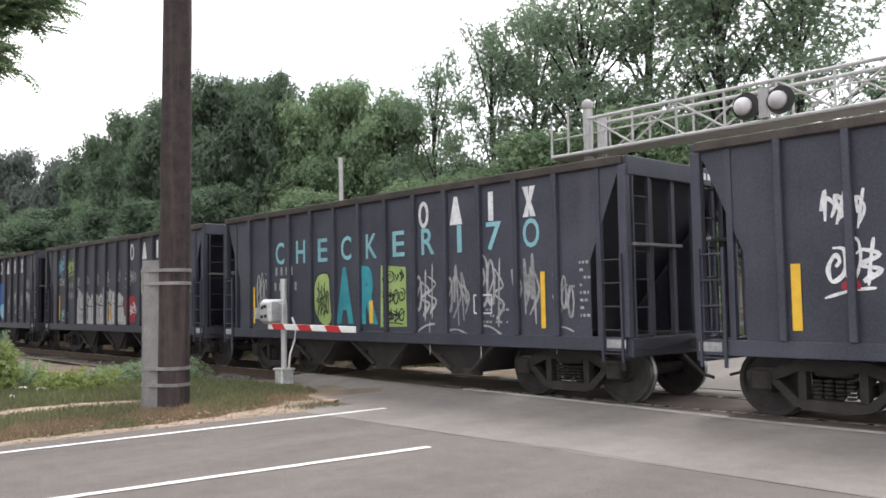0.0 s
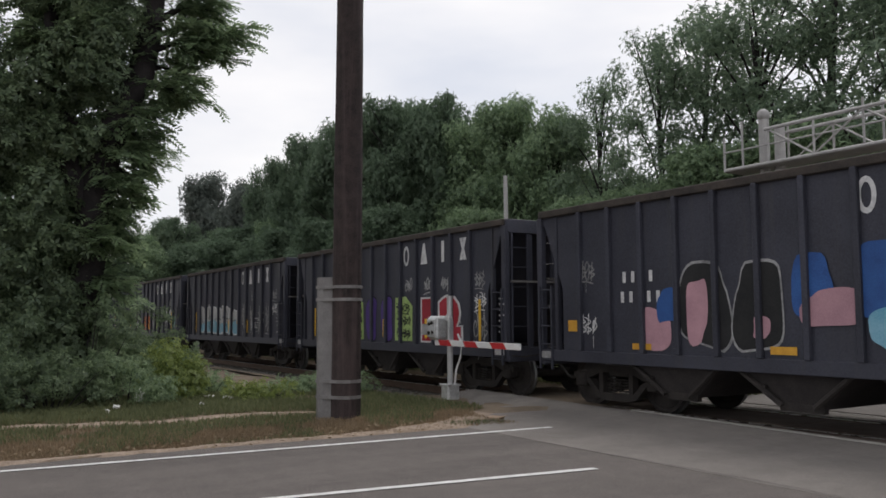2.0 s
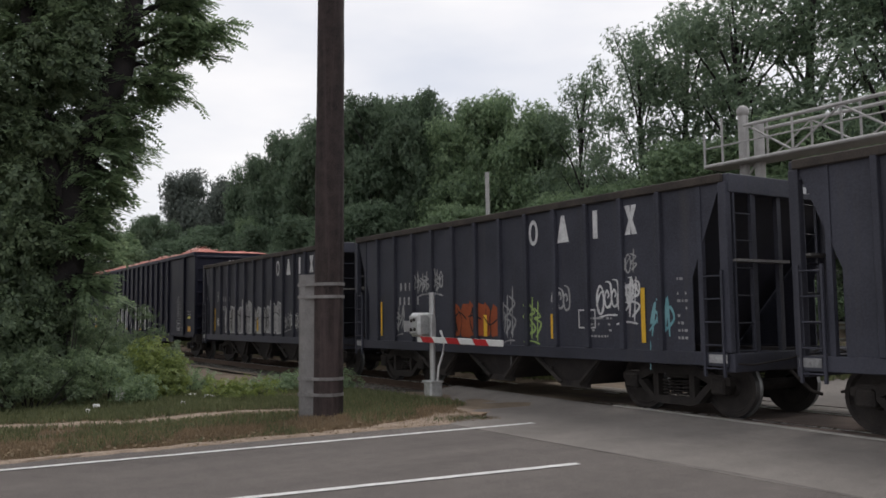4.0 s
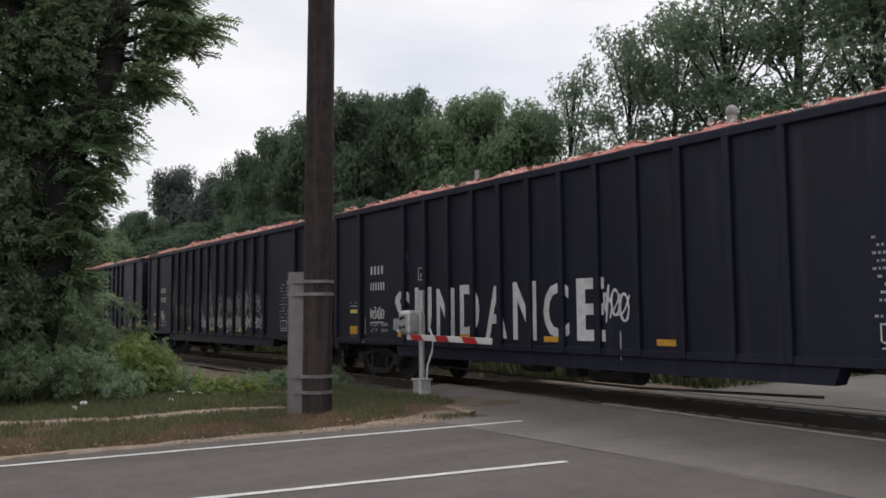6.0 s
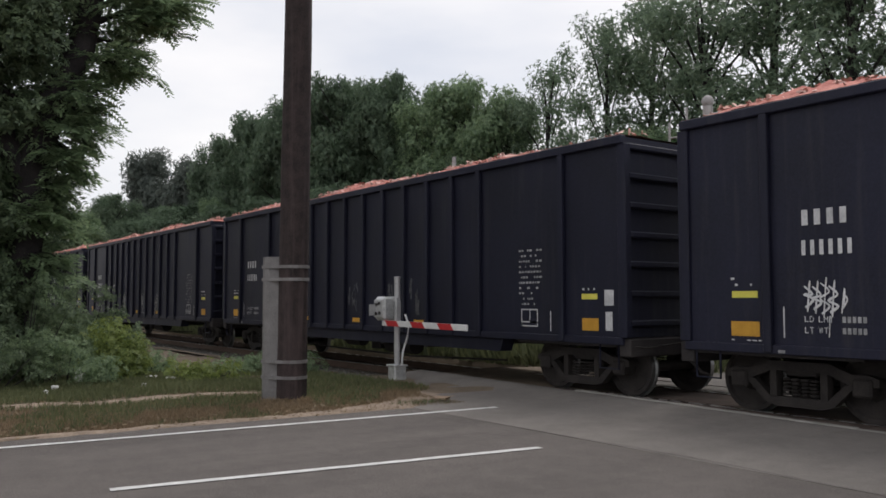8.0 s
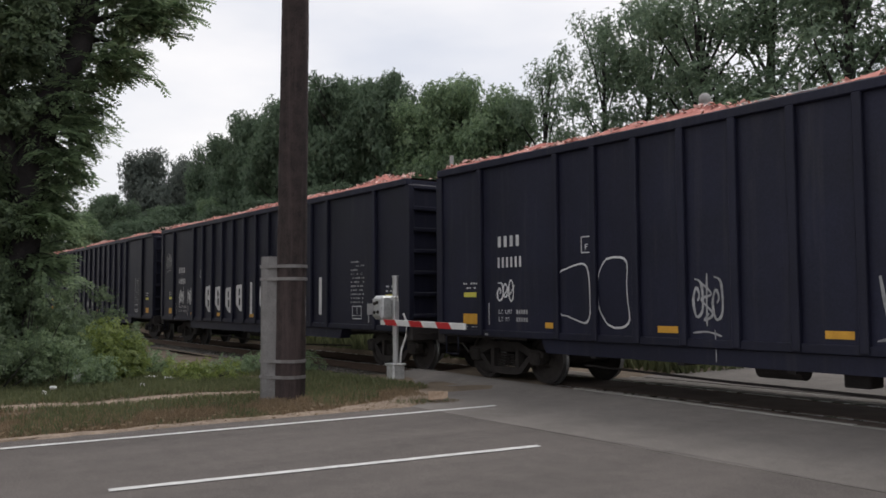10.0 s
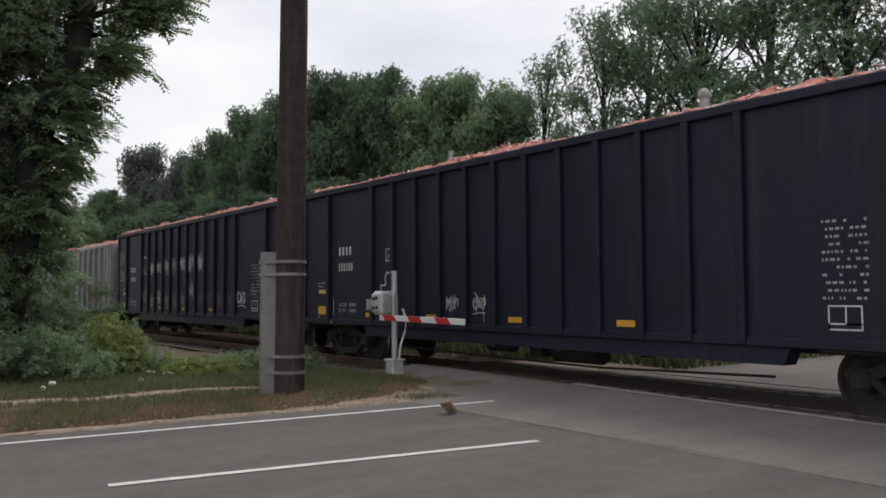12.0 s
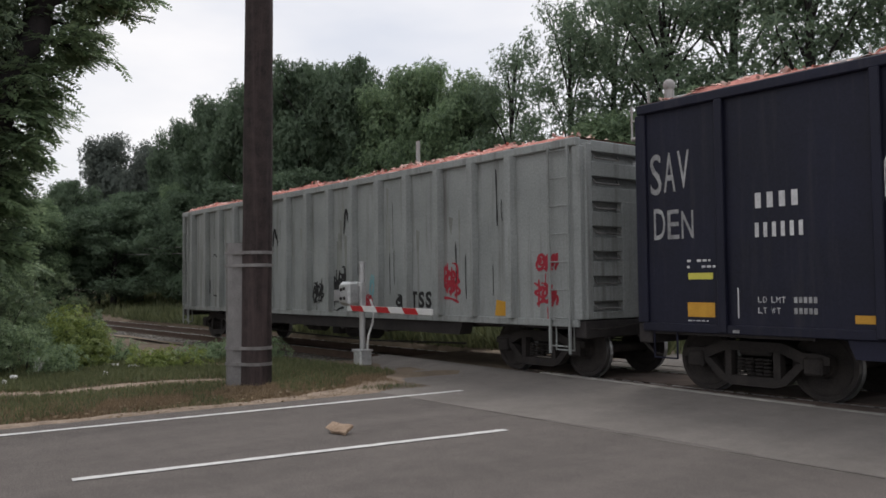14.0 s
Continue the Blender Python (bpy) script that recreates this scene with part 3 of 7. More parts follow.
# bare dirt path through the verge, and bare soil at the road's edge
for name, mid, half, label, a, b in (("dirt_path", lambda y: -14.15 + 0.07 * (y - 1.9), 0.36, "trodden pale dirt path through the grass verge", -6.0, 6.2),):
    bm = bmesh.new()
    prev = None
    n = 70
    for k in range(n + 1):
        y = a + (b - a) * k / n
        m = mid(y) + 0.12 * noise.noise((y * 0.7, 1.0, 0.0))
        hw = half * (0.75 + 0.6 * noise.noise((y * 1.1, 7.0, 0.0))) * min(1, (b - y) / 1.5 + 0.12)
        row = []
        for q in (-1, -0.4, 0.4, 1):
            x = m + q * hw
            wob = 0.06 * 1 * noise.noise((x * 0.45, y * 0.45, 0.0)) + noise.noise((x * 1.7, y * 1.7, 3.0)) * 0.025
            row.append(bm.verts.new((x, y, 0.01 + max(0, min(1, (-11.3 - x) / 0.7)) * wob + (0.022 if abs(q) < 1 else -0.03))))
        if prev:
            for i in range(3):
                bm.faces.new((prev[i], row[i], row[i + 1], prev[i + 1]))
        prev = row
    bmesh.ops.recalc_face_normals(bm, faces=bm.faces)
    tagged(part(name, bm, M["dirt"]), label, "path", kind="structure")


def build_edge_dirt():
    """Sandy dirt between the grass and the paving, washed out over the corner by the gate."""
    way = [(-11.0, -4.0), (-10.98, 0.0), (-10.9, 3.0), (-10.88, 5.6), (-11.05, 6.9), (-11.7, 7.8), (-12.9, 8.5), (-14.6, 8.85)]
    wide = [0.16, 0.16, 0.16, 0.2, 0.42, 0.5, 0.42, 0.2]
    bm = bmesh.new()
    prev = None
    n = 130
    for k in range(n + 1):
        u = k / n * (len(way) - 1)
        i = min(int(u), len(way) - 2)
        a, b = Vector(way[i]), Vector(way[i + 1])
        p = a.lerp(b, u - i)
        d = (b - a).normalized()
        side = Vector((-d.y, d.x))
        hw = (wide[i] + (wide[i + 1] - wide[i]) * (u - i)) * (1 + 0.7 * noise.noise((p.x * 2.5, p.y * 2.5, 4.0)))
        row = []
        for q in (-1, -0.5, 0.5, 1):
            v = p + side * hw * q + side * 0.1 * noise.noise((p.x * 4, p.y * 4, q))
            row.append(bm.verts.new((v.x, v.y, 0.016 + 0.01 * noise.noise((v.x * 3, v.y * 3, 1.0)) if abs(q) < 1 else -0.015)))
        if prev:
            for i in range(3):
                bm.faces.new((prev[i], row[i], row[i + 1], prev[i + 1]))
        prev = row
    bmesh.ops.recalc_face_normals(bm, faces=bm.faces)
    tagged(part("edge_dirt", bm, M["dirt"]), "pale sandy dirt washed over the road's edge", "ground", kind="structure")


build_edge_dirt()


# ---- the track ----
def build_track():
    bm = bmesh.new()
    n = 320
    prof = ((-3.2, 0.045), (-2.5, -0.2), (-1.55, -0.2), (1.55, -0.2), (2.6, -0.42))
    prev = None
    for k in range(n + 1):
        x = -330 + 430 * k / n
        paved = -16.2 < x < 5.0
        row = [bm.verts.new((x, TRACK_Y + y, (-0.3 if paved and z > 0 else z) + R.uniform(-0.02, 0.02))) for y, z in prof]
        if prev:
            for i in range(4):
                bm.faces.new((prev[i], row[i], row[i + 1], prev[i + 1]))
        prev = row
    bmesh.ops.recalc_face_normals(bm, faces=bm.faces)
    tagged(part("ballast_bed", bm, M["ballast"]), "grey crushed-stone ballast under the track", "ballast", kind="structure")
    # loose stones on the shoulder near the road
    g = np.random.default_rng(3)
    pts = np.stack([g.uniform(-46, -15.6, 9000), TRACK_Y + g.uniform(-3.3, -0.8, 9000), np.zeros(9000)], -1)
    off = np.abs(pts[:, 1] - TRACK_Y)
    pts[:, 2] = np.where(off < 2.5, -0.2, -0.2 + 0.21 * (off - 2.5)) + 0.01
    tet = [(-0.5, -0.4, -0.3), (0.5, -0.35, -0.2), (0.1, 0.5, -0.25), (0.0, 0.0, 0.5)]
    me = swarm("ballast_stones", pts, np.tile((0.0, 0.0, 1.0), (len(pts), 1)), 0.07, tet, [(0, 2, 1), (0, 1, 3), (1, 2, 3), (2, 0, 3)], M["stone"], 4)
    tagged(put("ballast_stones", me), "loose grey ballast stones on the track shoulder", "ballast", kind="stuff")
    track = tagged(new("railway_track"), "single railway track of steel rails on wooden ties", "railway track", kind="structure")
    for side in (-1, 1):
        y = TRACK_Y + side * 0.755
        bm = bmesh.new()
        x0, x1 = -330, 100
        box(bm, x0, x1, y - 0.008, y + 0.008, -0.15, -0.03)
        box(bm, x0, x1, y - 0.07, y + 0.07, -0.17, -0.15)
        box(bm, x0, x1, y - 0.036, y + 0.036, -0.03, -0.006)
        rail = part("rail", bm, M["rail"], track)
        bm = bmesh.new()
        box(bm, x0, x1, y - 0.03, y + 0.03, -0.0055, 0.0)
        part("rail_head", bm, M["rail_top"], rail, "polished bright rail head")
    bm = bmesh.new()
    box(bm, -0.11, 0.11, -1.28, 1.28, -0.16, 0.0, bevel=0.012)
    tie = mesh_of("tie", [], [], M["tie"])
    bm.to_mesh(tie)
    bm.free()
    x = -110.0
    while x < 12:
        if not -15.6 < x < 3.9:
            put("tie", tie, track, at=pose(x + R.uniform(-0.03, 0.03), TRACK_Y + R.uniform(-0.04, 0.04), -0.172, 0, 0, R.uniform(-1, 1)))
        x += 0.52
    # crossing panels beside and between the rails
    bm = bmesh.new()
    box(bm, -1.21, 1.21, -0.2, 0.2, -0.2, 0.0, bevel=0.015)
    side_panel = mesh_of("crossing_panel", [], [], M["panel"])
    bm.to_mesh(side_panel)
    bm.free()
    bm = bmesh.new()
    box(bm, -1.21, 1.21, -0.63, 0.63, -0.2, 0.0, bevel=0.015)
    mid_panel = mesh_of("crossing_panel", [], [], M["panel"])
    bm.to_mesh(mid_panel)
    bm.free()
    bm = bmesh.new()
    box(bm, -1.22, 1.22, -0.05, 0.05, -0.2, 0.0, bevel=0.01)
    kerb = mesh_of("panel_kerb", [], [], M["concrete"])
    bm.to_mesh(kerb)
    bm.free()
    bm = bmesh.new()
    box(bm, -1.21, 1.21, -0.3, 0.3, -0.2, 0.0, bevel=0.015)
    far_panel = mesh_of("crossing_panel", [], [], M["crossing_asphalt"])
    bm.to_mesh(far_panel)
    bm.free()
    for k in range(8):
        x = -14.2 + 2.44 * k
        put("crossing_panel", side_panel, road, at=pose(x, TRACK_Y - 0.755 - 0.28, 0.004 + R.uniform(-0.004, 0.004)))
        put("crossing_panel", mid_panel, road, at=pose(x, TRACK_Y, 0.0 + R.uniform(-0.004, 0.004)))
        put("crossing_panel", far_panel, road, "pale asphalt infill beyond the far rail", at=pose(x, TRACK_Y + 0.755 + 0.38, 0.004 + R.uniform(-0.004, 0.004)))
        if x > -10.5:
            put("panel_kerb", kerb, road, "pale concrete edge strip", at=pose(x, TRACK_Y - 1.31, strip_rise(x) + 0.012 + R.uniform(-0.003, 0.003), 0, 0.6 if x < -5.5 else 0, R.uniform(-0.4, 0.4)))
        put("panel_kerb", kerb, road, "pale concrete edge strip", at=pose(x, TRACK_Y + 1.49, 0.008))


build_track()


# ---- railway cars ----
def car_wheelset(truck, x):
    bm = bmesh.new()
    for side in (-1, 1):
        m = Matrix.Translation((0, side * 0.70, 0)) @ Matrix.Rotation(radians(-90 * side), 4, "X")
        lathe(bm, ((0.12, -0.02), (0.16, 0.02), (0.34, 0.03), (0.37, 0.0), (0.485, -0.03)), m, 28, 0, False)
        lathe(bm, ((0.485, -0.03), (0.485, -0.005), (0.458, 0.015), (0.455, 0.1)), m, 28, 1, False)
        lathe(bm, ((0.455, 0.1), (0.395, 0.105), (0.36, 0.065), (0.16, 0.06), (0.13, 0.12), (0.09, 0.12), (0.085, 0.3), (0.0001, 0.3)), m, 28, 0, False)
        # three bolt heads on the axle's end cap
        for k in range(3):
            a = k * 2.094
            rod(bm, (0.05 * math.cos(a), side * 1.0, 0.05 * math.sin(a)), (0.05 * math.cos(a), side * 1.02, 0.05 * math.sin(a)), 0.014, 6)
    rod(bm, (0, -0.72, 0), (0, 0.72, 0), 0.09, 12)
    bmesh.ops.recalc_face_normals(bm, faces=bm.faces)
    me = bpy.data.meshes.new("wheelset")
    bm.to_mesh(me)
    bm.free()
    me.materials.append(M["truck_steel"])
    me.materials.append(M["tread"])
    return me


WHEELSET = car_wheelset(None, 0)


def truck_meshes():
    bm = bmesh.new()
    for side in (-1, 1):
        y0, y1 = side * 0.93, side * 1.07
        # the cast frame: top bar, bottom bar, two columns, two journal boxes
        prism(bm, [(-1.1, 0.5), (-1.1, 0.6), (-0.98, 0.64), (-0.75, 0.64), (-0.45, 0.76), (0.45, 0.76), (0.75, 0.64), (0.98, 0.64), (1.1, 0.6), (1.1, 0.5),
                   (0.72, 0.5), (0.4, 0.63), (-0.4, 0.63), (-0.72, 0.5)], y0, y1)
        prism(bm, [(-0.8, 0.5), (-0.66, 0.5), (-0.42, 0.28), (0.42, 0.28), (0.66, 0.5), (0.8, 0.5), (0.5, 0.2), (0.33, 0.15), (-0.33, 0.15), (-0.5, 0.2)], y0, y1)
        for x in (-0.42, 0.32):
            box(bm, x, x + 0.1, min(y0, y1), max(y0, y1), 0.27, 0.64)
        for x in (-0.89, 0.89):
            box(bm, x - 0.13, x + 0.13, side * 0.92 if side > 0 else -1.12, 1.12 if side > 0 else -0.92, 0.36, 0.6, bevel=0.03)
        # springs
        for x in (-0.2, -0.07, 0.07, 0.2):
            for k in range(5):
                lathe(bm, ((0.05, 0.3 + k * 0.05), (0.062, 0.315 + k * 0.05), (0.05, 0.33 + k * 0.05)), Matrix.Translation((x, side * 1.0, 0)), 8)
    box(bm, -0.25, 0.25, -1.0, 1.0, 0.56, 0.76, bevel=0.03)
    box(bm, -0.3, -0.18, -0.8, 0.8, 0.3, 0.42)
    box(bm, 0.18, 0.3, -0.8, 0.8, 0.3, 0.42)
    lathe(bm, ((0.2, 0.74), (0.2, 0.86)), None, 16)
    bmesh.ops.recalc_face_normals(bm, faces=bm.faces)
    me = bpy.data.meshes.new("truck")
    bm.to_mesh(me)
    bm.free()
    me.materials.append(M["truck_steel"])
    return me


TRUCK = truck_meshes()
WHEELSETS = []


def add_trucks(car, half):
    """Two trucks, each with two wheelsets; outer axles 1.15 m behind the couplings."""
    for s in (-1, 1):
        truck = put("truck", TRUCK, car, "black cast-steel truck with coil springs", pose(s * (half - 2.04), 0, 0))
        for x in (-0.89, 0.89):
            put("wheelset", WHEELSET, truck, "", pose(x, 0, 0.457))


def coupler_mesh():
    bm = bmesh.new()
    box(bm, -0.62, -0.14, -0.07, 0.07, 0.8, 0.95, bevel=0.015)
    prism(bm, [(-0.16, 0.72), (-0.16, 1.0), (0.02, 1.0), (0.02, 0.72)], -0.13, 0.05)
    prism(bm, [(-0.05, 0.76), (-0.05, 0.98), (0.1, 0.98), (0.1, 0.76)], 0.03, 0.12)
    # air hose, hanging in a bow
    pts = [(-0.45, -0.3, 0.72), (-0.3, -0.31, 0.6), (-0.12, -0.3, 0.44), (0.02, -0.26, 0.4)]
    tube(bm, pts, [0.025] * 4, 6)
    # uncoupling lever
    tube(bm, [(-0.5, -1.45, 0.86), (-0.42, -1.2, 0.84), (-0.4, -0.4, 0.9), (-0.1, -0.1, 1.03)], [0.014] * 4, 5)
    bmesh.ops.recalc_face_normals(bm, faces=bm.faces)
    me = bpy.data.meshes.new("coupler")
    bm.to_mesh(me)
    bm.free()
    me.materials.append(M["truck_steel"])
    return me


COUPLER = coupler_mesh()


def add_couplers(car, half):
    put("coupler", COUPLER, car, "black steel coupler with hanging air hose", pose(half, 0, 0))
    put("coupler", COUPLER, car, "black steel coupler with hanging air hose", pose(-half, 0, 0, 0, 0, 180))


def ladder(car, x, y, z0, z1, along, mat, rungs, width=0.42, label=""):
    """Grab-iron ladder: two stiles and rungs; along 'x' or 'y' is its width's way."""
    bm = bmesh.new()
    dx, dy = (width / 2, 0) if along == "x" else (0, width / 2)
    for s in (-1, 1):
        box(bm, x + s * dx - 0.018, x + s * dx + 0.018, y + s * dy - 0.018, y + s * dy + 0.018, z0, z1)
    for k in range(rungs):
        z = z0 + 0.12 + (z1 - z0 - 0.2) * k / (rungs - 1)
        rod(bm, (x - dx, y - dy, z), (x + dx, y + dy, z), 0.012, 6)
    return part("ladder", bm, mat, car, label)


def end_bars(car, x, y, z):
    """Small stencilled bars high on the leading end."""
    for k in range(7):
        y0, zz = y + 0.13 * (k % 4) + (0.05 if k > 3 else 0), z + (0.0 if k < 4 else -0.0)
        if k > 3:
            y0 += 0.56
        put("stencil_bar", mesh_of("stencil_bar", [(x, y0, zz), (x, y0 + 0.08, zz), (x, y0 + 0.08, zz + 0.1), (x, y0, zz + 0.1)], [(0, 1, 2, 3)], M["white_paint"]), car, "white stencilled bar")


def hopper_car(length, label):
    """Black open-top three-bay hopper; x runs from -half (rear) to half (front)."""
    half = length / 2
    e = half - 0.58            # the body's end
    W, BOT, TOP = 1.52, 1.02, 3.6
    paint = M["hopper_paint"]
    car = thing("hopper_car", Matrix.Identity(4), label, "railway car", "hopper cars of the train")
    ins = e - 0.62             # side sheets end here, end bays stay open
    for s in (-1, 1):
        bm = bmesh.new()
        y0, y1 = (s * W, s * (W - 0.02))
        prism(bm, [(-ins, BOT), (ins, BOT), (ins, 2.12), (e - 0.08, 3.4), (e - 0.08, TOP - 0.1), (-e + 0.08, TOP - 0.1), (-e + 0.08, 3.4), (-ins, 2.12)], y0, y1)
        bmesh.ops.recalc_face_normals(bm, faces=bm.faces)
        part("side_sheet", bm, paint, car)
        bm = bmesh.new()
        box(bm, -e, e, min(s * (W + 0.07), s * (W - 0.08)), max(s * (W + 0.07), s * (W - 0.08)), TOP - 0.13, TOP, bevel=0.015)
        part("top_chord", bm, M["rust_rim"], car, "dusty rust-brown top rim")
        bm = bmesh.new()
        box(bm, -e, e, min(s * (W + 0.05), s * (W - 0.12)), max(s * (W + 0.05), s * (W - 0.12)), BOT - 0.2, BOT, bevel=0.01)
        part("side_sill", bm, paint, car)
        # corner posts and stays of the open ends
        for q in (-1, 1):
            bm = bmesh.new()
            box(bm, q * e - 0.07, q * e + 0.07, min(s * (W + 0.05), s * (W - 0.07)), max(s * (W + 0.05), s * (W - 0.07)), BOT, TOP - 0.13, bevel=0.01)
            part("corner_post", bm, paint, car)
            bm = bmesh.new()
            box(bm, q * (e - 0.45) - 0.04, q * (e - 0.45) + 0.04, min(s * (W + 0.02), s * (W - 0.06)), max(s * (W + 0.02), s * (W - 0.06)), BOT, TOP - 0.13)
            part("end_stay", bm, paint, car)
    n = 12
    for s in (-1, 1):
        bm = bmesh.new()
        box(bm, -0.045, 0.045, -0.05, 0.05, BOT, TOP - 0.12, bevel=0.01)
        rib = bpy.data.meshes.new("rib")
        bm.to_mesh(rib)
        bm.free()
        rib.materials.append(paint)
        for k in range(n):
            put("rib", rib, car, "", pose(-half + 1.7 + (length - 3.5) * k / (n - 1), s * (W + 0.03), 0))
    # end slope sheets, end beams, platforms
    for q in (-1, 1):
        bm = bmesh.new()
        a = [(q * (e - 0.08), TOP - 0.15), (q * (e - 0.11), TOP - 0.2), (q * (e - 2.25), BOT - 0.05), (q * (e - 2.2), BOT + 0.0)]
        prism(bm, a, -W + 0.03, W - 0.03)
        bmesh.ops.recalc_face_normals(bm, faces=bm.faces)
        part("slope_sheet", bm, paint, car)
        bm = bmesh.new()
        box(bm, q * e - 0.09, q * e + 0.09, -W, W, TOP - 0.28, TOP - 0.005, bevel=0.01)
        part("end_beam", bm, paint, car)
        bm = bmesh.new()
        box(bm, q * e - 0.09, q * e + 0.09, -W, W, BOT - 0.28, BOT - 0.01, bevel=0.01)
        box(bm, min(q * e, q * (e - 1.2)), max(q * e, q * (e - 1.2)), -0.35, 0.35, BOT - 0.3, BOT - 0.02)
        part("end_sill", bm, paint, car)
        bm = bmesh.new()
        for y in (-0.9, -0.3, 0.3, 0.9):
            box(bm, q * e - 0.035, q * e + 0.035, y - 0.045, y + 0.045, BOT, TOP - 0.28)
        part("end_post", bm, paint, car)
        bm = bmesh.new()
        box(bm, q * e - 0.12, q * e + 0.12, -W + 0.1, -0.2, 2.32, 2.36)
        part("brake_step", bm, M["galvanised"], car, "pale steel step")
        ladder(car, q * (e + 0.06), -1.2, BOT - 0.1, TOP - 0.1, "y", paint, 7, 0.4)
        ladder(car, q * (e - 0.2), -W - 0.07, BOT - 0.35, 2.2, "x", paint, 5, 0.34)
        # white handling plates at the sill's end
        bm = bmesh.new()
        box(bm, q * (e - 0.15) - 0.16, q * (e - 0.15) + 0.16, -W - 0.062, -W - 0.055, BOT - 0.15, BOT - 0.03)
        part("sill_plate", bm, M["faded_white"], car, "scuffed white plate")
    # centre sill, three hopper bays with doors
    bm = bmesh.new()
    box(bm, -e, e, -0.2, 0.2, 0.75, 1.05)
    part("centre_sill", bm, M["underframe"], car)
    for x in (-2.15, 0.0, 2.15):
        bm = bmesh.new()
        top, low = [], []
        for dx, dy in ((-1.06, -1), (1.06, -1), (1.06, 1), (-1.06, 1)):
            top.append(bm.verts.new((x + dx, dy * (W - 0.05), BOT - 0.02)))
            low.append(bm.verts.new((x + dx * 0.32, dy * (W - 0.25), 0.36)))
        for k in range(4):
            bm.faces.new((top[k], top[(k + 1) % 4], low[(k + 1) % 4], low[k]))
        bm.faces.new(low[::-1])
        bm.faces.new(top)
        bmesh.ops.recalc_face_normals(bm, faces=bm.faces)
        bay = part("hopper_bay", bm, M["underframe"], car)
        bm = bmesh.new()
        for s in (-1, 1):
            for q in (-1, 1):
                rod(bm, (x + q * 0.95, s * (W - 0.05), BOT - 0.12), (x + q * 0.25, s * (W - 0.15), 0.38), 0.04, 6)
            box(bm, x - 0.34, x + 0.34, s * (W - 0.28) - 0.05, s * (W - 0.28) + 0.05, 0.3, 0.42)
        rod(bm, (x - 0.5, -W + 0.1, 0.62), (x - 0.5, W - 0.1, 0.62), 0.035, 6)
        part("door_gear", bm, M["truck_steel"], bay)
    end_bars(car, e + 0.094, 0.25, TOP - 0.19)
    add_couplers(car, half)
    add_trucks(car, half)
    return car


def load_heap(car, e, W, z, seed):
    """Loose rubble under orange netting, humped above the rim."""
    nx, ny = 90, 15
    verts, faces = [], []
    for i in range(nx + 1):
        for j in range(ny + 1):
            x, y = -e + 2 * e * i / nx, -W + 2 * W * j / ny
            edge = min(1.0, 7 * min(j, ny - j) / ny, 12.0 * min(i, nx - i) / nx)
            h = 0.005 + 0.05 * min(1.0, edge * 2.5) + edge * (0.07 + 0.17 * noise.noise((x * 0.5 + seed, y * 0.8, seed)) + 0.10 * noise.noise((x * 2.1, y * 2.3, seed + 4.0)) + 0.11 * noise.noise((x * 6.0, y * 6.0, seed)))
            h += 0.03 * abs(noise.noise((x * 9.0, y * 9.0, seed + 2)))
            verts.append((x, y, z + h))
    for i in range(nx):
        for j in range(ny):
            a = i * (ny + 1) + j
            faces.append((a, a + ny + 1, a + ny + 2, a + 1))
    part_ob = put("load", mesh_of("load", verts, faces, M["load_net"]), car, "heap of rubble under torn orange netting")
    g = np.random.default_rng(int(seed * 10) + 5)
    k = 800
    pts = np.stack([g.uniform(-e + 0.2, e - 0.2, k), np.clip(-W + 0.04 + np.abs(g.normal(0, 0.5, k)), -W, W - 0.12), np.full(k, z + 0.1)], -1)
    for q in range(k):
        x, y = pts[q, 0], pts[q, 1]
        pts[q, 2] = z + 0.03 + min(1.0, 3.5 * (y + W) / W) * 0.12 + min(1.0, 3.5 * (y + W) / W) * 0.17 * noise.noise((x * 0.5 + seed, y * 0.8, seed)) + 0.1 * noise.noise((x * 2.1, y * 2.3, seed + 4.0))
    chip = [(-0.8, -0.3, 0), (0.7, -0.35, 0.1), (0.8, 0.3, 0), (-0.7, 0.35, 0.12), (0, 0, 0.4)]
    put("rubble", swarm("rubble", pts, np.tile((0.0, 0.0, 1.0), (k, 1)), 0.06, chip, [(0, 1, 4), (1, 2, 4), (2, 3, 4), (3, 0, 4)], M["load_scrap"], 9), part_ob, "broken boards and pale scraps")["kind"] = "stuff"


GOND_RIBS = [1.95] + [4.05 + 0.887 * k for k in range(12)] + [16.1]


def grey_end(end, q, e, W, BOT, TOP, paint):
    """Plated end of the grey car: a ladder column of deep openings with grab irons beside a flat plate."""
    def plate(name, y0, y1, z0, z1, depth=0.13):
        bm = bmesh.new()
        x0, x1 = sorted((q * e, q * (e + depth)))
        box(bm, x0, x1, y0, y1, z0, z1, bevel=0.012)
        part(name, bm, paint, end)
    span = TOP - 0.1 - BOT
    plate("end_plate", -0.62, W - 0.05, BOT, BOT + span * 0.68)
    plate("end_plate", -W + 0.05, -W + 0.2, BOT, TOP - 0.1)
    pitch = span / 7
    for i in range(8):
        z = BOT + pitch * i
        plate("end_rib", -W + 0.19, W - 0.06 if i > 4 else -0.61, z - (0.0 if i == 0 else 0.12), z + (0.06 if i == 7 else 0.12), 0.125)
        if i < 7:
            bm = bmesh.new()
            zz = z + pitch * 0.42
            tube(bm, [(q * (e + 0.1), -W + 0.25, zz + 0.07), (q * (e + 0.15), -W + 0.25, zz), (q * (e + 0.15), -0.7, zz), (q * (e + 0.1), -0.7, zz + 0.07)], [0.013] * 4, 5)
            part("grab_iron", bm, M["galvanised"], end)


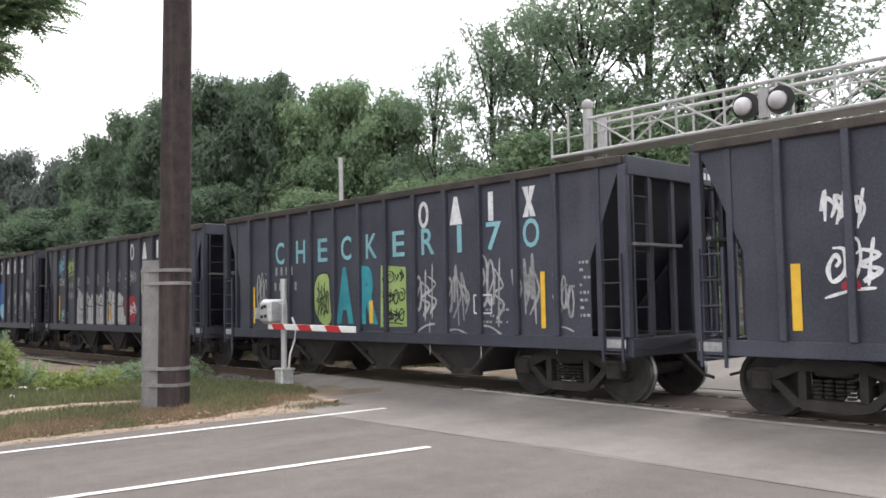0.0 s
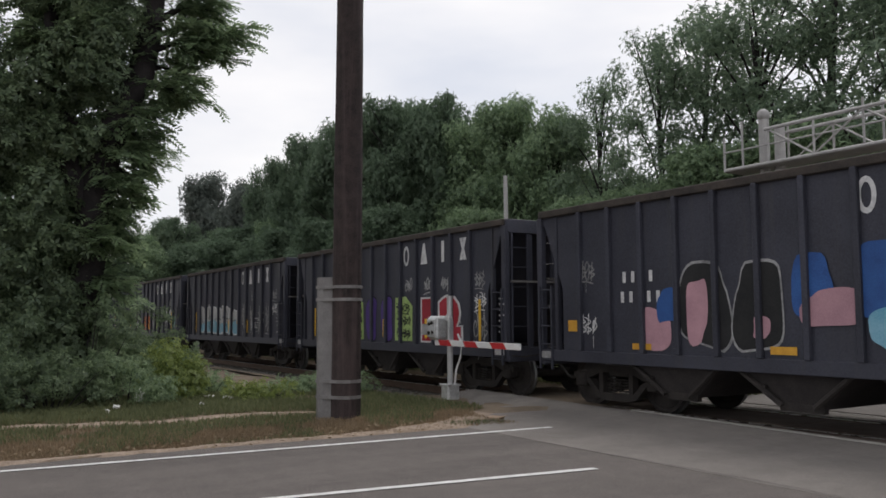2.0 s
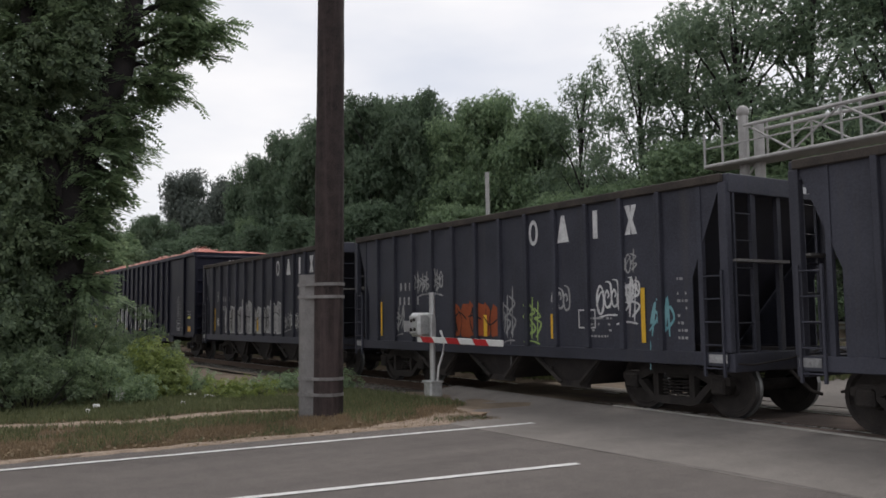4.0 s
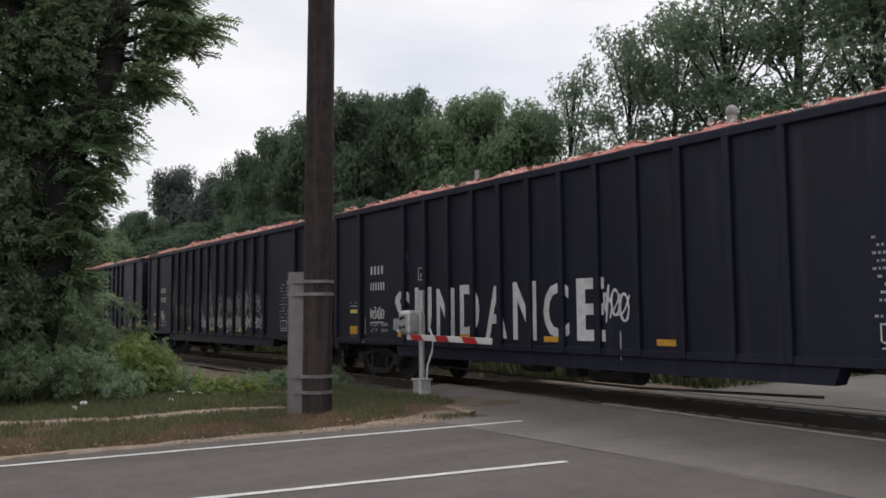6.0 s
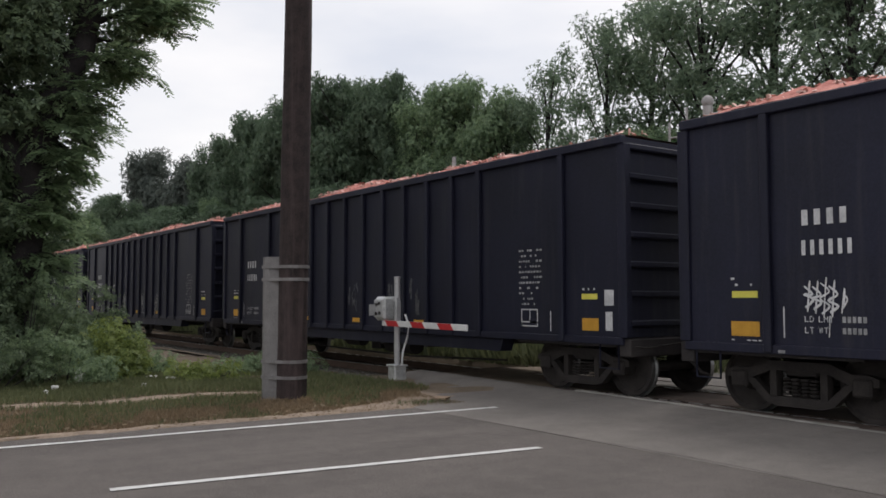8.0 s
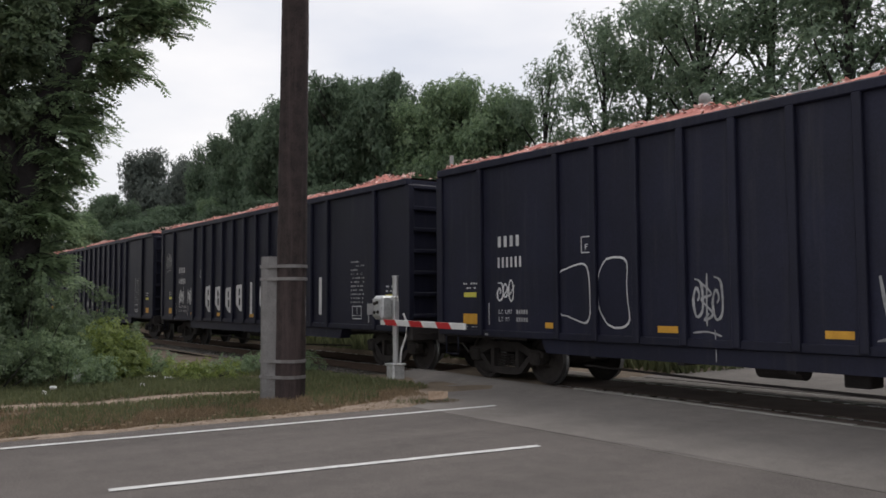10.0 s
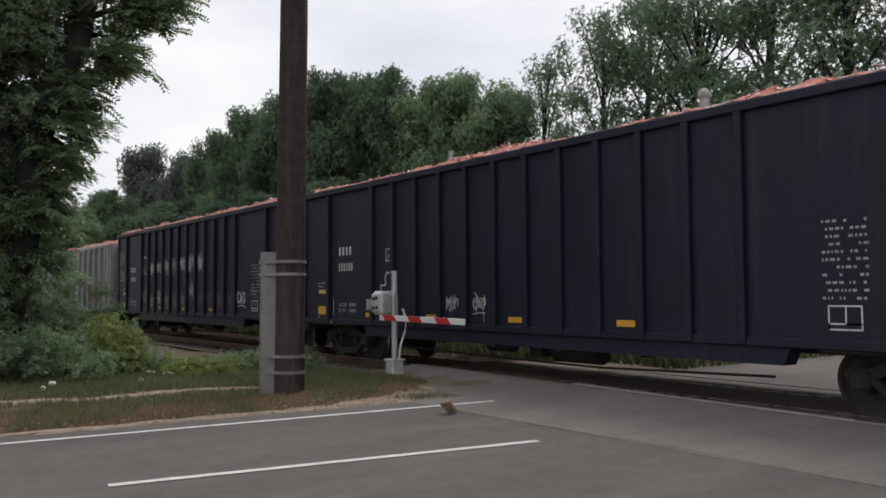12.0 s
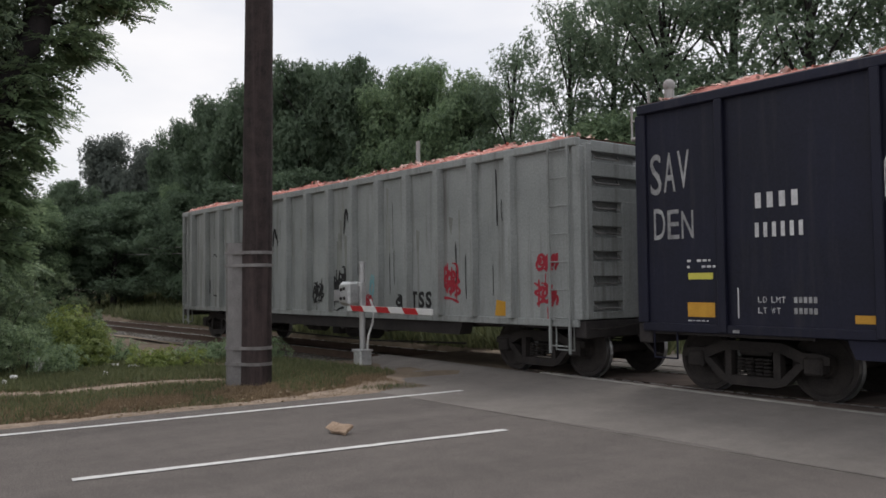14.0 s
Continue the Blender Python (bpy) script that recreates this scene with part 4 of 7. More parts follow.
def gondola_car(length, label, paint, seed, TOP=4.2, ribs=None, grey=False):
    half = length / 2
    e = half - 0.6
    W, BOT = 1.53, 1.0
    car = thing("gondola_car", Matrix.Identity(4), label, "railway car", "gondola cars of the train")
    ribs = ribs or GOND_RIBS
    for s in (-1, 1):
        bm = bmesh.new()
        y0, y1 = sorted((s * W, s * (W - 0.02)))
        box(bm, -e, e, y0, y1, BOT, TOP - 0.1)
        part("side_sheet", bm, paint, car)
        bm = bmesh.new()
        y0, y1 = sorted((s * (W + 0.08), s * (W - 0.06)))
        box(bm, -e - 0.03, e + 0.03, y0, y1, TOP - 0.14, TOP, bevel=0.015)
        part("top_chord", bm, paint, car)
        bm = bmesh.new()
        y0, y1 = sorted((s * (W + 0.05), s * (W - 0.1)))
        box(bm, -e, e, y0, y1, BOT - 0.12, BOT, bevel=0.01)
        part("side_sill", bm, paint, car)
        bm = bmesh.new()
        if grey:
            prism(bm, [(-0.085, 0), (0.085, 0), (0.075, 0.15), (-0.075, 0.15)], BOT, TOP - 0.13)
            bmesh.ops.transform(bm, matrix=Matrix(((1, 0, 0, 0), (0, 0, 1, 0), (0, 1, 0, 0), (0, 0, 0, 1))), verts=bm.verts)
            if s < 0:
                bmesh.ops.transform(bm, matrix=Matrix.Diagonal((1, -1, 1, 1)), verts=bm.verts)
        else:
            box(bm, -0.06, 0.06, min(0, s * 0.085), max(0, s * 0.085), BOT - 0.1, TOP - 0.13, bevel=0.012)
        bmesh.ops.recalc_face_normals(bm, faces=bm.faces)
        rib = bpy.data.meshes.new("rib")
        bm.to_mesh(rib)
        bm.free()
        rib.materials.append(paint)
        for r in ribs:
            put("rib", rib, car, "", pose(-half + r, s * W, 0))
        # cross-bearer ends and dark lower rail
        bm = bmesh.new()
        y0, y1 = sorted((s * (W - 0.02), s * (W - 0.3)))
        prism(bm, [(-e + 3.0, BOT - 0.13), (e - 3.0, BOT - 0.13), (e - 3.1, BOT - 0.36), (-e + 3.1, BOT - 0.36)], y0, y1)
        bmesh.ops.recalc_face_normals(bm, faces=bm.faces)
        part("lower_rail", bm, paint if not grey else M["underframe"], car)
    for q in (-1, 1):
        bm = bmesh.new()
        x0, x1 = sorted((q * e, q * (e - 0.02)))
        box(bm, x0, x1, -W + 0.02, W - 0.02, BOT, TOP - 0.02)
        end = part("end_sheet", bm, paint, car)
        if grey:
            grey_end(end, q, e, W, BOT, TOP, paint)
        k = 0 if grey else 7
        for i in range(k):
            z = BOT + 0.22 + (TOP - BOT - 0.4) * i / (k - 1)
            bm = bmesh.new()
            x0, x1 = sorted((q * e, q * (e + 0.10)))
            box(bm, x0, x1, -W + 0.04, W - 0.04, z - 0.05, z + 0.05, bevel=0.02)
            part("end_rib", bm, paint, end)
        for s in (-1, 1):
            bm = bmesh.new()
            box(bm, q * e - 0.09, q * e + 0.09, s * (W - 0.02) - 0.07, s * (W - 0.02) + 0.07, BOT, TOP - 0.14, bevel=0.012)
            part("corner_post", bm, paint, car)
        bm = bmesh.new()
        box(bm, q * e - 0.12, q * e + 0.12, -W, W, BOT - 0.3, BOT - 0.02, bevel=0.015)
        box(bm, min(q * e, q * (e - 2.6)), max(q * e, q * (e - 2.6)), -W + 0.02, W - 0.02, BOT - 0.16, BOT - 0.01)
        part("end_sill", bm, M["underframe"], car)
        lad = M["grey_paint"] if grey else paint
        if grey:
            ladder(car, q * (e - 0.35), -W - 0.1, BOT - (0.55 if grey else 0.1), TOP - 0.1 if grey else TOP - 0.8, "x", lad, 8, 0.44)
        # stirrup step
        bm = bmesh.new()
        tube(bm, [(q * (e - 0.15), -W + 0.02, BOT - 0.1), (q * (e - 0.15), -W + 0.02, 0.5), (q * (e - 0.55), -W + 0.02, 0.5), (q * (e - 0.55), -W + 0.02, BOT - 0.1)], [0.018] * 4, 6)
        part("stirrup", bm, lad, car)
    bm = bmesh.new()
    box(bm, -e, e, -0.25, 0.25, 0.72, 1.0)
    box(bm, -e + 0.1, e - 0.1, -W + 0.05, W - 0.05, 0.92, 0.98)
    part("centre_sill", bm, M["underframe"], car)
    for x in np.arange(-e + 4.2, e - 4.0, 1.77):
        bm = bmesh.new()
        prism(bm, [(x - 0.06, 0.92), (x + 0.06, 0.92), (x + 0.06, 0.6), (x - 0.06, 0.6)], -W + 0.05, W - 0.05)
        bmesh.ops.recalc_face_normals(bm, faces=bm.faces)
        part("crossbearer", bm, M["underframe"], car)
    # brake cylinder, reservoir, valve and rods below the floor
    bm = bmesh.new()
    rod(bm, (0.3, -0.75, 0.55), (1.4, -0.75, 0.55), 0.2, 16)
    part("air_reservoir", bm, M["underframe"], car)
    bm = bmesh.new()
    rod(bm, (-1.6, -0.8, 0.6), (-0.9, -0.8, 0.6), 0.15, 16)
    rod(bm, (-0.9, -0.8, 0.6), (-0.3, -0.8, 0.62), 0.03, 8)
    box(bm, -0.3, 0.05, -0.95, -0.6, 0.42, 0.8, bevel=0.02)
    part("brake_cylinder", bm, M["underframe"], car)
    bm = bmesh.new()
    tube(bm, [(-5.0, -0.9, 0.42), (-2.0, -0.95, 0.36), (1.5, -0.95, 0.33), (4.8, -0.9, 0.42)], [0.022] * 4, 6)
    part("brake_rod", bm, M["underframe"], car)
    end_bars(car, e + 0.024, -0.2, TOP - 0.38)
    load_heap(car, e + 0.01, W + 0.05, TOP - 0.002, seed)
    add_couplers(car, half)
    add_trucks(car, half)
    return car


# ---- lettering and spray paint on the car sides ----
def flat(car, name, polys, mat, y, label=""):
    """Thin painted shapes on a car's near side: outlines in x and z."""
    verts, faces = [], []
    for poly in polys:
        i = len(verts)
        verts += [(x, y, z) for x, z in poly]
        faces.append(tuple(range(i, i + len(poly))))
    return put(name, mesh_of(name, verts, faces, mat), car, label)


def ribbon(points, width):
    """Separate quads along an angular stroke."""
    out = []
    p = [Vector(q) for q in points]
    for a, b in zip(p, p[1:]):
        d = (b - a)
        if d.length < 1e-4:
            continue
        d.normalize()
        s = Vector((-d.y, d.x)) * width / 2
        a2, b2 = a - d * width * 0.3, b + d * width * 0.3
        out.append([tuple(a2 + s), tuple(a2 - s), tuple(b2 - s), tuple(b2 + s)])
    return out


def stroke_shape(points, width, y):
    """Vertices and faces of one unbroken stroke through points, thinning at its ends."""
    p = [Vector(q) for q in points]
    curve = []
    for i in range(len(p) - 1):
        a, b, c, d = p[max(i - 1, 0)], p[i], p[i + 1], p[min(i + 2, len(p) - 1)]
        for k in range(5):
            t = k / 5
            curve.append(0.5 * ((2 * b) + (c - a) * t + (2 * a - 5 * b + 4 * c - d) * t * t + (3 * b - a - 3 * c + d) * t ** 3))
    curve.append(p[-1])
    verts, faces = [], []
    n = len(curve)
    for i, q in enumerate(curve):
        d = curve[min(i + 1, n - 1)] - curve[max(i - 1, 0)]
        d = d.normalized() if d.length > 1e-6 else Vector((1, 0))
        w = width / 2 * (0.55 + 0.45 * min(1, 6 * min(i, n - 1 - i) / n)) * (1 + 0.2 * math.sin(i * 0.9))
        verts += [(q.x - d.y * w, y - 0.00002 * i, q.y + d.x * w), (q.x + d.y * w, y - 0.00002 * i, q.y - d.x * w)]
        if i:
            faces.append((2 * i - 2, 2 * i - 1, 2 * i + 1, 2 * i))
    return verts, faces


def strokes(car, runs, mat, y, label, name="graffiti"):
    """Several strokes (points, width) as one piece of painting."""
    verts, faces = [], []
    for k, (points, width) in enumerate(runs):
        v, f = stroke_shape(points, width, y - 0.0008 * (k % 8))
        faces += [tuple(i + len(verts) for i in q) for q in f]
        verts += v
    ob = put(name, mesh_of(name, verts, faces, mat), car, label)
    if len(runs) > 1:
        ob["kind"] = "stuff"
    return ob


def stroke(car, points, width, mat, y, label, name="graffiti"):
    return strokes(car, [(points, width)], mat, y, label, name)


def scribble(car, x0, x1, z0, z1, mat, seed, y, width=0.035, loops=4, label="sprayed scrawl"):
    """A hand-drawn tag that spells nothing: close-set signs of stems, bowls and hooks."""
    g = random.Random(seed)
    n = max(2, loops)
    w, h = (x1 - x0) / n, z1 - z0
    tilt = g.uniform(-0.2, 0.2) * h
    slant = g.uniform(-0.1, 0.25) * w
    runs = []

    def at(k, u, v):
        return (x0 + w * (k + u) + slant * v, z0 + h * v + tilt * ((k + u) / n - 0.5))
    for k in range(n):
        low, high = g.uniform(0.0, 0.15), g.uniform(0.8, 1.0)
        wide = width * g.uniform(0.75, 1.05)
        form = g.choice(("stem", "ring", "hook", "zig", "stem"))
        if form == "stem":
            runs.append(([at(k, 0.45, low - 0.1), at(k, 0.5, 0.5), at(k, 0.6, high + 0.08)], wide * 0.8))
            runs.append(([at(k, -0.1, high - 0.1), at(k, 1.0, high - 0.3), at(k, -0.05, g.uniform(0.4, 0.55)), at(k, 1.1, g.uniform(0.25, 0.4)), at(k, 0.2, low), at(k, 0.7, low + 0.15)], wide))
        elif form == "ring":
            c, a, b = g.uniform(0.4, 0.6), g.uniform(0.32, 0.5), g.uniform(0.25, 0.48)
            runs.append(([at(k, 0.5 + a * math.cos(t), c + b * math.sin(t)) for t in [i * 0.9 for i in range(9)]], wide))
            runs.append(([at(k, -0.1, 0.3), at(k, 0.5, g.uniform(0.4, 0.7)), at(k, 1.1, 0.75)], wide * 0.8))
        elif form == "hook":
            runs.append(([at(k, 0.55, 0.5), at(k, 0.75, 0.62), at(k, 0.45, 0.75), at(k, 0.1, 0.5), at(k, 0.4, 0.2), at(k, 1.05, 0.35), at(k, 1.0, high), at(k, 0.3, high + 0.1)], wide))
        else:
            runs.append(([at(k, g.random(), low), at(k, g.random(), high), at(k, g.random(), 0.35), at(k, g.random(), high - 0.2), at(k, 1.1, 0.5), at(k, g.random(), low + 0.1)], wide))
    if g.random() < 0.4:
        runs.append(([at(0, 0, -0.12), at(n / 2, 0, -0.06), at(n - 1, 0.9, -0.1)], width * 0.7))
    if g.random() < 0.4:
        u = g.uniform(0.2, n - 0.3)
        runs.append(([at(u, 0, 0.0), at(u, 0.03, -0.3), at(u, 0.01, -0.6)], width * 0.4))
    return strokes(car, runs, mat, y, label)


def runs_down(car, x0, x1, z0, z1, mat, seed, y, count=14, label="pale paint running down"):
    """Thin uneven drips and wiped streaks."""
    g = random.Random(seed)
    out = []
    for k in range(count):
        x = g.uniform(x0, x1)
        top = z0 + (z1 - z0) * g.uniform(0.35, 1.0)
        low = max(z0, top - (z1 - z0) * g.uniform(0.15, 0.6))
        j = lambda: g.uniform(-0.035, 0.035)
        out.append(([(x, top), (x + j(), top * 0.7 + low * 0.3), (x + j(), top * 0.35 + low * 0.65), (x + j(), low)], g.uniform(0.012, 0.075)))
    return strokes(car, out, mat, y, label)


def block_piece(car, x0, x1, z0, z1, n, fill, y, seed, outline=None, lower=None, ink=None, label="block of sprayed shapes"):
    """Interlocked angular forms without meaning, sprayed side by side: outline, fill, paler or darker foot, inner strokes."""
    g = random.Random(seed)
    w = (x1 - x0) / n
    lines = []
    for k in range(n):
        a, b = x0 + w * k - 0.08 * w, x0 + w * (k + 1) + 0.1 * w
        top, foot = z1 - g.uniform(0, 0.22) * (z1 - z0), z0 + g.uniform(0, 0.06) * (z1 - z0)
        m = (z0 + z1) / 2
        notch = g.uniform(0.3, 0.6)
        lean = g.uniform(-0.12, 0.12) * w
        pts = [(a, foot), (a + 0.45 * w, foot + 0.02), (a + 0.5 * w, foot + 0.12), (a + 0.6 * w, foot), (b, foot + g.uniform(-0.03, 0.05)), (b - 0.05 * w, m - 0.1), (b - 0.2 * w, m), (b + lean, top - g.uniform(0, 0.2)),
               (a + (0.6 + 0.2 * notch) * w, top), (a + 0.55 * w, top - notch * 0.35 * (z1 - z0)), (a + 0.42 * w, top - 0.05), (a + 0.1 * w + lean, top + 0.05), (a - 0.04 * w, m)]
        mid = Vector((sum(p[0] for p in pts) / len(pts), sum(p[1] for p in pts) / len(pts)))
        grown = [tuple(mid + (Vector(p) - mid) * (1 + 0.05 / max(0.2, (Vector(p) - mid).length))) for p in pts]
        if outline:
            flat(car, "graffiti", [grown], outline, y - 0.002 * k, "sprayed outline")
        flat(car, "graffiti", [pts], fill, y - 0.002 * k - 0.001, label)
        if lower:
            cutoff = foot + 0.38 * (z1 - z0)
            flat(car, "graffiti", [[(px, min(pz, cutoff + 0.12 * math.sin(9 * px))) for px, pz in pts[:7] + pts[12:]]], lower, y - 0.002 * k - 0.0015, label)
        if ink:
            for q in range(3):
                u = a + w * g.uniform(0.15, 0.9)
                lines.append(([(u, foot + 0.08), (u + g.uniform(-0.1, 0.1), m), (u + g.uniform(-0.15, 0.15), top - 0.08)], g.uniform(0.015, 0.04)))
            lines.append(([(a + 0.1 * w, m + g.uniform(-0.1, 0.1)), (a + 0.5 * w, m + g.uniform(-0.15, 0.15)), (b - 0.2 * w, m)], 0.03))
    if ink:
        strokes(car, lines, ink, y - 0.002 * n - 0.004, "dark inner strokes")


def bubble(car, x0, x1, z0, z1, fill, y, seed, outline=None, label="sprayed bubble shape"):
    """A rounded sprayed letter form without meaning, with an outline."""
    g = random.Random(seed)
    cx, cz, hx, hz = (x0 + x1) / 2, (z0 + z1) / 2, (x1 - x0) / 2, (z1 - z0) / 2

    def shape(k):
        gg = random.Random(seed)
        f1, f2 = gg.uniform(0, 6), gg.uniform(0, 6)
        out = []
        for i in range(28):
            a = 2 * math.pi * i / 28
            r = 1 + 0.12 * math.sin(2 * a + f1) + 0.1 * math.sin(3 * a + f2)
            c, s = math.cos(a), math.sin(a)
            x = abs(c) ** 0.6 * (1 if c > 0 else -1)
            z = abs(s) ** 0.6 * (1 if s > 0 else -1)
            out.append((cx + hx * k * min(1.1, r) * x, cz + hz * k * min(1.1, r) * z))
        return out
    if outline:
        flat(car, "graffiti", [shape(1.0)], outline, y, "sprayed outline")
    flat(car, "graffiti", [shape(0.94 if outline else 1.0)], fill, y - 0.004, label)
    return g


LETTERS = {}


def word(car, text, boxes, mat, y, bold=0.03, label="", name="graffiti"):
    """Letters one by one, each fitted to its box (x0, x1, z0, z1)."""
    for ch, (x0, x1, z0, z1) in zip(text, boxes):
        if ch == "I":
            x0, x1 = x0 + (x1 - x0) * 0.34, x1 - (x1 - x0) * 0.34
        if (ch, bold) not in LETTERS:
            cu = bpy.data.curves.new("letter", "FONT")
            cu.body, cu.size, cu.offset, cu.resolution_u = ch, 1.0, bold, 3
            tmp = bpy.data.objects.new("letter", cu)
            LETTERS[(ch, bold)] = tmp.to_mesh().copy()
            tmp.to_mesh_clear()
            bpy.data.objects.remove(tmp)
            bpy.data.curves.remove(cu)
        me = LETTERS[(ch, bold)].copy()
        co = np.zeros(len(me.vertices) * 3)
        me.vertices.foreach_get("co", co)
        co = co.reshape(-1, 3)
        lo, hi = co.min(0), co.max(0)
        out = np.stack([x0 + (co[:, 0] - lo[0]) / (hi[0] - lo[0]) * (x1 - x0), np.full(len(co), y), z0 + (co[:, 1] - lo[1]) / (hi[1] - lo[1]) * (z1 - z0)], -1)
        me.vertices.foreach_set("co", out.reshape(-1))
        me.materials.clear()
        me.materials.append(mat)
        me.update()
        put(name, me, car, label)


def bars(car, boxes, mat, y, name="stencil_bar", label="white stencilled bar"):
    for x0, x1, z0, z1 in boxes:
        flat(car, name, [[(x0, z0), (x1, z0), (x1, z1), (x0, z1)]], mat, y, label)


def mark_blocks(car, boxes, mat, y):
    """Big owner's mark as plain shapes: a ring, a triangle, a bar and a cross."""
    for k, (x0, x1, z0, z1) in enumerate(boxes[::-1]):
        cx, cz, hx, hz = (x0 + x1) / 2, (z0 + z1) / 2, (x1 - x0) / 2, (z1 - z0) / 2
        if k == 0:
            verts, faces = [], []
            for i in range(16):
                a = 2 * math.pi * i / 16
                for f, h in ((1.0, 1.0), (0.52, 0.68)):
                    verts.append((cx + hx * f * math.cos(a), y, cz + hz * h * math.sin(a)))
                j = (i + 1) % 16
                faces.append((2 * i, 2 * j, 2 * j + 1, 2 * i + 1))
            put("mark_shape", mesh_of("mark_shape", verts, faces, mat), car, "plain white painted ring")
        elif k == 1:
            flat(car, "mark_shape", [[(cx - hx * 1.15, z0), (cx + hx * 1.15, z0), (cx + hx * 0.3, z1), (cx - hx * 0.3, z1)]], mat, y, "plain white painted triangle")
        elif k == 2:
            flat(car, "mark_shape", [[(cx - hx * 0.42, z0), (cx + hx * 0.42, z0), (cx + hx * 0.42, z1), (cx - hx * 0.42, z1)]], mat, y, "plain white painted bar")
        else:
            w = hx * 0.45
            flat(car, "mark_shape", [[(cx - hx, z0), (cx - hx + 2 * w, z0), (cx, cz - hz * 0.36), (cx + hx - 2 * w, z0), (cx + hx, z0), (cx + w * 0.75, cz), (cx + hx, z1), (cx + hx - 2 * w, z1), (cx, cz + hz * 0.36), (cx - hx + 2 * w, z1), (cx - hx, z1), (cx - w * 0.75, cz)]],
                 mat, y, "plain white painted cross")


def small_rows(car, x0, x1, z0, z1, rows, mat, y, seed):
    """Fine stencilled data, as small bars."""
    g = random.Random(seed)
    boxes = []
    pitch = (z1 - z0) / rows
    for r in range(rows):
        x = x0
        z = z0 + pitch * r
        while x < x1 - 0.04:
            w = g.uniform(0.02, 0.07)
            if g.random() < 0.62:
                boxes.append((x, min(x + w, x1), z, z + pitch * 0.36))
            x += w + 0.025
    flat(car, "stencil_text", [[(a, c), (b, c), (b, d), (a, d)] for a, b, c, d in boxes], mat, y, "fine white stencilled data")["kind"] = "stuff"


# each car: the place of its front coupling along the train at the start, and its length
HOPPERS = [(6.05, 12.5), (-6.45, 12.5), (-18.95, 12.57), (-31.52, 11.75), (-43.27, 11.88), (-55.15, 12.35), (-67.5, 12.6), (-80.1, 12.56)]
GONDOLAS = [-92.66 - 18.07 * k + (0.15 if k == 6 else 0.0) for k in range(7)]
GREY_FRONT = -92.66 - 18.07 * 7 + 0.05
CARS = []
HS, GS = -1.525, -1.535      # just proud of the near side sheets
LABELS_H = ["black open-top hopper car with white scrawls", "black hopper car with teal lettering and sprayed green panels", "black hopper car with yellow bubble letters and silver graffiti",
            "black hopper car with blue and pink graffiti", "black hopper car with red, lime and purple graffiti", "black hopper car with pale blue graffiti lettering",
            "black hopper car with rust-red graffiti patch", "black hopper car with grey-white graffiti"]
for (front, length), label in zip(HOPPERS, LABELS_H):
    car = hopper_car(length, label)
    car.matrix_basis = pose(front - length / 2, TRACK_Y, 0)
    CARS.append((car, front - length / 2))
LABELS_G = ["black gondola car sprayed with large white letters, rubble load", "black gondola car with smeared white graffiti and rubble load", "black gondola car with faint graffiti and rubble load",
            "black gondola car with white stencils and rubble load", "black gondola car with large white bubble bars, rubble load", "dark plain gondola car with white stencils and rubble load",
            "black gondola car covered with white scrawled tags, rubble load"]
for k, (front, label) in enumerate(zip(GONDOLAS, LABELS_G)):
    car = gondola_car(18.07, label, M["gondola_paint"], 3.0 + k * 5.3)
    car.matrix_basis = pose(front - 9.035, TRACK_Y, 0)
    CARS.append((car, front - 9.035))
grey_len = 18.1
grey_ribs = [1.47 + 1.036 * k for k in range(15)]
grey_car = gondola_car(grey_len, "weathered grey gondola car, last of the train, with rubble load", M["grey_paint"], 71.0, 3.93, grey_ribs, True)
grey_car.matrix_basis = pose(GREY_FRONT - grey_len / 2, TRACK_Y, 0)
CARS.append((grey_car, GREY_FRONT - grey_len / 2))


